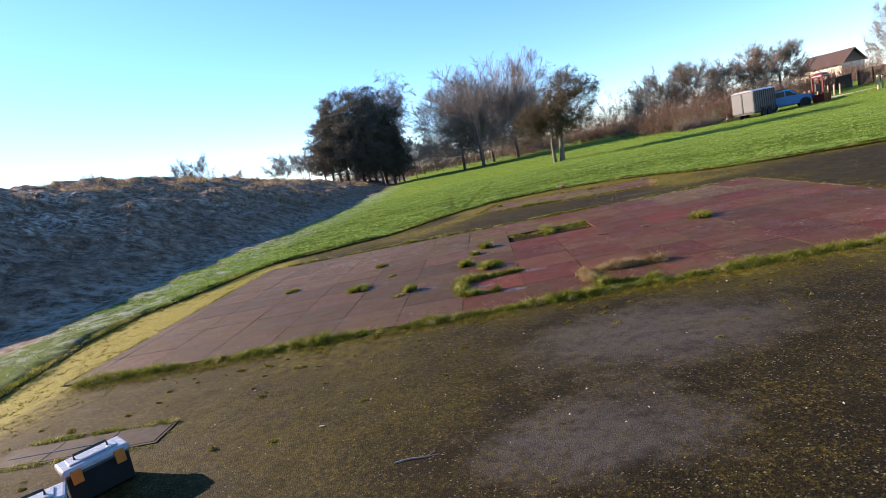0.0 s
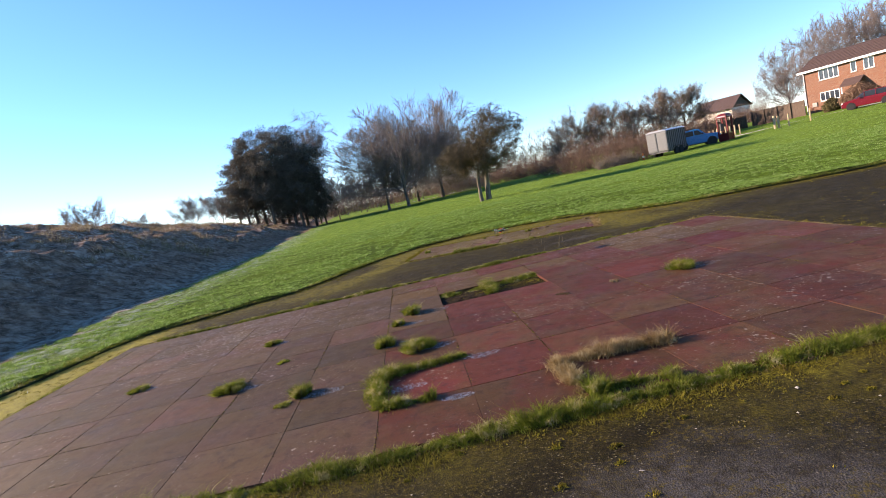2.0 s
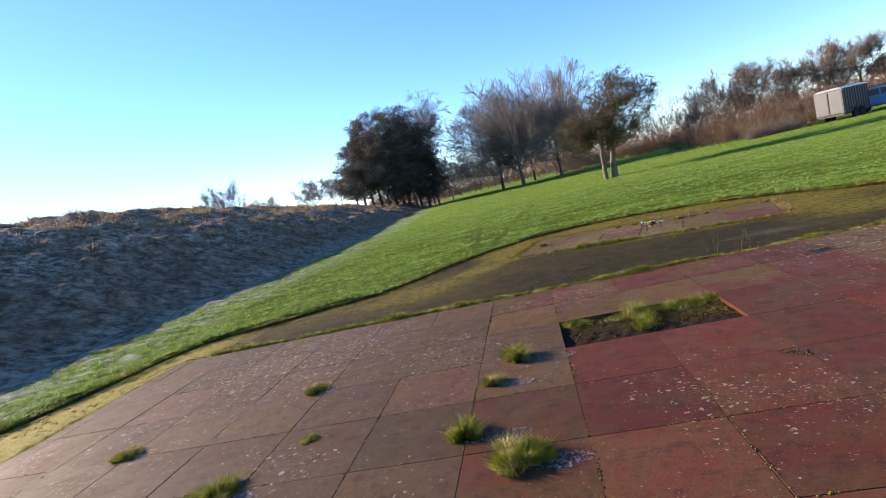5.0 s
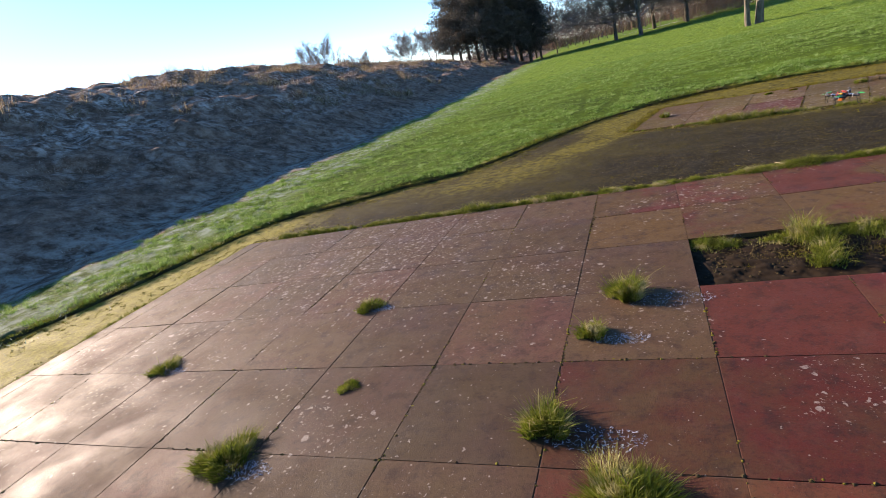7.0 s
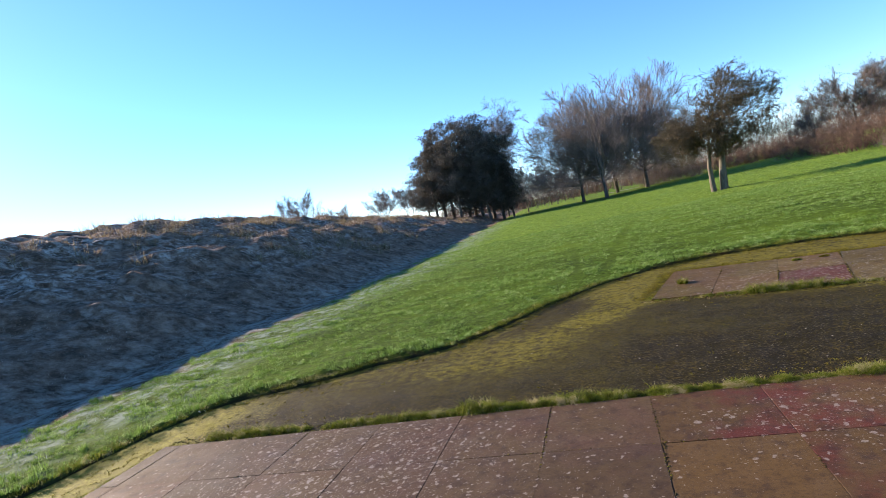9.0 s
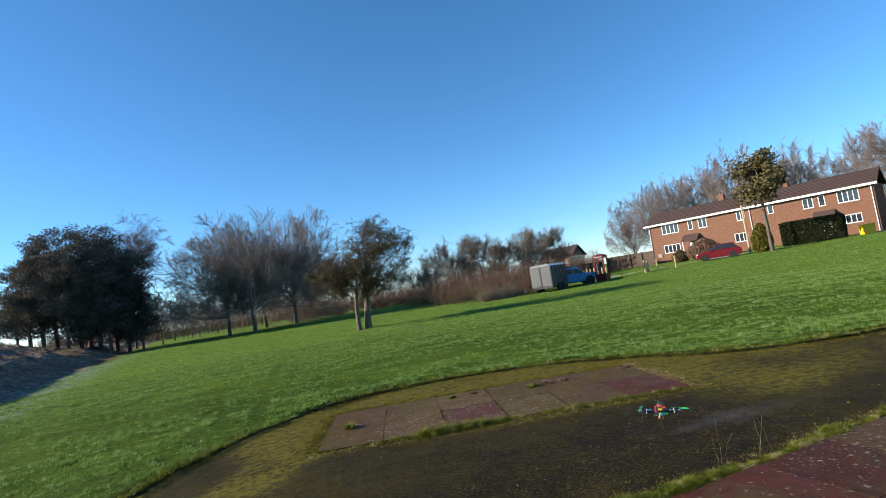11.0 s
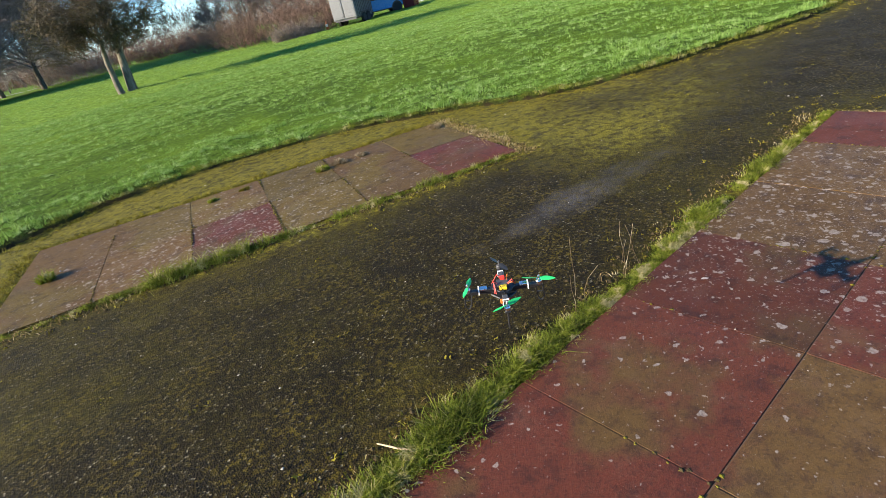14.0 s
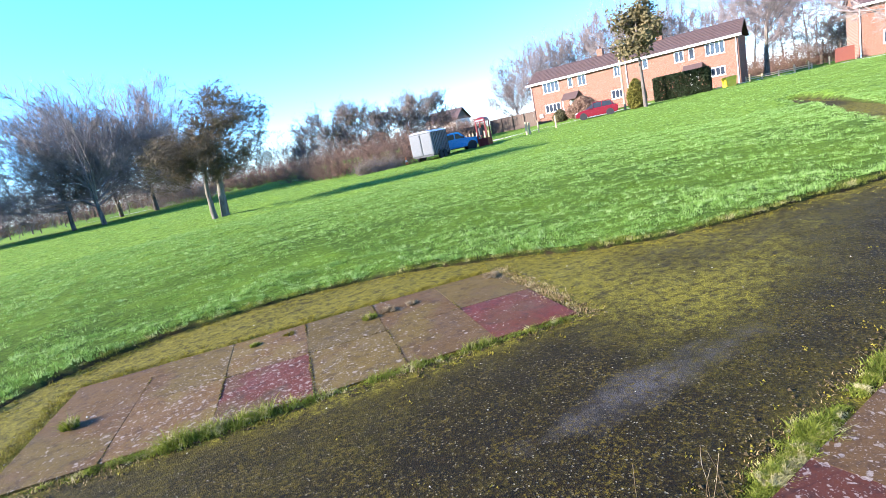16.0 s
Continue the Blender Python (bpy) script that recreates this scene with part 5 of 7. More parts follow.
def car(name, m, label, paint, body, glass, wheels, width, group=""):
    """A car facing +x from its side outlines."""
    ob = thing(name, m, label, "car", group)
    w = width / 2
    part("body", extruded(body, -w, w, 0.05), paint, ob, smooth=False)
    cab = part("cabin", extruded(glass, -w + 0.12, w - 0.12, 0.06), M_GLASS, ob, "dark car windows")
    top = max(z for _, z in glass)
    xs = [x for x, z in glass if z > top - 0.09]
    part("roof", boxed(min(xs) - 0.02, -w + 0.13, top - 0.03, max(xs) + 0.02, w - 0.13, top + 0.03, bevel=0.02), paint, cab)
    for x in (min(x for x, _ in glass) + 0.15, (min(xs) + max(xs)) / 2, max(xs)):
        for s in (-1, 1):
            part("pillar", tube([(x + 0.02, s * (w - 0.10), 0.85), (min(max(x, min(xs)), max(xs)), s * (w - 0.13), top)], 0.035, 6), paint, cab)
    for x, r in wheels:
        for s in (-1, 1):
            part("wheel_arch", lathe([(r * 1.18, -0.03), (r * 1.18, 0.03)], 18, "y"), M_BLACK, ob, m=Matrix.Translation((x, s * (w - 0.022), r)))
            wheel(ob, x, s * (w - 0.08), r, 0.2)
    front, rear = max(x for x, _ in body), min(x for x, _ in body)
    for s in (-1, 1):
        part("headlight", boxed(front - 0.22, s * (w - 0.22) - 0.14, 0.60, front - 0.02, s * (w - 0.22) + 0.14, 0.76, bevel=0.03), M_WHITE, ob, "clear headlight")
        part("tail_light", boxed(rear - 0.01, s * (w - 0.15) - 0.08, 0.65, rear + 0.12, s * (w - 0.15) + 0.08, 0.95, bevel=0.02), M_RED, ob, "red tail light")
        part("mirror", boxed(0.55, s * (w + 0.07) - 0.08, 0.90, 0.68, s * (w + 0.07) + 0.08, 1.03, bevel=0.02), paint, ob)
    part("bumper", boxed(front - 0.1, -w + 0.08, 0.25, front + 0.03, w - 0.08, 0.45, bevel=0.03), M_DARKGREY, ob)
    part("number_plate", boxed(front + 0.031, -0.26, 0.42, front + 0.04, 0.26, 0.53), M_WHITE, ob)
    return ob


HATCH = [(-2.0, 0.30), (-2.05, 0.75), (-1.85, 0.98), (0.9, 0.95), (1.75, 0.82), (2.02, 0.60), (2.02, 0.28), (1.6, 0.22), (-1.7, 0.22)]
HATCH_GLASS = [(-1.82, 0.94), (-1.40, 1.40), (-0.2, 1.47), (0.25, 1.42), (1.05, 0.93)]


def off_road_car(m):
    """A square-backed car facing +x."""
    ob = thing("off_road_car", m, "bright blue off-road car hitched to the trailer", "car")
    w = 0.86
    part("body", extruded([(-2.05, 0.48), (-2.12, 1.0), (-2.02, 1.74), (-1.9, 1.80), (0.05, 1.82), (0.25, 1.78), (0.86, 1.18), (1.95, 1.08), (2.12, 0.95), (2.12, 0.48), (1.7, 0.40), (-1.8, 0.40)], -w, w, 0.05), M_CARBLUE, ob)
    for s in (-1, 1):
        y = s * (w + 0.004)
        for poly in ([(-1.88, 1.22), (-1.85, 1.62), (-1.15, 1.66), (-1.12, 1.22)], [(-1.02, 1.22), (-1.04, 1.66), (-0.28, 1.68), (-0.26, 1.22)], [(-0.16, 1.22), (-0.17, 1.68), (0.16, 1.67), (0.58, 1.22)]):
            part("side_window", extruded(poly, min(y, y - s * 0.02), max(y, y - s * 0.02)), M_GLASS, ob, "dark car window")
        part("headlight", boxed(2.02, s * 0.62 - 0.13, 0.72, 2.15, s * 0.62 + 0.13, 0.92, bevel=0.03), M_WHITE, ob, "clear headlight")
        part("tail_light", boxed(-2.15, s * 0.72 - 0.07, 0.75, -2.05, s * 0.72 + 0.07, 1.05, bevel=0.02), M_RED, ob, "red tail light")
        part("mirror", boxed(0.48, s * (w + 0.10) - 0.09, 1.18, 0.62, s * (w + 0.10) + 0.09, 1.36, bevel=0.03), M_BLACK, ob)
        part("side_step", boxed(-0.75, s * w - 0.08, 0.34, 0.75, s * w + 0.08, 0.41, bevel=0.02), M_BLACK, ob)
        part("roof_rail", tube([(-1.7, s * 0.68, 1.80), (-1.6, s * 0.68, 1.88), (-0.1, s * 0.68, 1.88), (0.0, s * 0.68, 1.82)], 0.02, 6), M_BLACK, ob)
        for x in (-1.3, 1.32):
            part("wheel_arch", lathe([(0.46, -0.03), (0.46, 0.03), (0.02, 0.03)], 18, "y"), M_BLACK, ob, m=Matrix.Translation((x, s * (w - 0.012), 0.40)))
            wheel(ob, x, s * (w - 0.06), 0.38, 0.24)
    screen = part("windscreen", extruded([(0.33, 1.70), (0.35, 1.72), (0.82, 1.24), (0.80, 1.22)], -0.70, 0.70), M_GLASS, ob, "dark windscreen")
    screen.location = (0.02, 0, 0.02)
    part("grille", boxed(2.10, -0.45, 0.70, 2.14, 0.45, 0.92, bevel=0.01), M_BLACK, ob)
    part("bumper", boxed(2.02, -0.85, 0.42, 2.24, 0.85, 0.64, bevel=0.04), M_DARKGREY, ob)
    part("number_plate", boxed(2.241, -0.26, 0.47, 2.25, 0.26, 0.58), M_WHITE, ob)
    sp = part("spare_wheel", lathe([(0.18, -0.09), (0.34, -0.09), (0.36, 0.0), (0.34, 0.09), (0.05, 0.09)], 18, "x"), M_TYRE, ob, m=Matrix.Translation((-2.22, 0, 1.02)))
    part("cover", lathe([(0.26, -0.10), (0.02, -0.115)], 18, "x"), M_DARKGREY, sp)
    return ob


def livestock_trailer():
    x, y = from_late(32.3, 48.6)
    ob = thing("livestock_trailer", pose(x, y, height_at(x, y), 0, 0, 90 - 56) @ Matrix.Scale(1.18, 4), "grey ribbed aluminium livestock trailer on the grass", "trailer")
    L, w, z0, z1 = 2.9, 0.88, 0.42, 2.0
    part("body", boxed(-L / 2, -w, z0, L / 2, w, z1, bevel=0.03), M_TRAILER, ob)
    part("roof", extruded([(-w - 0.04, z1), (-w * 0.6, z1 + 0.13), (w * 0.6, z1 + 0.13), (w + 0.04, z1)], -L / 2 - 0.06, L / 2 + 0.06), M_GREYLID, ob, "pale curved roof").matrix_basis = Matrix.Rotation(radians(90), 4, "Z")
    for k in range(2):
        d = part("rear_door", boxed(-L / 2 - 0.05, -w + 0.04 + k * 0.87, z0 + 0.05, -L / 2 - 0.004, -w + 0.85 + k * 0.87, z1 - 0.08, bevel=0.01), M_TRAILER, ob)
        for j in range(7):
            part("louvre", boxed(-L / 2 - 0.075, -w + 0.10 + k * 0.87, z0 + 0.16 + j * 0.2, -L / 2 - 0.048, -w + 0.79 + k * 0.87, z0 + 0.27 + j * 0.2), M_TRAILER, d)
    for j in range(10):
        xx = -L / 2 + 0.15 + j * (L - 0.3) / 9
        part("rib", boxed(xx - 0.03, -w - 0.035, z0 + 0.03, xx + 0.03, -w - 0.003, z1 - 0.04), M_TRAILER_DARK, ob)
        part("rib", boxed(xx - 0.03, w + 0.003, z0 + 0.03, xx + 0.03, w + 0.035, z1 - 0.04), M_TRAILER_DARK, ob)
    for xx in (-0.36, 0.36):
        for s in (-1, 1):
            wheel(ob, xx, s * (w + 0.0), 0.31, 0.18)
    for s in (-1, 1):
        part("mudguard", boxed(-0.8, s * w - 0.12, 0.66, 0.8, s * w + 0.13, 0.70, bevel=0.01), M_BLACK, ob)
    part("drawbar", tube([(L / 2, 0, 0.45), (L / 2 + 1.0, 0, 0.45)], 0.05, 8), M_DARKGREY, ob)
    part("chassis", boxed(-L / 2, -w + 0.1, 0.32, L / 2, w - 0.1, 0.415), M_DARKGREY, ob)


def phone_box():
    ob = thing("phone_box", pose(31.55, 52.0, height_at(31.5, 52.0), 0, 0, 28), "red open-sided telephone box on the grass edge", "telephone box")
    a = 0.45
    part("plinth", boxed(-a - 0.02, -a - 0.02, 0, a + 0.02, a + 0.02, 0.12, bevel=0.01), M_PHONE, ob)
    for sx in (-1, 1):
        for sy in (-1, 1):
            part("corner_post", boxed(sx * a - 0.06, sy * a - 0.06, 0.12, sx * a + 0.06, sy * a + 0.06, 2.2, bevel=0.01), M_PHONE, ob)
    part("head", boxed(-a - 0.06, -a - 0.06, 2.2, a + 0.06, a + 0.06, 2.45, bevel=0.02), M_PHONE, ob)
    part("roof", lathe([(0.62, 2.45), (0.50, 2.54), (0.25, 2.6), (0.05, 2.62)], 4), M_PHONE, ob, m=Matrix.Rotation(radians(45), 4, "Z"))
    for k, (nx, ny) in enumerate(((0, -1), (1, 0), (0, 1), (-1, 0))):
        m = Matrix.Rotation(k * math.pi / 2, 4, "Z")
        part("lower_panel", boxed(-a + 0.06, -a - 0.03, 0.12, a - 0.06, -a + 0.03, 0.66), M_PHONE, ob, m=m)
        part("rail", boxed(-a + 0.06, -a - 0.04, 0.66, a - 0.06, -a + 0.04, 0.72), M_PHONE, ob, m=m)
        part("sign", boxed(-a + 0.05, -a - 0.075, 2.29, a - 0.05, -a - 0.062, 2.38), M_GREYLID, ob, "pale sign strip", m=m)
    part("telephone", boxed(-0.2, 0.25, 1.0, 0.2, 0.42, 1.7, bevel=0.02), M_DARKGREY, ob)


def fence_run(p, q, h, label, boards=True, step=1.8, mat=None):
    """A fence from p to q with posts, rails and boards."""
    p, q = Vector((*p, 0)), Vector((*q, 0))
    n = max(1, round((q - p).length / step))
    turn = math.degrees(math.atan2(q.y - p.y, q.x - p.x))
    ob = thing("fence", pose(p.x, p.y, height_at(p.x, p.y), 0, 0, turn), label, "fence")
    L = (q - p).length
    for k in range(n + 1):
        part("post", boxed(L * k / n - 0.05, -0.05, -0.3, L * k / n + 0.05, 0.05, h + 0.05), mat or M_WOOD, ob)
    for z in ((0.3, h - 0.25) if boards else (h * 0.5, h - 0.1)):
        part("rail", boxed(0, 0.05, z - 0.04, L, 0.09, z + 0.04), mat or M_WOOD, ob)
    if boards:
        nb = int(L / 0.3)
        for k in range(nb):
            part("board", boxed(L * k / nb + 0.008, 0.091, 0.05 + 0.02 * math.sin(k * 2.1), L * (k + 1) / nb - 0.008, 0.112, h + 0.03 * math.sin(k * 3.7)), mat or M_WOOD, ob)


def bollard(x, y, h, r, label="pale timber post beside the drive", lean=0.0):
    ob = tagged(part("timber_post", lathe([(r, -0.2), (r, h - 0.04), (r * 0.7, h)], 10), M_POST, m=pose(x, y, height_at(x, y), lean, lean * 0.7, 0)), label, "post", "timber posts")
    return ob


def strip(name, pts, width, mat, label):
    """A track that follows the field."""
    p = np.array(pts, float)
    s = np.r_[0, np.cumsum(np.hypot(*np.diff(p, axis=0).T))]
    k = np.linspace(0, s[-1], max(8, int(s[-1] / 0.8)))
    c = np.stack([np.interp(k, s, p[:, 0]), np.interp(k, s, p[:, 1])], 1)
    t = np.gradient(c, axis=0)
    t /= np.linalg.norm(t, axis=1)[:, None]
    nrm = np.stack([-t[:, 1], t[:, 0]], 1)
    rows = []
    for o in np.linspace(-0.5, 0.5, 5):
        q = c + nrm * (width * o + 0.15 * np.sin(k * 1.3 + o * 9))[:, None]
        rows.append(np.stack([q[:, 0], q[:, 1], field(q[:, 0], q[:, 1])[0] + 0.075 + 0.02 * (1 - 4 * o * o)], 1))
    v = np.stack(rows, 1).reshape(-1, 3)
    i = np.arange(len(k) - 1)[:, None] * 5 + np.arange(4)[None]
    f = np.stack([i, i + 1, i + 6, i + 5], -1).reshape(-1, 4)
    return tagged(new(name, mesh_np(name, v, f, mat, True)), label, "track", kind="structure")


terrace(), second_house(), bungalow(), livestock_trailer(), phone_box()
cx, cy = from_late(49.1, 58.5)
car("hatchback", stand(cx, cy, 90 + 41), "small dark red hatchback parked by the drive", M_CARRED, HATCH, HATCH_GLASS, ((-1.25, 0.31), (1.3, 0.31)), 1.72)
cx, cy = from_late(34.9, 51.8)
off_road_car(stand(cx, cy, -22))
cx, cy = from_late(74.9, 74)
car("parked_car", stand(cx, cy, 150), "blue car parked before the brick house", M_CARBLUE, HATCH, HATCH_GLASS, ((-1.25, 0.31), (1.3, 0.31)), 1.72)
cx, cy = from_late(77.6, 72)
car("parked_car", stand(cx, cy, 150), "silver car parked before the brick house", M_GREYLID, HATCH, HATCH_GLASS, ((-1.25, 0.31), (1.3, 0.31)), 1.72)
fence_run(from_late(38.6, 76), from_late(43.2, 72), 1.9, "dark close-boarded timber fence")
fence_run(from_late(33.0, 82), from_late(38.0, 78), 1.7, "dark close-boarded timber fence")
for az, d, h, r in ((42.15, 53, 1.25, 0.11), (42.45, 53.3, 1.15, 0.10), (43.35, 53, 1.15, 0.06), (45.1, 53.5, 1.2, 0.07), (36.35, 60, 1.2, 0.08), (36.7, 60, 1.15, 0.08), (37.1, 60.5, 1.2, 0.08), (36.0, 60, 1.1, 0.07), (37.5, 60.5, 1.15, 0.08), (37.9, 61, 1.15, 0.08), (35.6, 60, 1.1, 0.07), (38.3, 61.5, 1.1, 0.07)):
    bollard(*from_late(az, d), h, r)
for az, d in ((62.3, 66), (65.6, 70), (66.6, 70), (68.0, 70)):
    bollard(*from_late(az, d), 0.8, 0.07, "low timber post at the edge of the grass")
fence_run(from_late(62.0, 66), from_late(66.8, 69), 0.55, "low timber knee rail at the edge of the grass", False, 1.6, M_POST)
strip("road", [from_late(37.5, 58), from_late(41.5, 58.5), from_late(46, 60), from_late(52, 63), from_late(58, 66), from_late(63, 68), from_late(70, 66), from_late(80, 64)], 2.6, M_PATH, "pale drive in front of the houses")
strip("footpath", [polar(-1, 108), polar(3, 104), polar(6, 112), polar(10, 122)], 2.5, M_PATH, "pale path under the far trees")
cone = thing("traffic_cone", stand(*from_late(29.55, 49.0)), "orange and white traffic cone beside the trailer", "traffic cone")
part("base", boxed(-0.18, -0.18, 0, 0.18, 0.18, 0.04, bevel=0.01), M_BLACK, cone)
part("cone", lathe([(0.14, 0.04), (0.09, 0.35), (0.03, 0.7)], 14), M_ORANGE, cone)
part("band", lathe([(0.111, 0.25), (0.081, 0.45)], 14), M_WHITE, cone, "white reflective band")
bin_ = thing("grit_bin", stand(*from_late(60.7, 63.5), -20), "bright yellow grit bin by the house corner", "grit bin")
part("tub", extruded([(-0.5, 0), (-0.58, 0.7), (0.58, 0.7), (0.5, 0)], -0.35, 0.35, 0.04), M_YELLOW, bin_)
part("lid", extruded([(-0.62, 0.70), (-0.55, 0.95), (0.55, 1.02), (0.62, 0.70)], -0.38, 0.38, 0.04), M_YELLOW, bin_)
pole = thing("telegraph_pole", stand(*from_late(51.75, 60.5)), "slim weathered wooden telegraph pole", "pole")
part("shaft", lathe([(0.12, -0.2), (0.09, 5.6), (0.05, 5.65)], 10), M_POST, pole)
part("cap", lathe([(0.11, 5.6), (0.02, 5.72)], 10), M_DARKGREY, pole)
canopy = thing("market_canopy", stand(*from_late(75.8, 80), 20), "red canopy over a doorway", "canopy")
part("cover", extruded([(-1.6, 2.3), (-1.6, 2.6), (0, 3.0), (1.6, 2.6), (1.6, 2.3)], -1.2, 1.2), M_RED, canopy)
for sx in (-1.5, 1.5):
    for sy in (-1.1, 1.1):
        part("leg", tube([(sx, sy, 0), (sx, sy, 2.35)], 0.04, 6), M_SILVER, canopy)
panel = tagged(part("hoarding", boxed(-0.9, -0.04, 0, 0.9, 0.04, 1.5, bevel=0.01), M_SKIP, m=stand(*from_late(69.1, 76), -60)), "orange-red board beside the brick house", "panel")


# ---------------------------------------------------------------- trees and bushes round the houses
def conifer_bush(name, x, y, h, w, mat, label, seed, n=2600, box_like=False):
    """A dense bush with a stem inside; leaf sprays over its whole surface."""
    rng = np.random.RandomState(seed)
    t = rng.uniform(0, 1, n)
    a = rng.uniform(0, 6.283, n)
    if box_like:
        pts = rng.uniform(-1, 1, (n, 3)) * [w[0] / 2, w[1] / 2, h / 2] + [0, 0, h / 2]
        side = rng.randint(0, 3, n)
        for k in range(3):
            lim = (w[0] / 2, w[1] / 2, h / 2)[k]
            c = (0, 0, h / 2)[k]
            pts[side == k, k] = c + np.sign(pts[side == k, k] - c) * lim
    else:
        r = w / 2 * np.sin(np.pi * np.clip(t * 0.9 + 0.1, 0, 1)) ** 0.7 * (1 - 0.35 * t) * rng.uniform(0.75, 1.05, n)
        pts = np.stack([r * np.cos(a), r * np.sin(a), t * h], 1)
    ob = thing(name, stand(x, y), label, "bush")
    ww = w if not box_like else w[0]
    stems = [(0, 0, 0, 0.08, *(rng.normal(0, 0.12 * ww, 2)), h * rng.uniform(0.6, 0.9), 0.02) for _ in range(12)]
    part("stem", sticks("stem", stems, M_BARK, 5), None, ob)
    part("foliage", leaf_mesh("foliage", pts, 0.10, 0.11, 5, mat, seed), None, ob)
    return ob


conifer_bush("golden_conifer", *from_late(52.9, 58.5), 2.7, 1.9, M_GOLD, "rounded golden-green conifer beside the pole", 81)
hx, hy = from_late(56.9, 64.0)
hd = conifer_bush("clipped_hedge", hx, hy, 2.3, (5.0, 1.6), M_HEDGE, "tall dark clipped hedge in front of the terrace", 82, 5200, True)
hd.rotation_euler = (0, 0, radians(-67))
conifer_bush("garden_bush", *from_late(47.9, 66.0), 2.2, 4.2, M_BRAMBLE, "rounded brown garden bush behind the red car", 83)
conifer_bush("garden_bush", *from_late(45.6, 67.5), 1.3, 1.8, M_IVY, "low green garden bush by the door", 84)
OPEN_PINE = dict(PINE, kids=(15, 6), bare=(0.42, 0.25), angle=((50, 80), (30, 60)), ratio=(0.26, 0.5))
tree("garden_pine", *from_late(53.6, 57.0), 9.6, 0.17, "tall thin pine with an open dark crown", 85, OPEN_PINE, M_BARK, M_TWIG, M_IVY, (0.36, 0.20, 11, 0.30), wide=1.15)
o_a = tree("oak_tree", *from_late(63.7, 80), 13.5, 0.30, "tall leafless tree with a forked trunk", 86, dict(BARE, kids=(17, 10, 7)), M_BARK_PALE, M_TWIG, stems=((0, 0, 0.04, 1.0),), group="bare trees by the houses")
again(o_a, *from_late(72.3, 47.5), 100, 0.8)
again(o_a, *from_late(73.8, 62), 190, 0.55)
again(t_a, *from_late(41.4, 86), 40, 0.70, 0.42)
again(t_b, *from_late(44.0, 98), 140, 0.95, 0.55)
w_a = tree("wood_tree", *from_late(50.0, 104), 17.0, 0.20, "tall leafless tree behind the terrace", 88, dict(BARE, kids=(13, 7, 5), steps=(5, 4, 3, 2), least=0.022, stem=0.6, ratio=(0.8, 0.4, 0.45), spray=(13, 0.9, 0.030)), M_BARK, M_TWIG, group="wood behind the houses", wide=0.8)
for k in range(38):
    rr = random.Random(300 + k)
    az = 43.5 + k * 0.93 + rr.uniform(-0.4, 0.4)
    again(w_a, *from_late(az, rr.uniform(96, 122)), rr.uniform(0, 360), rr.uniform(0.78, 1.05), rr.uniform(0.8, 1.05))
for k in range(12):
    rr = random.Random(400 + k)
    again(s_a, *from_late(60 + k * 1.5, rr.uniform(92, 104)), rr.uniform(0, 360), 0.9, 1.4)
again(i_a, *from_late(69.0, 88), 30, 0.7, 0.9)
again(i_b, *from_late(67.6, 92), 130, 0.8, 0.9)


# ---------------------------------------------------------------- weeds round and between the tiles
X0, X1, Y0, Y1 = RED["x0"], RED["x1"], RED["y0"], RED["y1"]
verge("edge_grass", [(X0 - 0.1, Y0 + 0.3), (X0 + 0.3, Y0 - 0.02), (-3.0, Y0 - 0.05), (0.5, Y0 - 0.05), (3.0, Y0 - 0.02), (X1, Y0 - 0.02)], 0.17, 0.135, 30000, M_TUFT, "rough green grass growing along the tile edge", 91)
verge("edge_grass", [(X0 + 0.2, Y0 - 0.04), (-3.0, Y0 - 0.08), (0.5, Y0 - 0.08), (X1, Y0 - 0.04)], 0.12, 0.085, 22000, M_TUFT, "dense short turf along the tile edge", 191)
verge("edge_moss", [(X0 + 0.2, Y0 - 0.2), (-3.0, Y0 - 0.24), (0.5, Y0 - 0.22), (X1, Y0 - 0.18)], 0.30, 0.034, 34000, M_MOSS, "yellow-green moss creeping from the turf onto the tarmac", 192, 1)
verge("edge_grass", [(X0 - 0.03, Y0), (X0 - 0.04, Y1)], 0.07, 0.07, 3200, M_TUFT, "short grass along the tile edge", 92)
verge("edge_grass", [(X0 + 0.5, Y1 + 0.16), (-3.5, Y1 + 0.12), (-0.5, Y1 + 0.10)], 0.13, 0.10, 12000, M_TUFT, "short grass along the tile edge", 93)
verge("edge_grass", [(-0.5, Y1 + 0.08), (0.9, Y1 + 0.05), (2.2, Y1 + 0.08), (3.2, Y1 + 0.05), (4.1, Y1 + 0.08)], 0.135, 0.070, 34000, M_TUFT, "rough green grass growing along the tile edge", 94)
verge("edge_grass", [(-0.3, Y1 + 0.06), (0.9, Y1 + 0.02), (2.2, Y1 + 0.04), (3.2, Y1 + 0.02), (4.0, Y1 + 0.06)], 0.11, 0.042, 30000, M_TUFT, "dense short turf along the tile edge", 194)
verge("edge_grass", [(4.1, Y1 + 0.08), (5.3, Y1 + 0.06), (X1, Y1 + 0.06)], 0.11, 0.075, 7000, M_TUFT, "short grass along the tile edge", 95)
verge("edge_grass", [(X1 + 0.04, Y1), (X1 + 0.05, Y0)], 0.06, 0.05, 1800, M_STRAW, "thin dry grass along the tile edge", 96)
c_, s_ = math.cos(SMALL["turn"]), math.sin(SMALL["turn"])


def small(u, v):
    return SMALL["c"][0] + u * c_ - v * s_, SMALL["c"][1] + u * s_ + v * c_


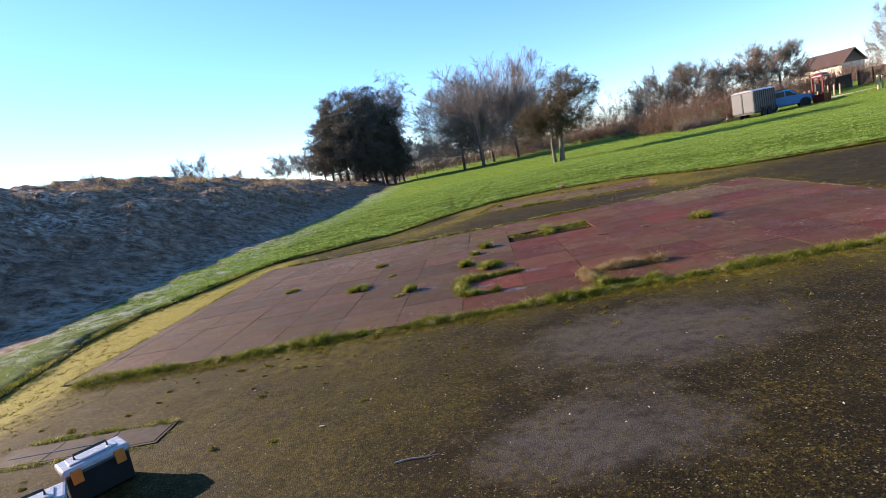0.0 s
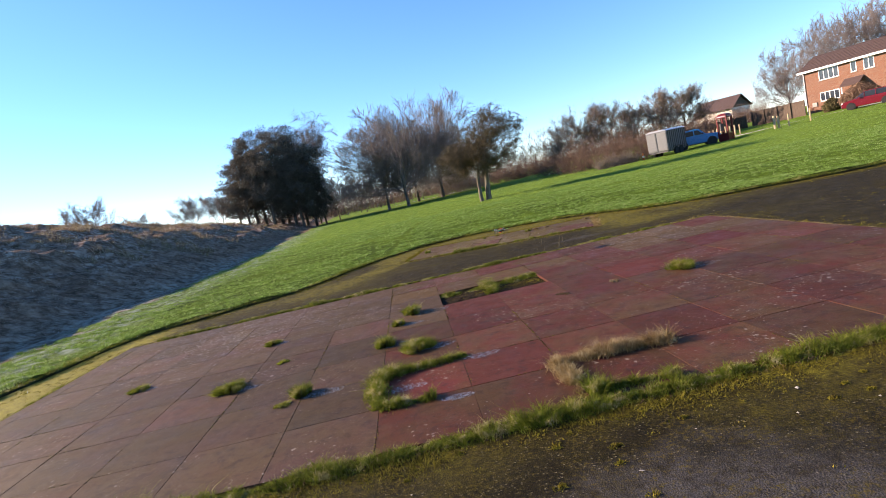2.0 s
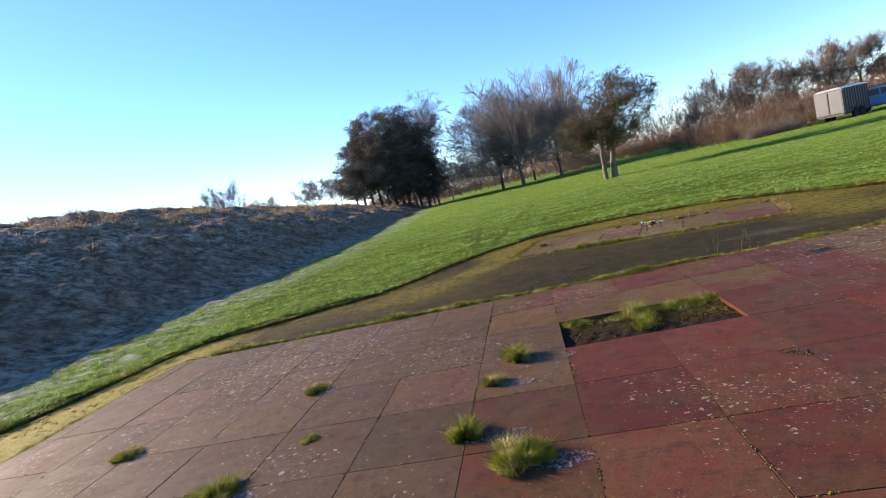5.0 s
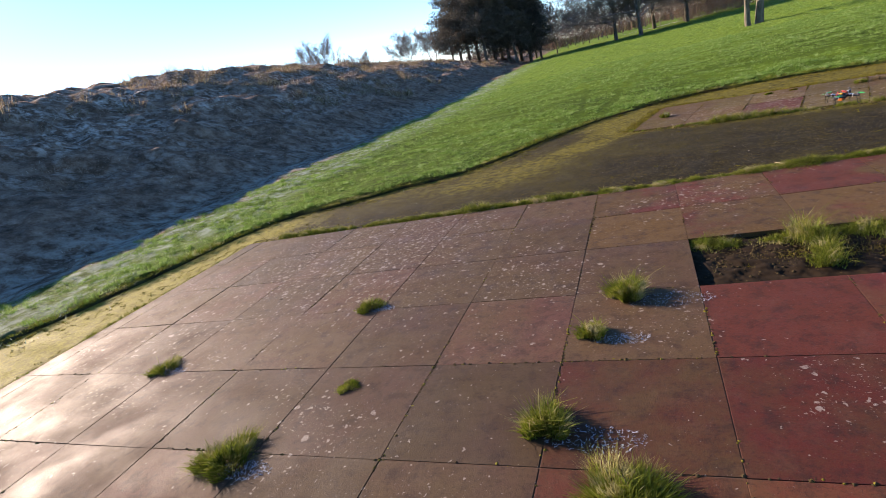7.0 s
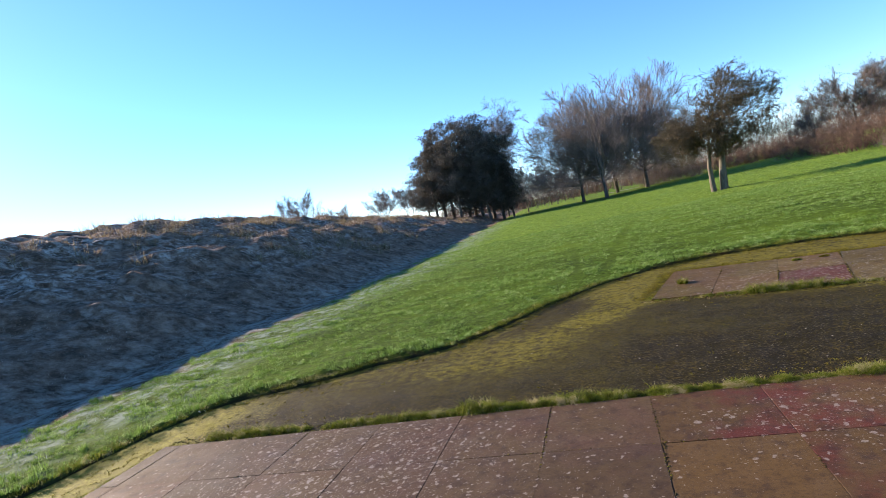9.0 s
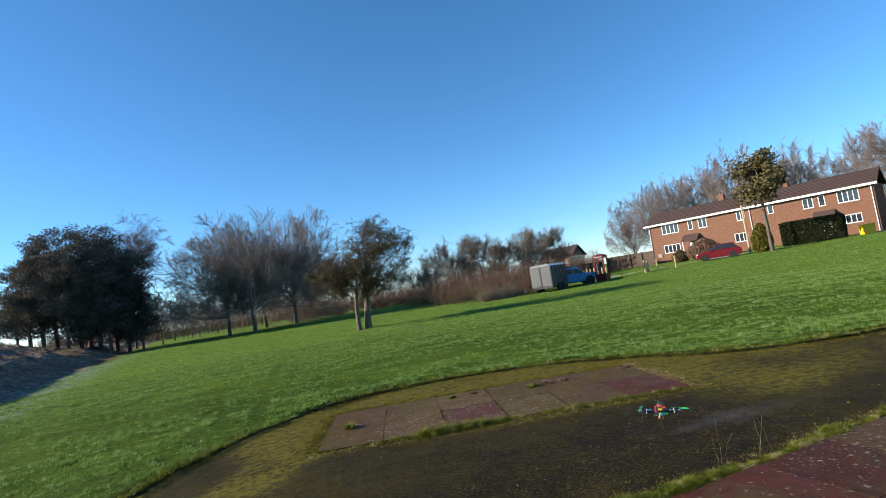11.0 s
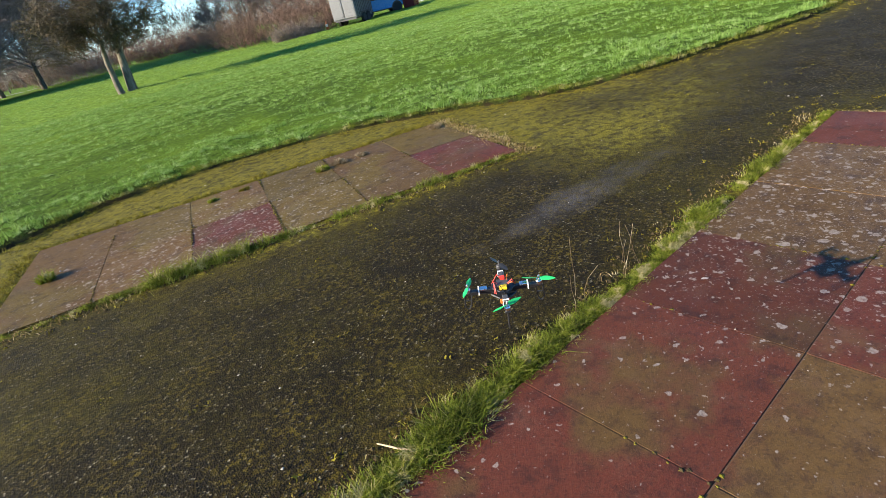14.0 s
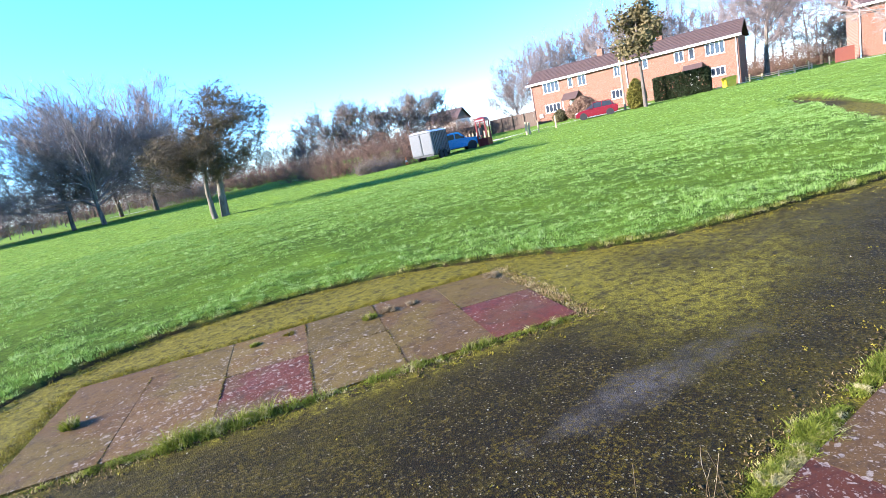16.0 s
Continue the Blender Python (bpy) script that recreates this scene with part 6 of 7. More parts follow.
verge("edge_grass", [small(-0.05, 0.1), small(0.1, -0.06), small(1.4, -0.08), small(2.2, -0.05)], 0.12, 0.12, 4200, M_TUFT, "green weeds along the small tile sheet", 97)
verge("edge_grass", [small(2.2, -0.05), small(3.8, -0.05), small(5.1, -0.05)], 0.10, 0.09, 2600, M_TUFT, "yellowish grass along the small tile sheet", 98)
verge("edge_grass", [small(5.15, -0.1), small(5.2, 1.1), small(5.15, 2.25)], 0.26, 0.06, 1700, M_STRAW, "dry straw along the small tile sheet", 99)
verge("edge_grass", [small(0.0, 2.28), small(2.5, 2.30), small(5.1, 2.28)], 0.16, 0.07, 3600, M_MOSS, "mossy turf along the small tile sheet", 100)
verge("edge_grass", [small(-0.15, 0.0), small(-0.1, 2.2)], 0.18, 0.05, 1600, M_MOSS, "mossy turf along the small tile sheet", 101)
TIN = 0.022
TUFTS = [("grass_tuft", -0.58, 9.36, 0.24, 0.17, 620, M_TUFT), ("grass_tuft", -0.41, 10.28, 0.17, 0.12, 380, M_TUFT), ("grass_tuft", -0.19, 10.82, 0.24, 0.19, 620, M_TUFT),
         ("grass_tuft", -1.47, 8.22, 0.20, 0.16, 460, M_TUFT), ("grass_tuft", -2.45, 10.95, 0.24, 0.09, 480, M_TUFT), ("grass_tuft", -2.01, 9.73, 0.15, 0.045, 240, M_TUFT),
         ("grass_tuft", -4.08, 10.02, 0.26, 0.09, 420, M_TUFT), ("grass_tuft", -2.48, 9.00, 0.34, 0.13, 900, M_TUFT), ("grass_tuft", -1.62, 8.02, 0.16, 0.05, 220, M_TUFT),
         ("grass_tuft", 3.69, 9.80, 0.34, 0.17, 620, M_TUFT), ("grass_tuft", 2.74, 9.90, 0.12, 0.05, 130, M_DRY), ("grass_tuft", -0.18, 8.91, 0.38, 0.16, 1000, M_TUFT)]
for k, (nm, x, y, r, h, n, mat) in enumerate(TUFTS):
    tuft(nm, x, y, r, h, n, mat, "dry brown tuft in a tile joint" if mat == M_DRY else "low moss cushion in a tile joint" if mat == M_MOSS else "green grass tuft growing from a tile joint", 110 + k, TIN)


def frost_patch(x, y, r, seed):
    """Rime that lasts in the shade of a tuft."""
    rng = np.random.RandomState(seed)
    n = 320
    q, a = r * np.sqrt(rng.uniform(0, 1, n)), rng.uniform(0, 6.283, n)
    bx = x + 0.951 * r * 1.6 + q * np.cos(a) * 1.5
    by = y - 0.309 * r * 1.6 + q * np.sin(a) * 0.6
    base = np.stack([bx, by, np.full(n, TIN)], 1)
    me = blade_mesh("rime", base, rng.uniform(0.002, 0.007, n), rng.uniform(0.006, 0.013, n), rng.normal(0, 0.012, (n, 2)), M_RIME, seed)
    tagged(new("rime", me), "white rime on the tiles beside a grass tuft", "frost", kind="stuff")


for k, (nm, x, y, r, h, n, mat) in enumerate(TUFTS):
    if h > 0.075:
        frost_patch(x, y, h * 1.0, 170 + k)
frost_patch(0.30, 8.2, 0.14, 190), frost_patch(-0.50, 7.75, 0.13, 191), frost_patch(0.0, 7.22, 0.10, 192)
verge("joint_grass", [(-0.04, 7.28), (-0.56, 7.30), (-0.62, 7.7), (-0.60, 8.12), (-0.2, 8.17), (0.20, 8.20), (0.36, 8.26)], 0.12, 0.14, 6500, M_TUFT, "grass growing in the joints round one tile", 131, 2, TIN)
verge("joint_grass", [(1.13, 6.65), (1.12, 7.1), (1.12, 7.42), (1.45, 7.34), (1.8, 7.34), (2.23, 7.28)], 0.12, 0.15, 5600, M_STRAW, "dry brown grass growing in the joints round one tile", 132, 2, TIN)
verge("joint_grass", [(1.15, 6.60), (1.6, 6.60), (1.9, 6.56)], 0.12, 0.18, 2600, M_TUFT, "grass growing in the joints round one tile", 133, 2, TIN)
verge("pit_grass", [(0.30, 11.80), (0.7, 11.70), (1.2, 11.72), (2.05, 11.78)], 0.22, 0.10, 6500, M_TUFT, "rough grass over half of the bare bed", 134, 2, -0.02)
verge("pit_grass", [(1.12, 11.1), (1.22, 11.5), (1.1, 11.85)], 0.14, 0.20, 1500, M_TUFT, "green grass clump in the bare bed", 135, 2, -0.02)
verge("pit_grass", [(0.4, 11.3), (1.0, 11.4), (1.6, 11.35), (2.0, 11.4)], 0.30, 0.04, 2200, M_MOSS, "low moss on the bare bed", 136, 1, -0.02)
for u, v, r, h, mat in ((0.33, 0.98, 0.14, 0.14, M_TUFT), (3.55, 1.75, 0.16, 0.08, M_DRY), (3.3, 1.68, 0.16, 0.09, M_TUFT), (3.85, 1.78, 0.14, 0.06, M_DRY), (1.95, 1.9, 0.12, 0.05, M_TUFT), (2.35, 1.95, 0.12, 0.04, M_MOSS), (5.0, 1.95, 0.18, 0.09, M_DRY)):
    tuft("grass_tuft", *small(u, v), r, h, 220, mat, "dry tuft on the small tile sheet" if mat == M_DRY else "green tuft on the small tile sheet", int(140 + 10 * u), 0.018)
verge("cover_grass", [(-4.95, 4.68), (-4.2, 4.70), (-3.3, 4.66)], 0.08, 0.07, 1200, M_TUFT, "grass round the inspection cover", 150)
verge("cover_grass", [(-4.95, 4.20), (-4.1, 4.22), (-3.3, 4.22)], 0.08, 0.06, 1100, M_TUFT, "grass round the inspection cover", 151)
# the ragged rim of the lawn with clods of earth
rim = [tuple(p) for p in LOOP if p[1] > 2.0 and -8.5 < p[0] < 19.0 and not (p[0] > 14.0 and p[1] < 16.3)]
rim = [p for p in rim if p[1] > 15.0 or p[0] < 0]
verge("rim_grass", rim, 0.16, 0.11, 26000, M_TUFT, "ragged grass hanging over the lawn edge", 160, 2, 0.05)


def clods(line, n, wide, seed, label, z=0.008):
    rng = np.random.RandomState(seed)
    p = np.array(line)
    i = rng.randint(0, len(p) - 1, n)
    q = p[i] + (p[i + 1] - p[i]) * rng.uniform(0, 1, (n, 1)) + rng.normal(0, wide, (n, 2))
    s = rng.uniform(0.005, 0.018, n)
    o = np.array([[1, 0, 0], [0.3, 0.9, 0], [-0.8, 0.5, 0], [-0.5, -0.8, 0], [0.5, -0.7, 0], [0.1, 0.1, 0.6], [0, 0, -0.3]], float)
    v = np.stack([q[:, 0], q[:, 1], np.full(n, z)], 1)[:, None] + o[None] * s[:, None, None] * rng.uniform(0.6, 1.3, (n, 7, 3))
    b = (7 * np.arange(n))[:, None]
    f = np.concatenate([b + t for k in range(5) for t in ([k, (k + 1) % 5, 5], [(k + 1) % 5, k, 6])], 0)
    tagged(new("clods", mesh_np("clods", v.reshape(-1, 3), f, M_PEAT)), label, "earth", kind="stuff")


clods(rim, 900, 0.07, 29, "dark clods of earth along the lawn edge")
for k, (line, n) in enumerate((([(X0 + 0.3, Y0 - 0.10), (X1, Y0 - 0.10)], 700), ([(X0, Y1 + 0.14), (X1, Y1 + 0.2)], 800), ([small(-0.1, -0.14), small(5.3, -0.12)], 420), ([small(5.22, -0.1), small(5.22, 2.3)], 160))):
    line = [tuple(np.array(line[0]) + (np.array(line[1]) - np.array(line[0])) * j / 12) for j in range(13)]
    clods(line, n, 0.06, 220 + k, "dark crumbs of earth along the tile edge")
    verge("dry_edge_grass", line, 0.14, 0.05, n * 2, M_STRAW, "dry straw among the grass of the tile edge", 230 + k)
clods([(0.4, 11.44), (1.2, 11.44), (1.95, 11.44)], 900, 0.17, 228, "dark crumbs of earth in the bare bed", -0.018)
# tall dead stalks by the edge
stalks = []
rs = random.Random(6)
for k in range(14):
    x, y = (rs.uniform(2.6, 3.4), Y1 + rs.uniform(0.05, 0.25)) if k < 8 else (rs.uniform(1.9, 2.4), 7.25 + rs.uniform(-0.05, 0.05))
    p = Vector((x, y, 0))
    d = Vector((rs.uniform(-0.3, 0.3), rs.uniform(-0.3, 0.3), 1)).normalized()
    h = rs.uniform(0.18, 0.38)
    for j in range(3):
        q = p + d * h / 3
        stalks.append((*p, 0.0018, *q, 0.0013))
        p, d = q, (d + Vector((rs.uniform(-0.25, 0.25), rs.uniform(-0.25, 0.25), 0))).normalized()
tagged(new("dead_stalks", sticks("dead_stalks", stalks, M_DRY, 3)), "thin dead grass stalks by the tile edge", "dry stalks", kind="stuff")


def moss_crumbs():
    """Low cushions of moss and bits of grit strewn over the tarmac."""
    rng = np.random.RandomState(17)
    n = 26000
    x, y = rng.uniform(-7.8, 14, n), rng.uniform(0.8, 20.6, n)
    S = signed_edge(x, y, LOOP)
    red = np.minimum(np.minimum(x - X0, X1 - x), np.minimum(y - Y0, Y1 - y))
    U, V = in_small(x, y)
    sm = np.minimum(np.minimum(U, SMALL["w"] - U), np.minimum(V, SMALL["d"] - V))
    edge = np.maximum(smoothstep(0.9, 0.0, S), np.maximum(smoothstep(-0.7, 0.0, red), smoothstep(-0.5, 0.0, sm)))
    west = smoothstep(-4.4, -6.2, x) * smoothstep(2, 6, y)
    ok = (S > 0.02) & (red < -0.02) & (sm < -0.02) & (rng.uniform(0, 1, n) < np.maximum(0.025, np.maximum(edge, west)))
    x, y, n = x[ok], y[ok], ok.sum()
    k = 7
    bx, by = np.repeat(x, k) + rng.normal(0, 0.022, n * k), np.repeat(y, k) + rng.normal(0, 0.022, n * k)
    h = rng.uniform(0.004, 0.018, n * k)
    me = blade_mesh("moss", np.stack([bx, by, np.zeros(n * k) + 0.001], 1), h, rng.uniform(0.008, 0.022, n * k), rng.normal(0, 0.008, (n * k, 2)), M_MOSS, 19)
    tagged(new("moss", me), "small yellow-green moss cushions on the tarmac", "moss", kind="stuff")


def grit():
    rng = np.random.RandomState(23)
    n = 900
    x, y = rng.uniform(-6.5, 13, n), rng.uniform(1.0, 20, n)
    S = signed_edge(x, y, LOOP)
    ok = S > 0.1
    x, y, n = x[ok], y[ok], ok.sum()
    s = rng.uniform(0.004, 0.011, n) * np.where(rng.uniform(0, 1, n) < 0.08, 1.5, 1.0)
    inred = (x > X0) & (x < X1) & (y > Y0) & (y < Y1)
    s = np.where(inred, s * 0.45, s)
    U, V = in_small(x, y)
    inred |= (U > 0) & (U < SMALL["w"]) & (V > 0) & (V < SMALL["d"])
    o = np.array([[1, 0, 0], [0.2, 0.9, 0], [-0.9, 0.4, 0], [-0.3, -1, 0], [0.1, 0.1, 0.7], [0, 0, -0.3]], float)
    v = np.stack([x, y, np.where(inred, 0.026, 0.004)], 1)[:, None] + o[None] * s[:, None, None] * rng.uniform(0.7, 1.3, (n, 6, 3))
    b = (6 * np.arange(n))[:, None]
    f = np.concatenate([b + t for t in ([0, 1, 4], [1, 2, 4], [2, 3, 4], [3, 0, 4], [1, 0, 5], [2, 1, 5], [3, 2, 5], [0, 3, 5])], 0)
    tagged(new("grit", mesh_np("grit", v.reshape(-1, 3), f, M_PEBBLE)), "scattered pale grit and small stones", "grit", kind="stuff")


def moss_cushions():
    """Thicker cushions of moss where the tarmac meets turf and tiles."""
    rng = np.random.RandomState(37)
    n = 60000
    x, y = rng.uniform(-8.0, 14, n), rng.uniform(1.0, 21.2, n)
    S = signed_edge(x, y, LOOP)
    red = np.minimum(np.minimum(x - X0, X1 - x), np.minimum(y - Y0, Y1 - y))
    U, V = in_small(x, y)
    sm = np.minimum(np.minimum(U, SMALL["w"] - U), np.minimum(V, SMALL["d"] - V))
    edge = np.maximum(smoothstep(0.45, 0.0, S), np.maximum(0.7 * smoothstep(-0.28, 0.0, red), smoothstep(-0.45, 0.0, sm)))
    lump = wave(x, y, 4.0, 38, 4)
    ok = (S > 0.0) & (red < 0.0) & (sm < 0.0) & (rng.uniform(0, 1, n) < edge) & (lump > -0.1)
    x, y, lump, n = x[ok], y[ok], lump[ok], ok.sum()
    k = 9
    bx, by = np.repeat(x, k) + rng.normal(0, 0.020, n * k), np.repeat(y, k) + rng.normal(0, 0.020, n * k)
    h = rng.uniform(0.006, 0.026, n * k) * np.repeat(np.clip(0.6 + lump, 0.4, 1.6), k)
    me = blade_mesh("moss", np.stack([bx, by, np.zeros(n * k) + 0.001], 1), h, rng.uniform(0.006, 0.016, n * k), rng.normal(0, 0.012, (n * k, 2)), M_MOSS, 39)
    tagged(new("moss", me), "thick yellow-green moss along the paving edges", "moss", kind="stuff")


def moss_clods():
    """Single clods of moss that lie loose on the tarmac."""
    rng = np.random.RandomState(71)
    n, k = 90, 60
    x, y = rng.uniform(-5.5, 6.0, n), Y0 - 0.25 - np.abs(rng.normal(0, 1.0, n))
    r = np.repeat(rng.uniform(0.012, 0.04, n), k)
    a, q = rng.uniform(0, 6.283, n * k), np.sqrt(rng.uniform(0, 1, n * k))
    base = np.stack([np.repeat(x, k) + 1.4 * r * q * np.cos(a), np.repeat(y, k) + r * q * np.sin(a), np.full(n * k, 0.001)], 1)
    me = blade_mesh("moss_clods", base, r * rng.uniform(0.5, 1.1, n * k) * (1.1 - q), rng.uniform(0.006, 0.014, n * k), rng.normal(0, 0.008, (n * k, 2)), M_MOSS, 72)
    tagged(new("moss_clods", me), "loose clods of moss strewn on the tarmac", "moss", kind="stuff")


moss_crumbs(), moss_cushions(), moss_clods(), grit()


# ---------------------------------------------------------------- things that lie on the tarmac
def tool_case(x, y, turn, label, full=True):
    ob = thing("tool_case", pose(x, y, 0.005, 0, 0, turn), label, "tool box")
    L, W, H = 0.42, 0.24, 0.24
    part("tub", extruded([(-W / 2 + 0.025, 0), (-W / 2, H), (W / 2, H), (W / 2 - 0.025, 0)], -L / 2, L / 2, 0.012), M_BLACK, ob)
    lid = part("lid", boxed(-W / 2 - 0.012, -L / 2 - 0.012, H + 0.001, W / 2 + 0.012, L / 2 + 0.012, H + 0.055, bevel=0.016), M_GREYLID, ob, "shiny pale grey lid")
    part("tray", boxed(-W / 2 + 0.04, -L / 2 + 0.05, H + 0.056, W / 2 - 0.04, L / 2 - 0.05, H + 0.066, bevel=0.004), M_GREYLID, lid)
    part("handle", tube([(0, -L * 0.26, H + 0.055), (0, -L * 0.26, H + 0.10), (0, L * 0.26, H + 0.10), (0, L * 0.26, H + 0.055)], 0.011, 8), M_BLACK, lid, "folding black handle")
    for s in (-1, 1):
        for face in (-1, 1):
            part("latch", boxed(face * (W / 2 + 0.016) - 0.010, s * L * 0.34 - 0.035, H - 0.07, face * (W / 2 + 0.016) + 0.010, s * L * 0.34 + 0.035, H + 0.035, bevel=0.006), M_ORANGE, ob, "orange latch")
    return ob


tool_case(-3.30, 3.62, -38, "black plastic tool case with orange latches")
tool_case(-3.30, 3.02, -50, "black plastic tool case standing behind another")
cov = thing("inspection_cover", pose(-4.15, 4.44, -0.002, 0, 0, 2), "rusty steel inspection cover set in the tarmac", "drain cover")
part("frame", boxed(-0.86, -0.20, -0.03, 0.86, 0.20, 0.006, bevel=0.003), M_IRON, cov)
for k in range(3):
    part("plate", boxed(-0.83 + 0.555 * k, -0.17, 0.001, -0.285 + 0.555 * k, 0.17, 0.010, bevel=0.003), M_IRON, cov)
part("slot", boxed(-0.72, -0.02, 0.0105, 0.30, 0.0, 0.014), M_BLACK, cov)
aer = thing("fallen_twig", pose(-0.78, 3.34, 0.006, 0, 0, 3), "thin dark forked twig lying on the tarmac", "twig")
part("stem", tube([(-0.16, 0, 0.004), (-0.05, 0.012, 0.008), (0.06, 0.004, 0.006), (0.15, 0.012, 0.005)], [0.007, 0.006, 0.005, 0.003], 6), M_TWIG, aer)
part("fork", tube([(0.06, 0.004, 0.006), (0.12, 0.05, 0.012)], [0.004, 0.002], 6), M_TWIG, aer)
tw = thing("fallen_twig", pose(1.40, 13.80, 0.02, 0, 0, 118), "pale broken twig lying by the grass edge", "twig")
part("stem", tube([(-0.11, 0, 0.004), (0.0, 0.01, 0.02), (0.11, -0.006, 0.008)], [0.006, 0.005, 0.003], 6), M_POST, tw)


def leaf(x, y, z, turn, k, mat):
    bm = bmesh.new()
    pts = [(-0.02, 0, 0.002), (-0.008, 0.009, 0.004), (0.010, 0.008, 0.006), (0.022, 0, 0.003), (0.010, -0.008, 0.005), (-0.008, -0.009, 0.003)]
    top = [bm.verts.new(p) for p in pts]
    low = [bm.verts.new((p[0], p[1], p[2] - 0.002)) for p in pts]
    bm.faces.new(top), bm.faces.new(low[::-1])
    for i in range(6):
        bm.faces.new((top[i], low[i], low[(i + 1) % 6], top[(i + 1) % 6]))
    tagged(part("fallen_leaf", bm, mat, m=pose(x, y, z, 0, 0, turn) @ Matrix.Scale(k, 4)), "small curled dead leaf on the paving", "leaf", "fallen leaves")


rl = random.Random(9)
for k in range(26):
    x, y = rl.uniform(-5.0, 9.0), rl.uniform(2.5, 16.5)
    inred = X0 < x < X1 and Y0 < y < Y1
    leaf(x, y, 0.028 if inred else 0.008, rl.uniform(0, 360), rl.uniform(0.6, 1.2), M_PEBBLE if k % 3 else M_BARK)


# ---------------------------------------------------------------- the quadcopter
def quadcopter(m):
    ob = thing("quadcopter", m, "home-built black quadcopter with green propellers in flight", "drone")
    part("lower_plate", lathe([(0.060, -0.004), (0.064, 0.0), (0.060, 0.004)], 8), M_BLACK, ob, m=Matrix.Rotation(radians(22.5), 4, "Z"))
    part("upper_plate", lathe([(0.054, 0.030), (0.057, 0.033), (0.054, 0.036)], 8), M_BLACK, ob, m=Matrix.Rotation(radians(22.5), 4, "Z"))
    b = part("battery", boxed(-0.052, -0.022, -0.036, 0.052, 0.022, -0.006, bevel=0.004), M_ORANGE, ob, "orange wrapped battery")
    part("strap", boxed(-0.009, -0.025, -0.039, 0.009, 0.025, -0.0045, bevel=0.002), M_DARKGREY, b)
    part("flight_board", boxed(-0.026, -0.026, 0.038, 0.026, 0.026, 0.050, bevel=0.002), M_DARKGREY, ob)
    part("receiver", boxed(-0.050, -0.016, 0.040, -0.022, 0.018, 0.054, bevel=0.003), M_YELLOW, ob, "yellow taped receiver")
    part("connector", boxed(0.018, -0.014, 0.040, 0.040, 0.010, 0.062, bevel=0.003), M_RED, ob, "red power connector")
    rq = random.Random(3)
    for k in range(9):
        a = rq.uniform(0, 6.283)
        p = [(0.02 * math.cos(a), 0.02 * math.sin(a), 0.045), (0.045 * math.cos(a + 0.4), 0.045 * math.sin(a + 0.4), rq.uniform(0.055, 0.072)), (0.062 * math.cos(a + 0.9), 0.062 * math.sin(a + 0.9), 0.022)]
        part("wire", tube(p, 0.0022, 6), (M_RED, M_BLACK, M_ORANGE, M_RED)[k % 4], ob)
    part("aerial", tube([(0.0, 0.03, 0.03), (-0.02, 0.06, 0.0), (-0.03, 0.075, -0.05)], 0.001, 5), M_BLACK, ob)
    for k in range(4):
        t = Matrix.Rotation(radians(90 * k), 4, "Z")
        arm = part("arm", extruded([(0.035, 0.004), (0.050, 0.028), (0.150, 0.022), (0.182, 0.016), (0.182, 0.008), (0.150, 0.006)], -0.012, 0.012, 0.003), M_BLACK, ob, m=t)
        part("speed_controller", boxed(0.075, -0.013, 0.024, 0.118, 0.013, 0.034, bevel=0.003), M_SILVER if k % 2 else M_DARKGREY, arm)
        part("cable_tie", boxed(0.112, -0.0145, 0.002, 0.117, 0.0145, 0.037, bevel=0.001), M_WHITE, arm, "white cable tie")
        mo = part("motor", lathe([(0.013, 0.016), (0.0145, 0.020), (0.0145, 0.034), (0.012, 0.038), (0.004, 0.040), (0.003, 0.052), (0.0055, 0.053), (0.0045, 0.060), (0.001, 0.064)], 18), M_SILVER if k else M_DARKGREY, ob, m=t @ Matrix.Translation((0.166, 0, 0)))
        for s in (0, math.pi):
            bm = bmesh.new()
            rows = []
            for i in range(9):
                q = i / 8
                r = 0.006 + 0.070 * q
                c = (0.005 + 0.0065 * math.sin(math.pi * min(1, q * 1.05 + 0.08)) ** 0.8) * (1 if q < 0.95 else 0.6)
                tw_ = math.radians(32 - 22 * q)
                rows.append([bm.verts.new((r, e * c * math.cos(tw_), 0.046 + e * c * math.sin(tw_) + dz)) for e, dz in ((-1, 0), (0.1, 0.0016), (1, 0), (0.1, -0.001))])
            for a, b2 in zip(rows, rows[1:]):
                for i in range(4):
                    bm.faces.new((a[i], a[(i + 1) % 4], b2[(i + 1) % 4], b2[i]))
            bm.faces.new(rows[0][::-1]), bm.faces.new(rows[-1])
            bmesh.ops.recalc_face_normals(bm, faces=bm.faces)
            part("propeller_blade", bm, M_GREEN if k else M_BLACK, mo, "" if k == 0 else "bright green propeller blade", m=Matrix.Rotation(s + 0.5 + 0.8 * k, 4, "Z"))
        leg = part("leg", tube([(0.182, 0, 0.008), (0.187, 0, -0.062), (0.178, 0, -0.078), (0.170, 0, -0.078), (0.160, 0, -0.066), (0.148, 0, 0.006)], 0.0034, 6), M_BLACK, ob, "open black plastic landing leg", m=t)
        part("strut", tube([(0.153, 0, -0.028), (0.185, 0, -0.030)], 0.0026, 6), M_BLACK, leg)
    return ob


quadcopter(pose(1.87, 13.45, 0.71, 3, -4, 49) @ Matrix.Scale(0.82, 4))


# ---------------------------------------------------------------- the rubber tiles, piece by piece
def tile_mesh(w, d, t=0.045):
    return boxed(0, 0, -t, w, d, 0, bevel=0.0025)


tiles = tagged(new("tile_floor"), "large sheet of worn red rubber safety tiles", "tiled floor", kind="structure")
rng_t = random.Random(4)
shared = {}


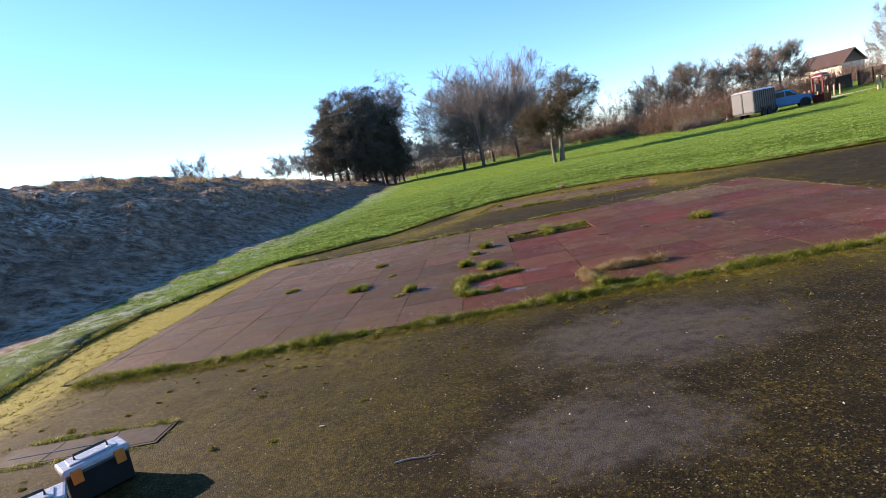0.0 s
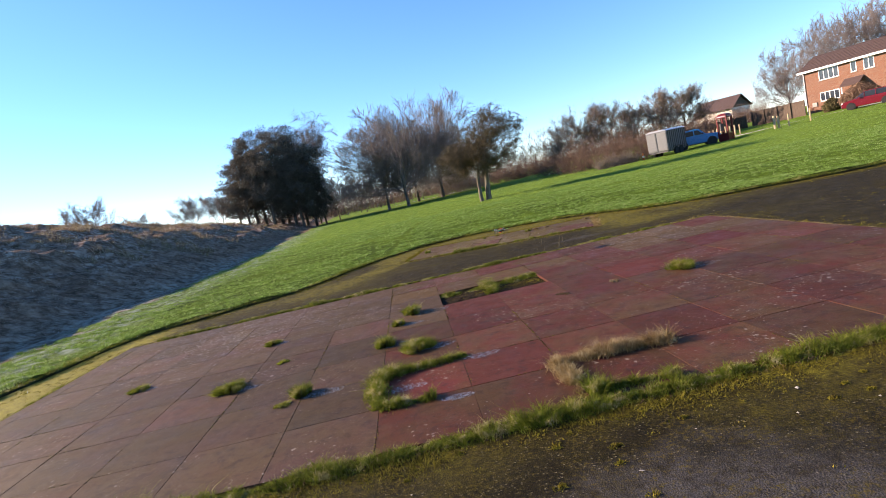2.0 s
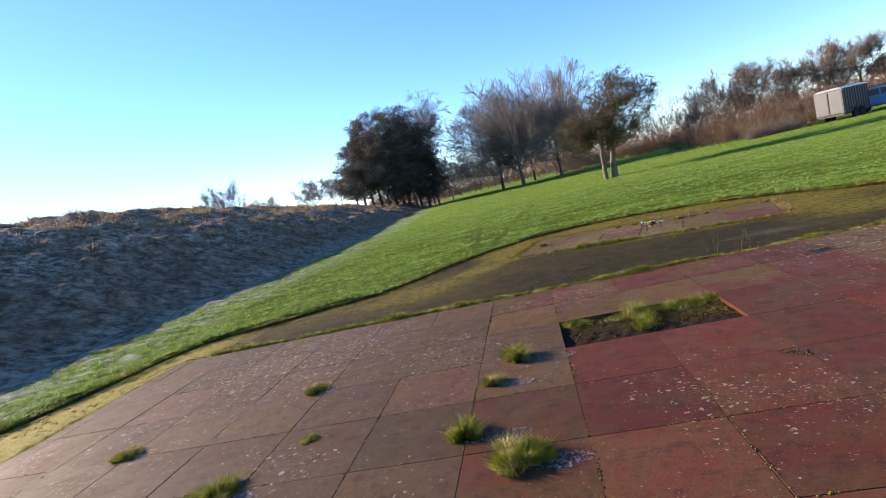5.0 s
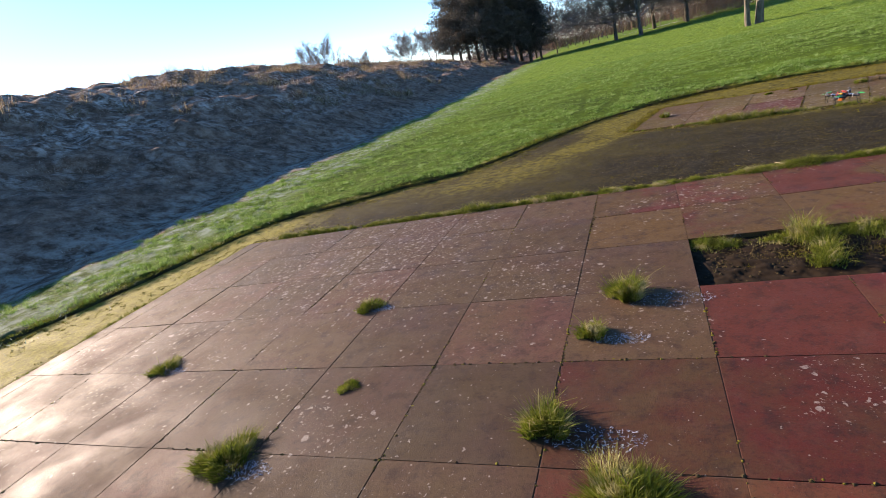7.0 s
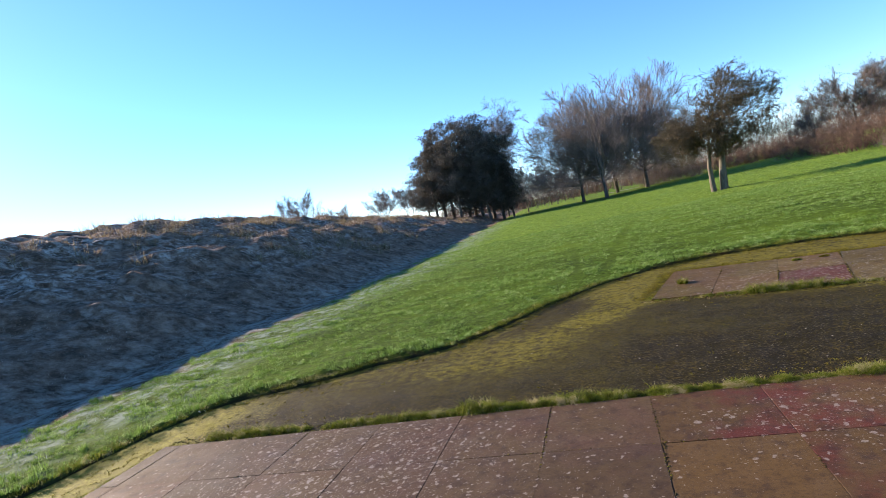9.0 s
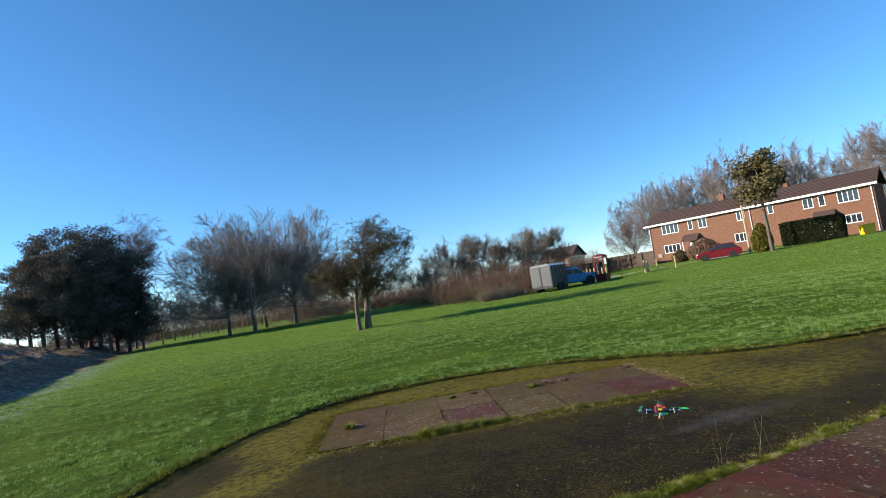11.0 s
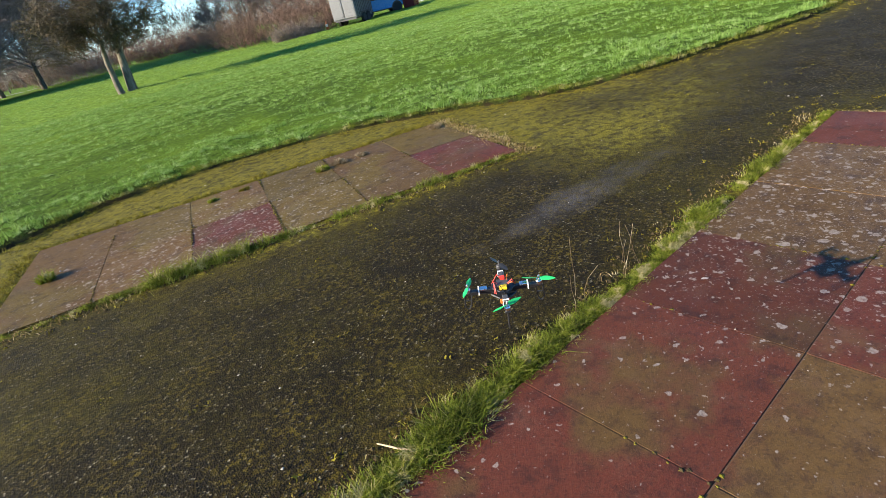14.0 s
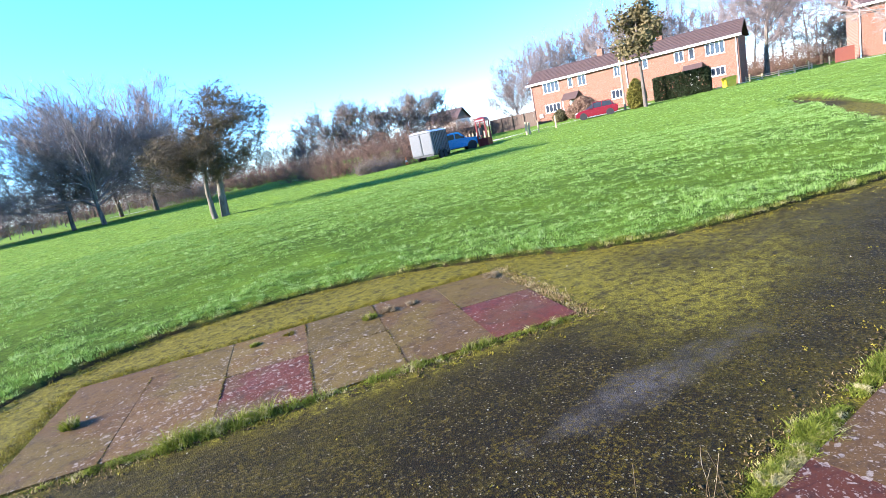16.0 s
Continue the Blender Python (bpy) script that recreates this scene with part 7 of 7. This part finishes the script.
def lay(parent, col_x, row_y, skip, place, z, choose):
    for j in range(len(row_y) - 1):
        for i in range(len(col_x) - 1):
            if (i, j) in skip:
                continue
            w, d = col_x[i + 1] - col_x[i] - 0.004, row_y[j + 1] - row_y[j] - 0.004
            mat = choose(col_x[i] + w / 2, row_y[j] + d / 2)
            key = (round(w, 2), round(d, 2), mat.name)
            if key not in shared:
                bm = tile_mesh(w, d)
                me = bpy.data.meshes.new("tile")
                bm.to_mesh(me), bm.free()
                me.materials.append(mat)
                shared[key] = me
            ob = new("tile", shared[key])
            ob.parent = parent
            ob.matrix_basis = place @ pose(col_x[i] + rng_t.uniform(-0.002, 0.002), row_y[j] + rng_t.uniform(-0.002, 0.002), z + rng_t.uniform(-0.001, 0.001), rng_t.uniform(-0.05, 0.05), rng_t.uniform(-0.05, 0.05), rng_t.uniform(-0.15, 0.15))


def large_sheet(x, y):
    """Red rubber towards the east, browner and mossier towards the west and north."""
    k = rng_t.random()
    if x > 5.5 and y > 12.7:
        return M_TILE_BARE
    if y > 11.85 and x > -0.4:
        return M_TILE_WORN
    if x < (-0.56 if y < 10.0 else 0.3):
        return M_TILE_BROWN
    return M_TILE_BARE if k < 0.14 else M_TILE_RED


def small_sheet(x, y):
    return M_TILE_RED if y < 1.0 and x > 4.3 else M_TILE_WORN if y < 1.0 and 1.7 < x < 2.5 else M_TILE_MOSSY


cols = [RED["x0"]] + [0.30 + PITCH_X * k for k in range(-7, 8) if 0.30 + PITCH_X * k < RED["x1"] - 0.2] + [RED["x1"]]
rows_ = [RED["y0"], 7.33, 8.20, 9.07, 9.97, 10.90, 11.83, 12.73, RED["y1"]]
PIT = [(i, 5) for i in range(len(cols) - 1) if 0.2 < cols[i] + 0.1 < 1.9]
lay(tiles, cols, rows_, PIT, Matrix(), 0.022, large_sheet)
SMALL_X, SMALL_Y = [0, 0.85, 1.70, 2.55, 3.40, 4.26, SMALL["w"]], [0, 1.09, SMALL["d"]]
small_tiles = tagged(new("tile_floor"), "small mossy sheet of brown rubber tiles", "tiled floor", kind="structure")
lay(small_tiles, SMALL_X, SMALL_Y, [], pose(*SMALL["c"], 0, 0, 0, math.degrees(SMALL["turn"])), 0.018, small_sheet)
# crumbs of earth and moss that make the joints ragged
def joint_crumbs():
    rng = np.random.RandomState(303)
    lines = [((x, RED["y0"]), (x, RED["y1"])) for x in cols[1:-1]] + [((RED["x0"], y), (RED["x1"], y)) for y in rows_[1:-1]]
    at = pose(*SMALL["c"], 0, 0, 0, math.degrees(SMALL["turn"]))
    own = [((x, 0.0), (x, SMALL["d"])) for x in SMALL_X[1:-1]] + [((0.0, SMALL_Y[1]), (SMALL["w"], SMALL_Y[1]))]
    lines += [((at @ Vector((*a, 0)))[:2], (at @ Vector((*b, 0)))[:2]) for a, b in own]
    pts = []
    for a, b in lines:
        a, b = np.array(a), np.array(b)
        t = rng.uniform(0, 1, 520)
        q = a + (b - a) * t[:, None]
        pts.append(q[wave(q[:, 0], q[:, 1], 1.7, 304, 4) > rng.uniform(-0.2, 0.8, len(q))])
    q = np.concatenate(pts)
    q = q[~((q[:, 0] > 0.2) & (q[:, 0] < 2.1) & (q[:, 1] > 10.85) & (q[:, 1] < 11.88))] + 0
    n = len(q)
    q = q + rng.normal(0, 0.006, (n, 2))
    s = rng.uniform(0.004, 0.012, n)
    o = np.array([[1, 0, 0], [0.3, 0.9, 0], [-0.8, 0.5, 0], [-0.5, -0.8, 0], [0.5, -0.7, 0], [0.1, 0.1, 0.5], [0, 0, -0.5]], float)
    for k, (mat, label) in enumerate(((M_PEAT, "brown crumbs of earth in the tile joints"), (M_MOSS, "specks of moss in the tile joints"))):
        sel = rng.uniform(0, 1, n) < (0.62 if k == 0 else 0.3)
        m = sel.sum()
        v = np.stack([q[sel, 0], q[sel, 1], np.full(m, 0.023)], 1)[:, None] + o[None] * s[sel][:, None, None] * rng.uniform(0.6, 1.4, (m, 7, 3))
        b = (7 * np.arange(m))[:, None]
        f = np.concatenate([b + t for j in range(5) for t in ([j, (j + 1) % 5, 5], [(j + 1) % 5, j, 6])], 0)
        tagged(new("joint_crumbs", mesh_np("joint_crumbs", v.reshape(-1, 3), f, mat)), label, "earth", kind="stuff")


joint_crumbs()
clods([(1.90, 9.92), (1.96, 9.88), (2.02, 9.84)], 60, 0.03, 311, "dark crumbs of earth at a broken tile corner", 0.024)
# dark soil where two tiles are gone, and in the joints
gx, gy = np.meshgrid(np.linspace(0.29, 2.06, 140), np.linspace(10.89, 11.84, 76))
gz = -0.02 + 0.007 * wave(gx, gy, 7.0, 61) + 0.007 * wave(gx, gy, 24.0, 62)
gi = np.arange(gx.size).reshape(gx.shape)
gq = np.stack([gi[:-1, :-1], gi[:-1, 1:], gi[1:, 1:], gi[1:, :-1]], -1).reshape(-1, 4)
tagged(new("soil_bed", mesh_np("soil_bed", np.stack([gx, gy, gz], -1).reshape(-1, 3), gq, M_SOIL, True)), "dark damp soil where two tiles are missing", "soil", kind="structure")
bm = bmesh.new()
for y0, y1, x0, x1 in ((RED["y0"], 10.89, RED["x0"], RED["x1"]), (11.84, RED["y1"], RED["x0"], RED["x1"]), (10.89, 11.84, RED["x0"], 0.29), (10.89, 11.84, 2.06, RED["x1"])):
    box(bm, x0 + 0.02, y0 + (0.02 if y0 == RED["y0"] else 0), -0.05, x1 - 0.02, y1 - (0.02 if y1 == RED["y1"] else 0), 0.0182)
tagged(part("soil_bed", bm, M_JOINT_RED), "brown soil in the joints of the red tiles", "soil", kind="structure")
bm = boxed(0.02, 0.02, -0.05, SMALL["w"] - 0.02, SMALL["d"] - 0.02, 0.0142)
tagged(part("soil_bed", bm, M_JOINT, m=pose(*SMALL["c"], 0, 0, 0, math.degrees(SMALL["turn"]))), "pale mossy earth in the joints of the small sheet", "soil", kind="structure")
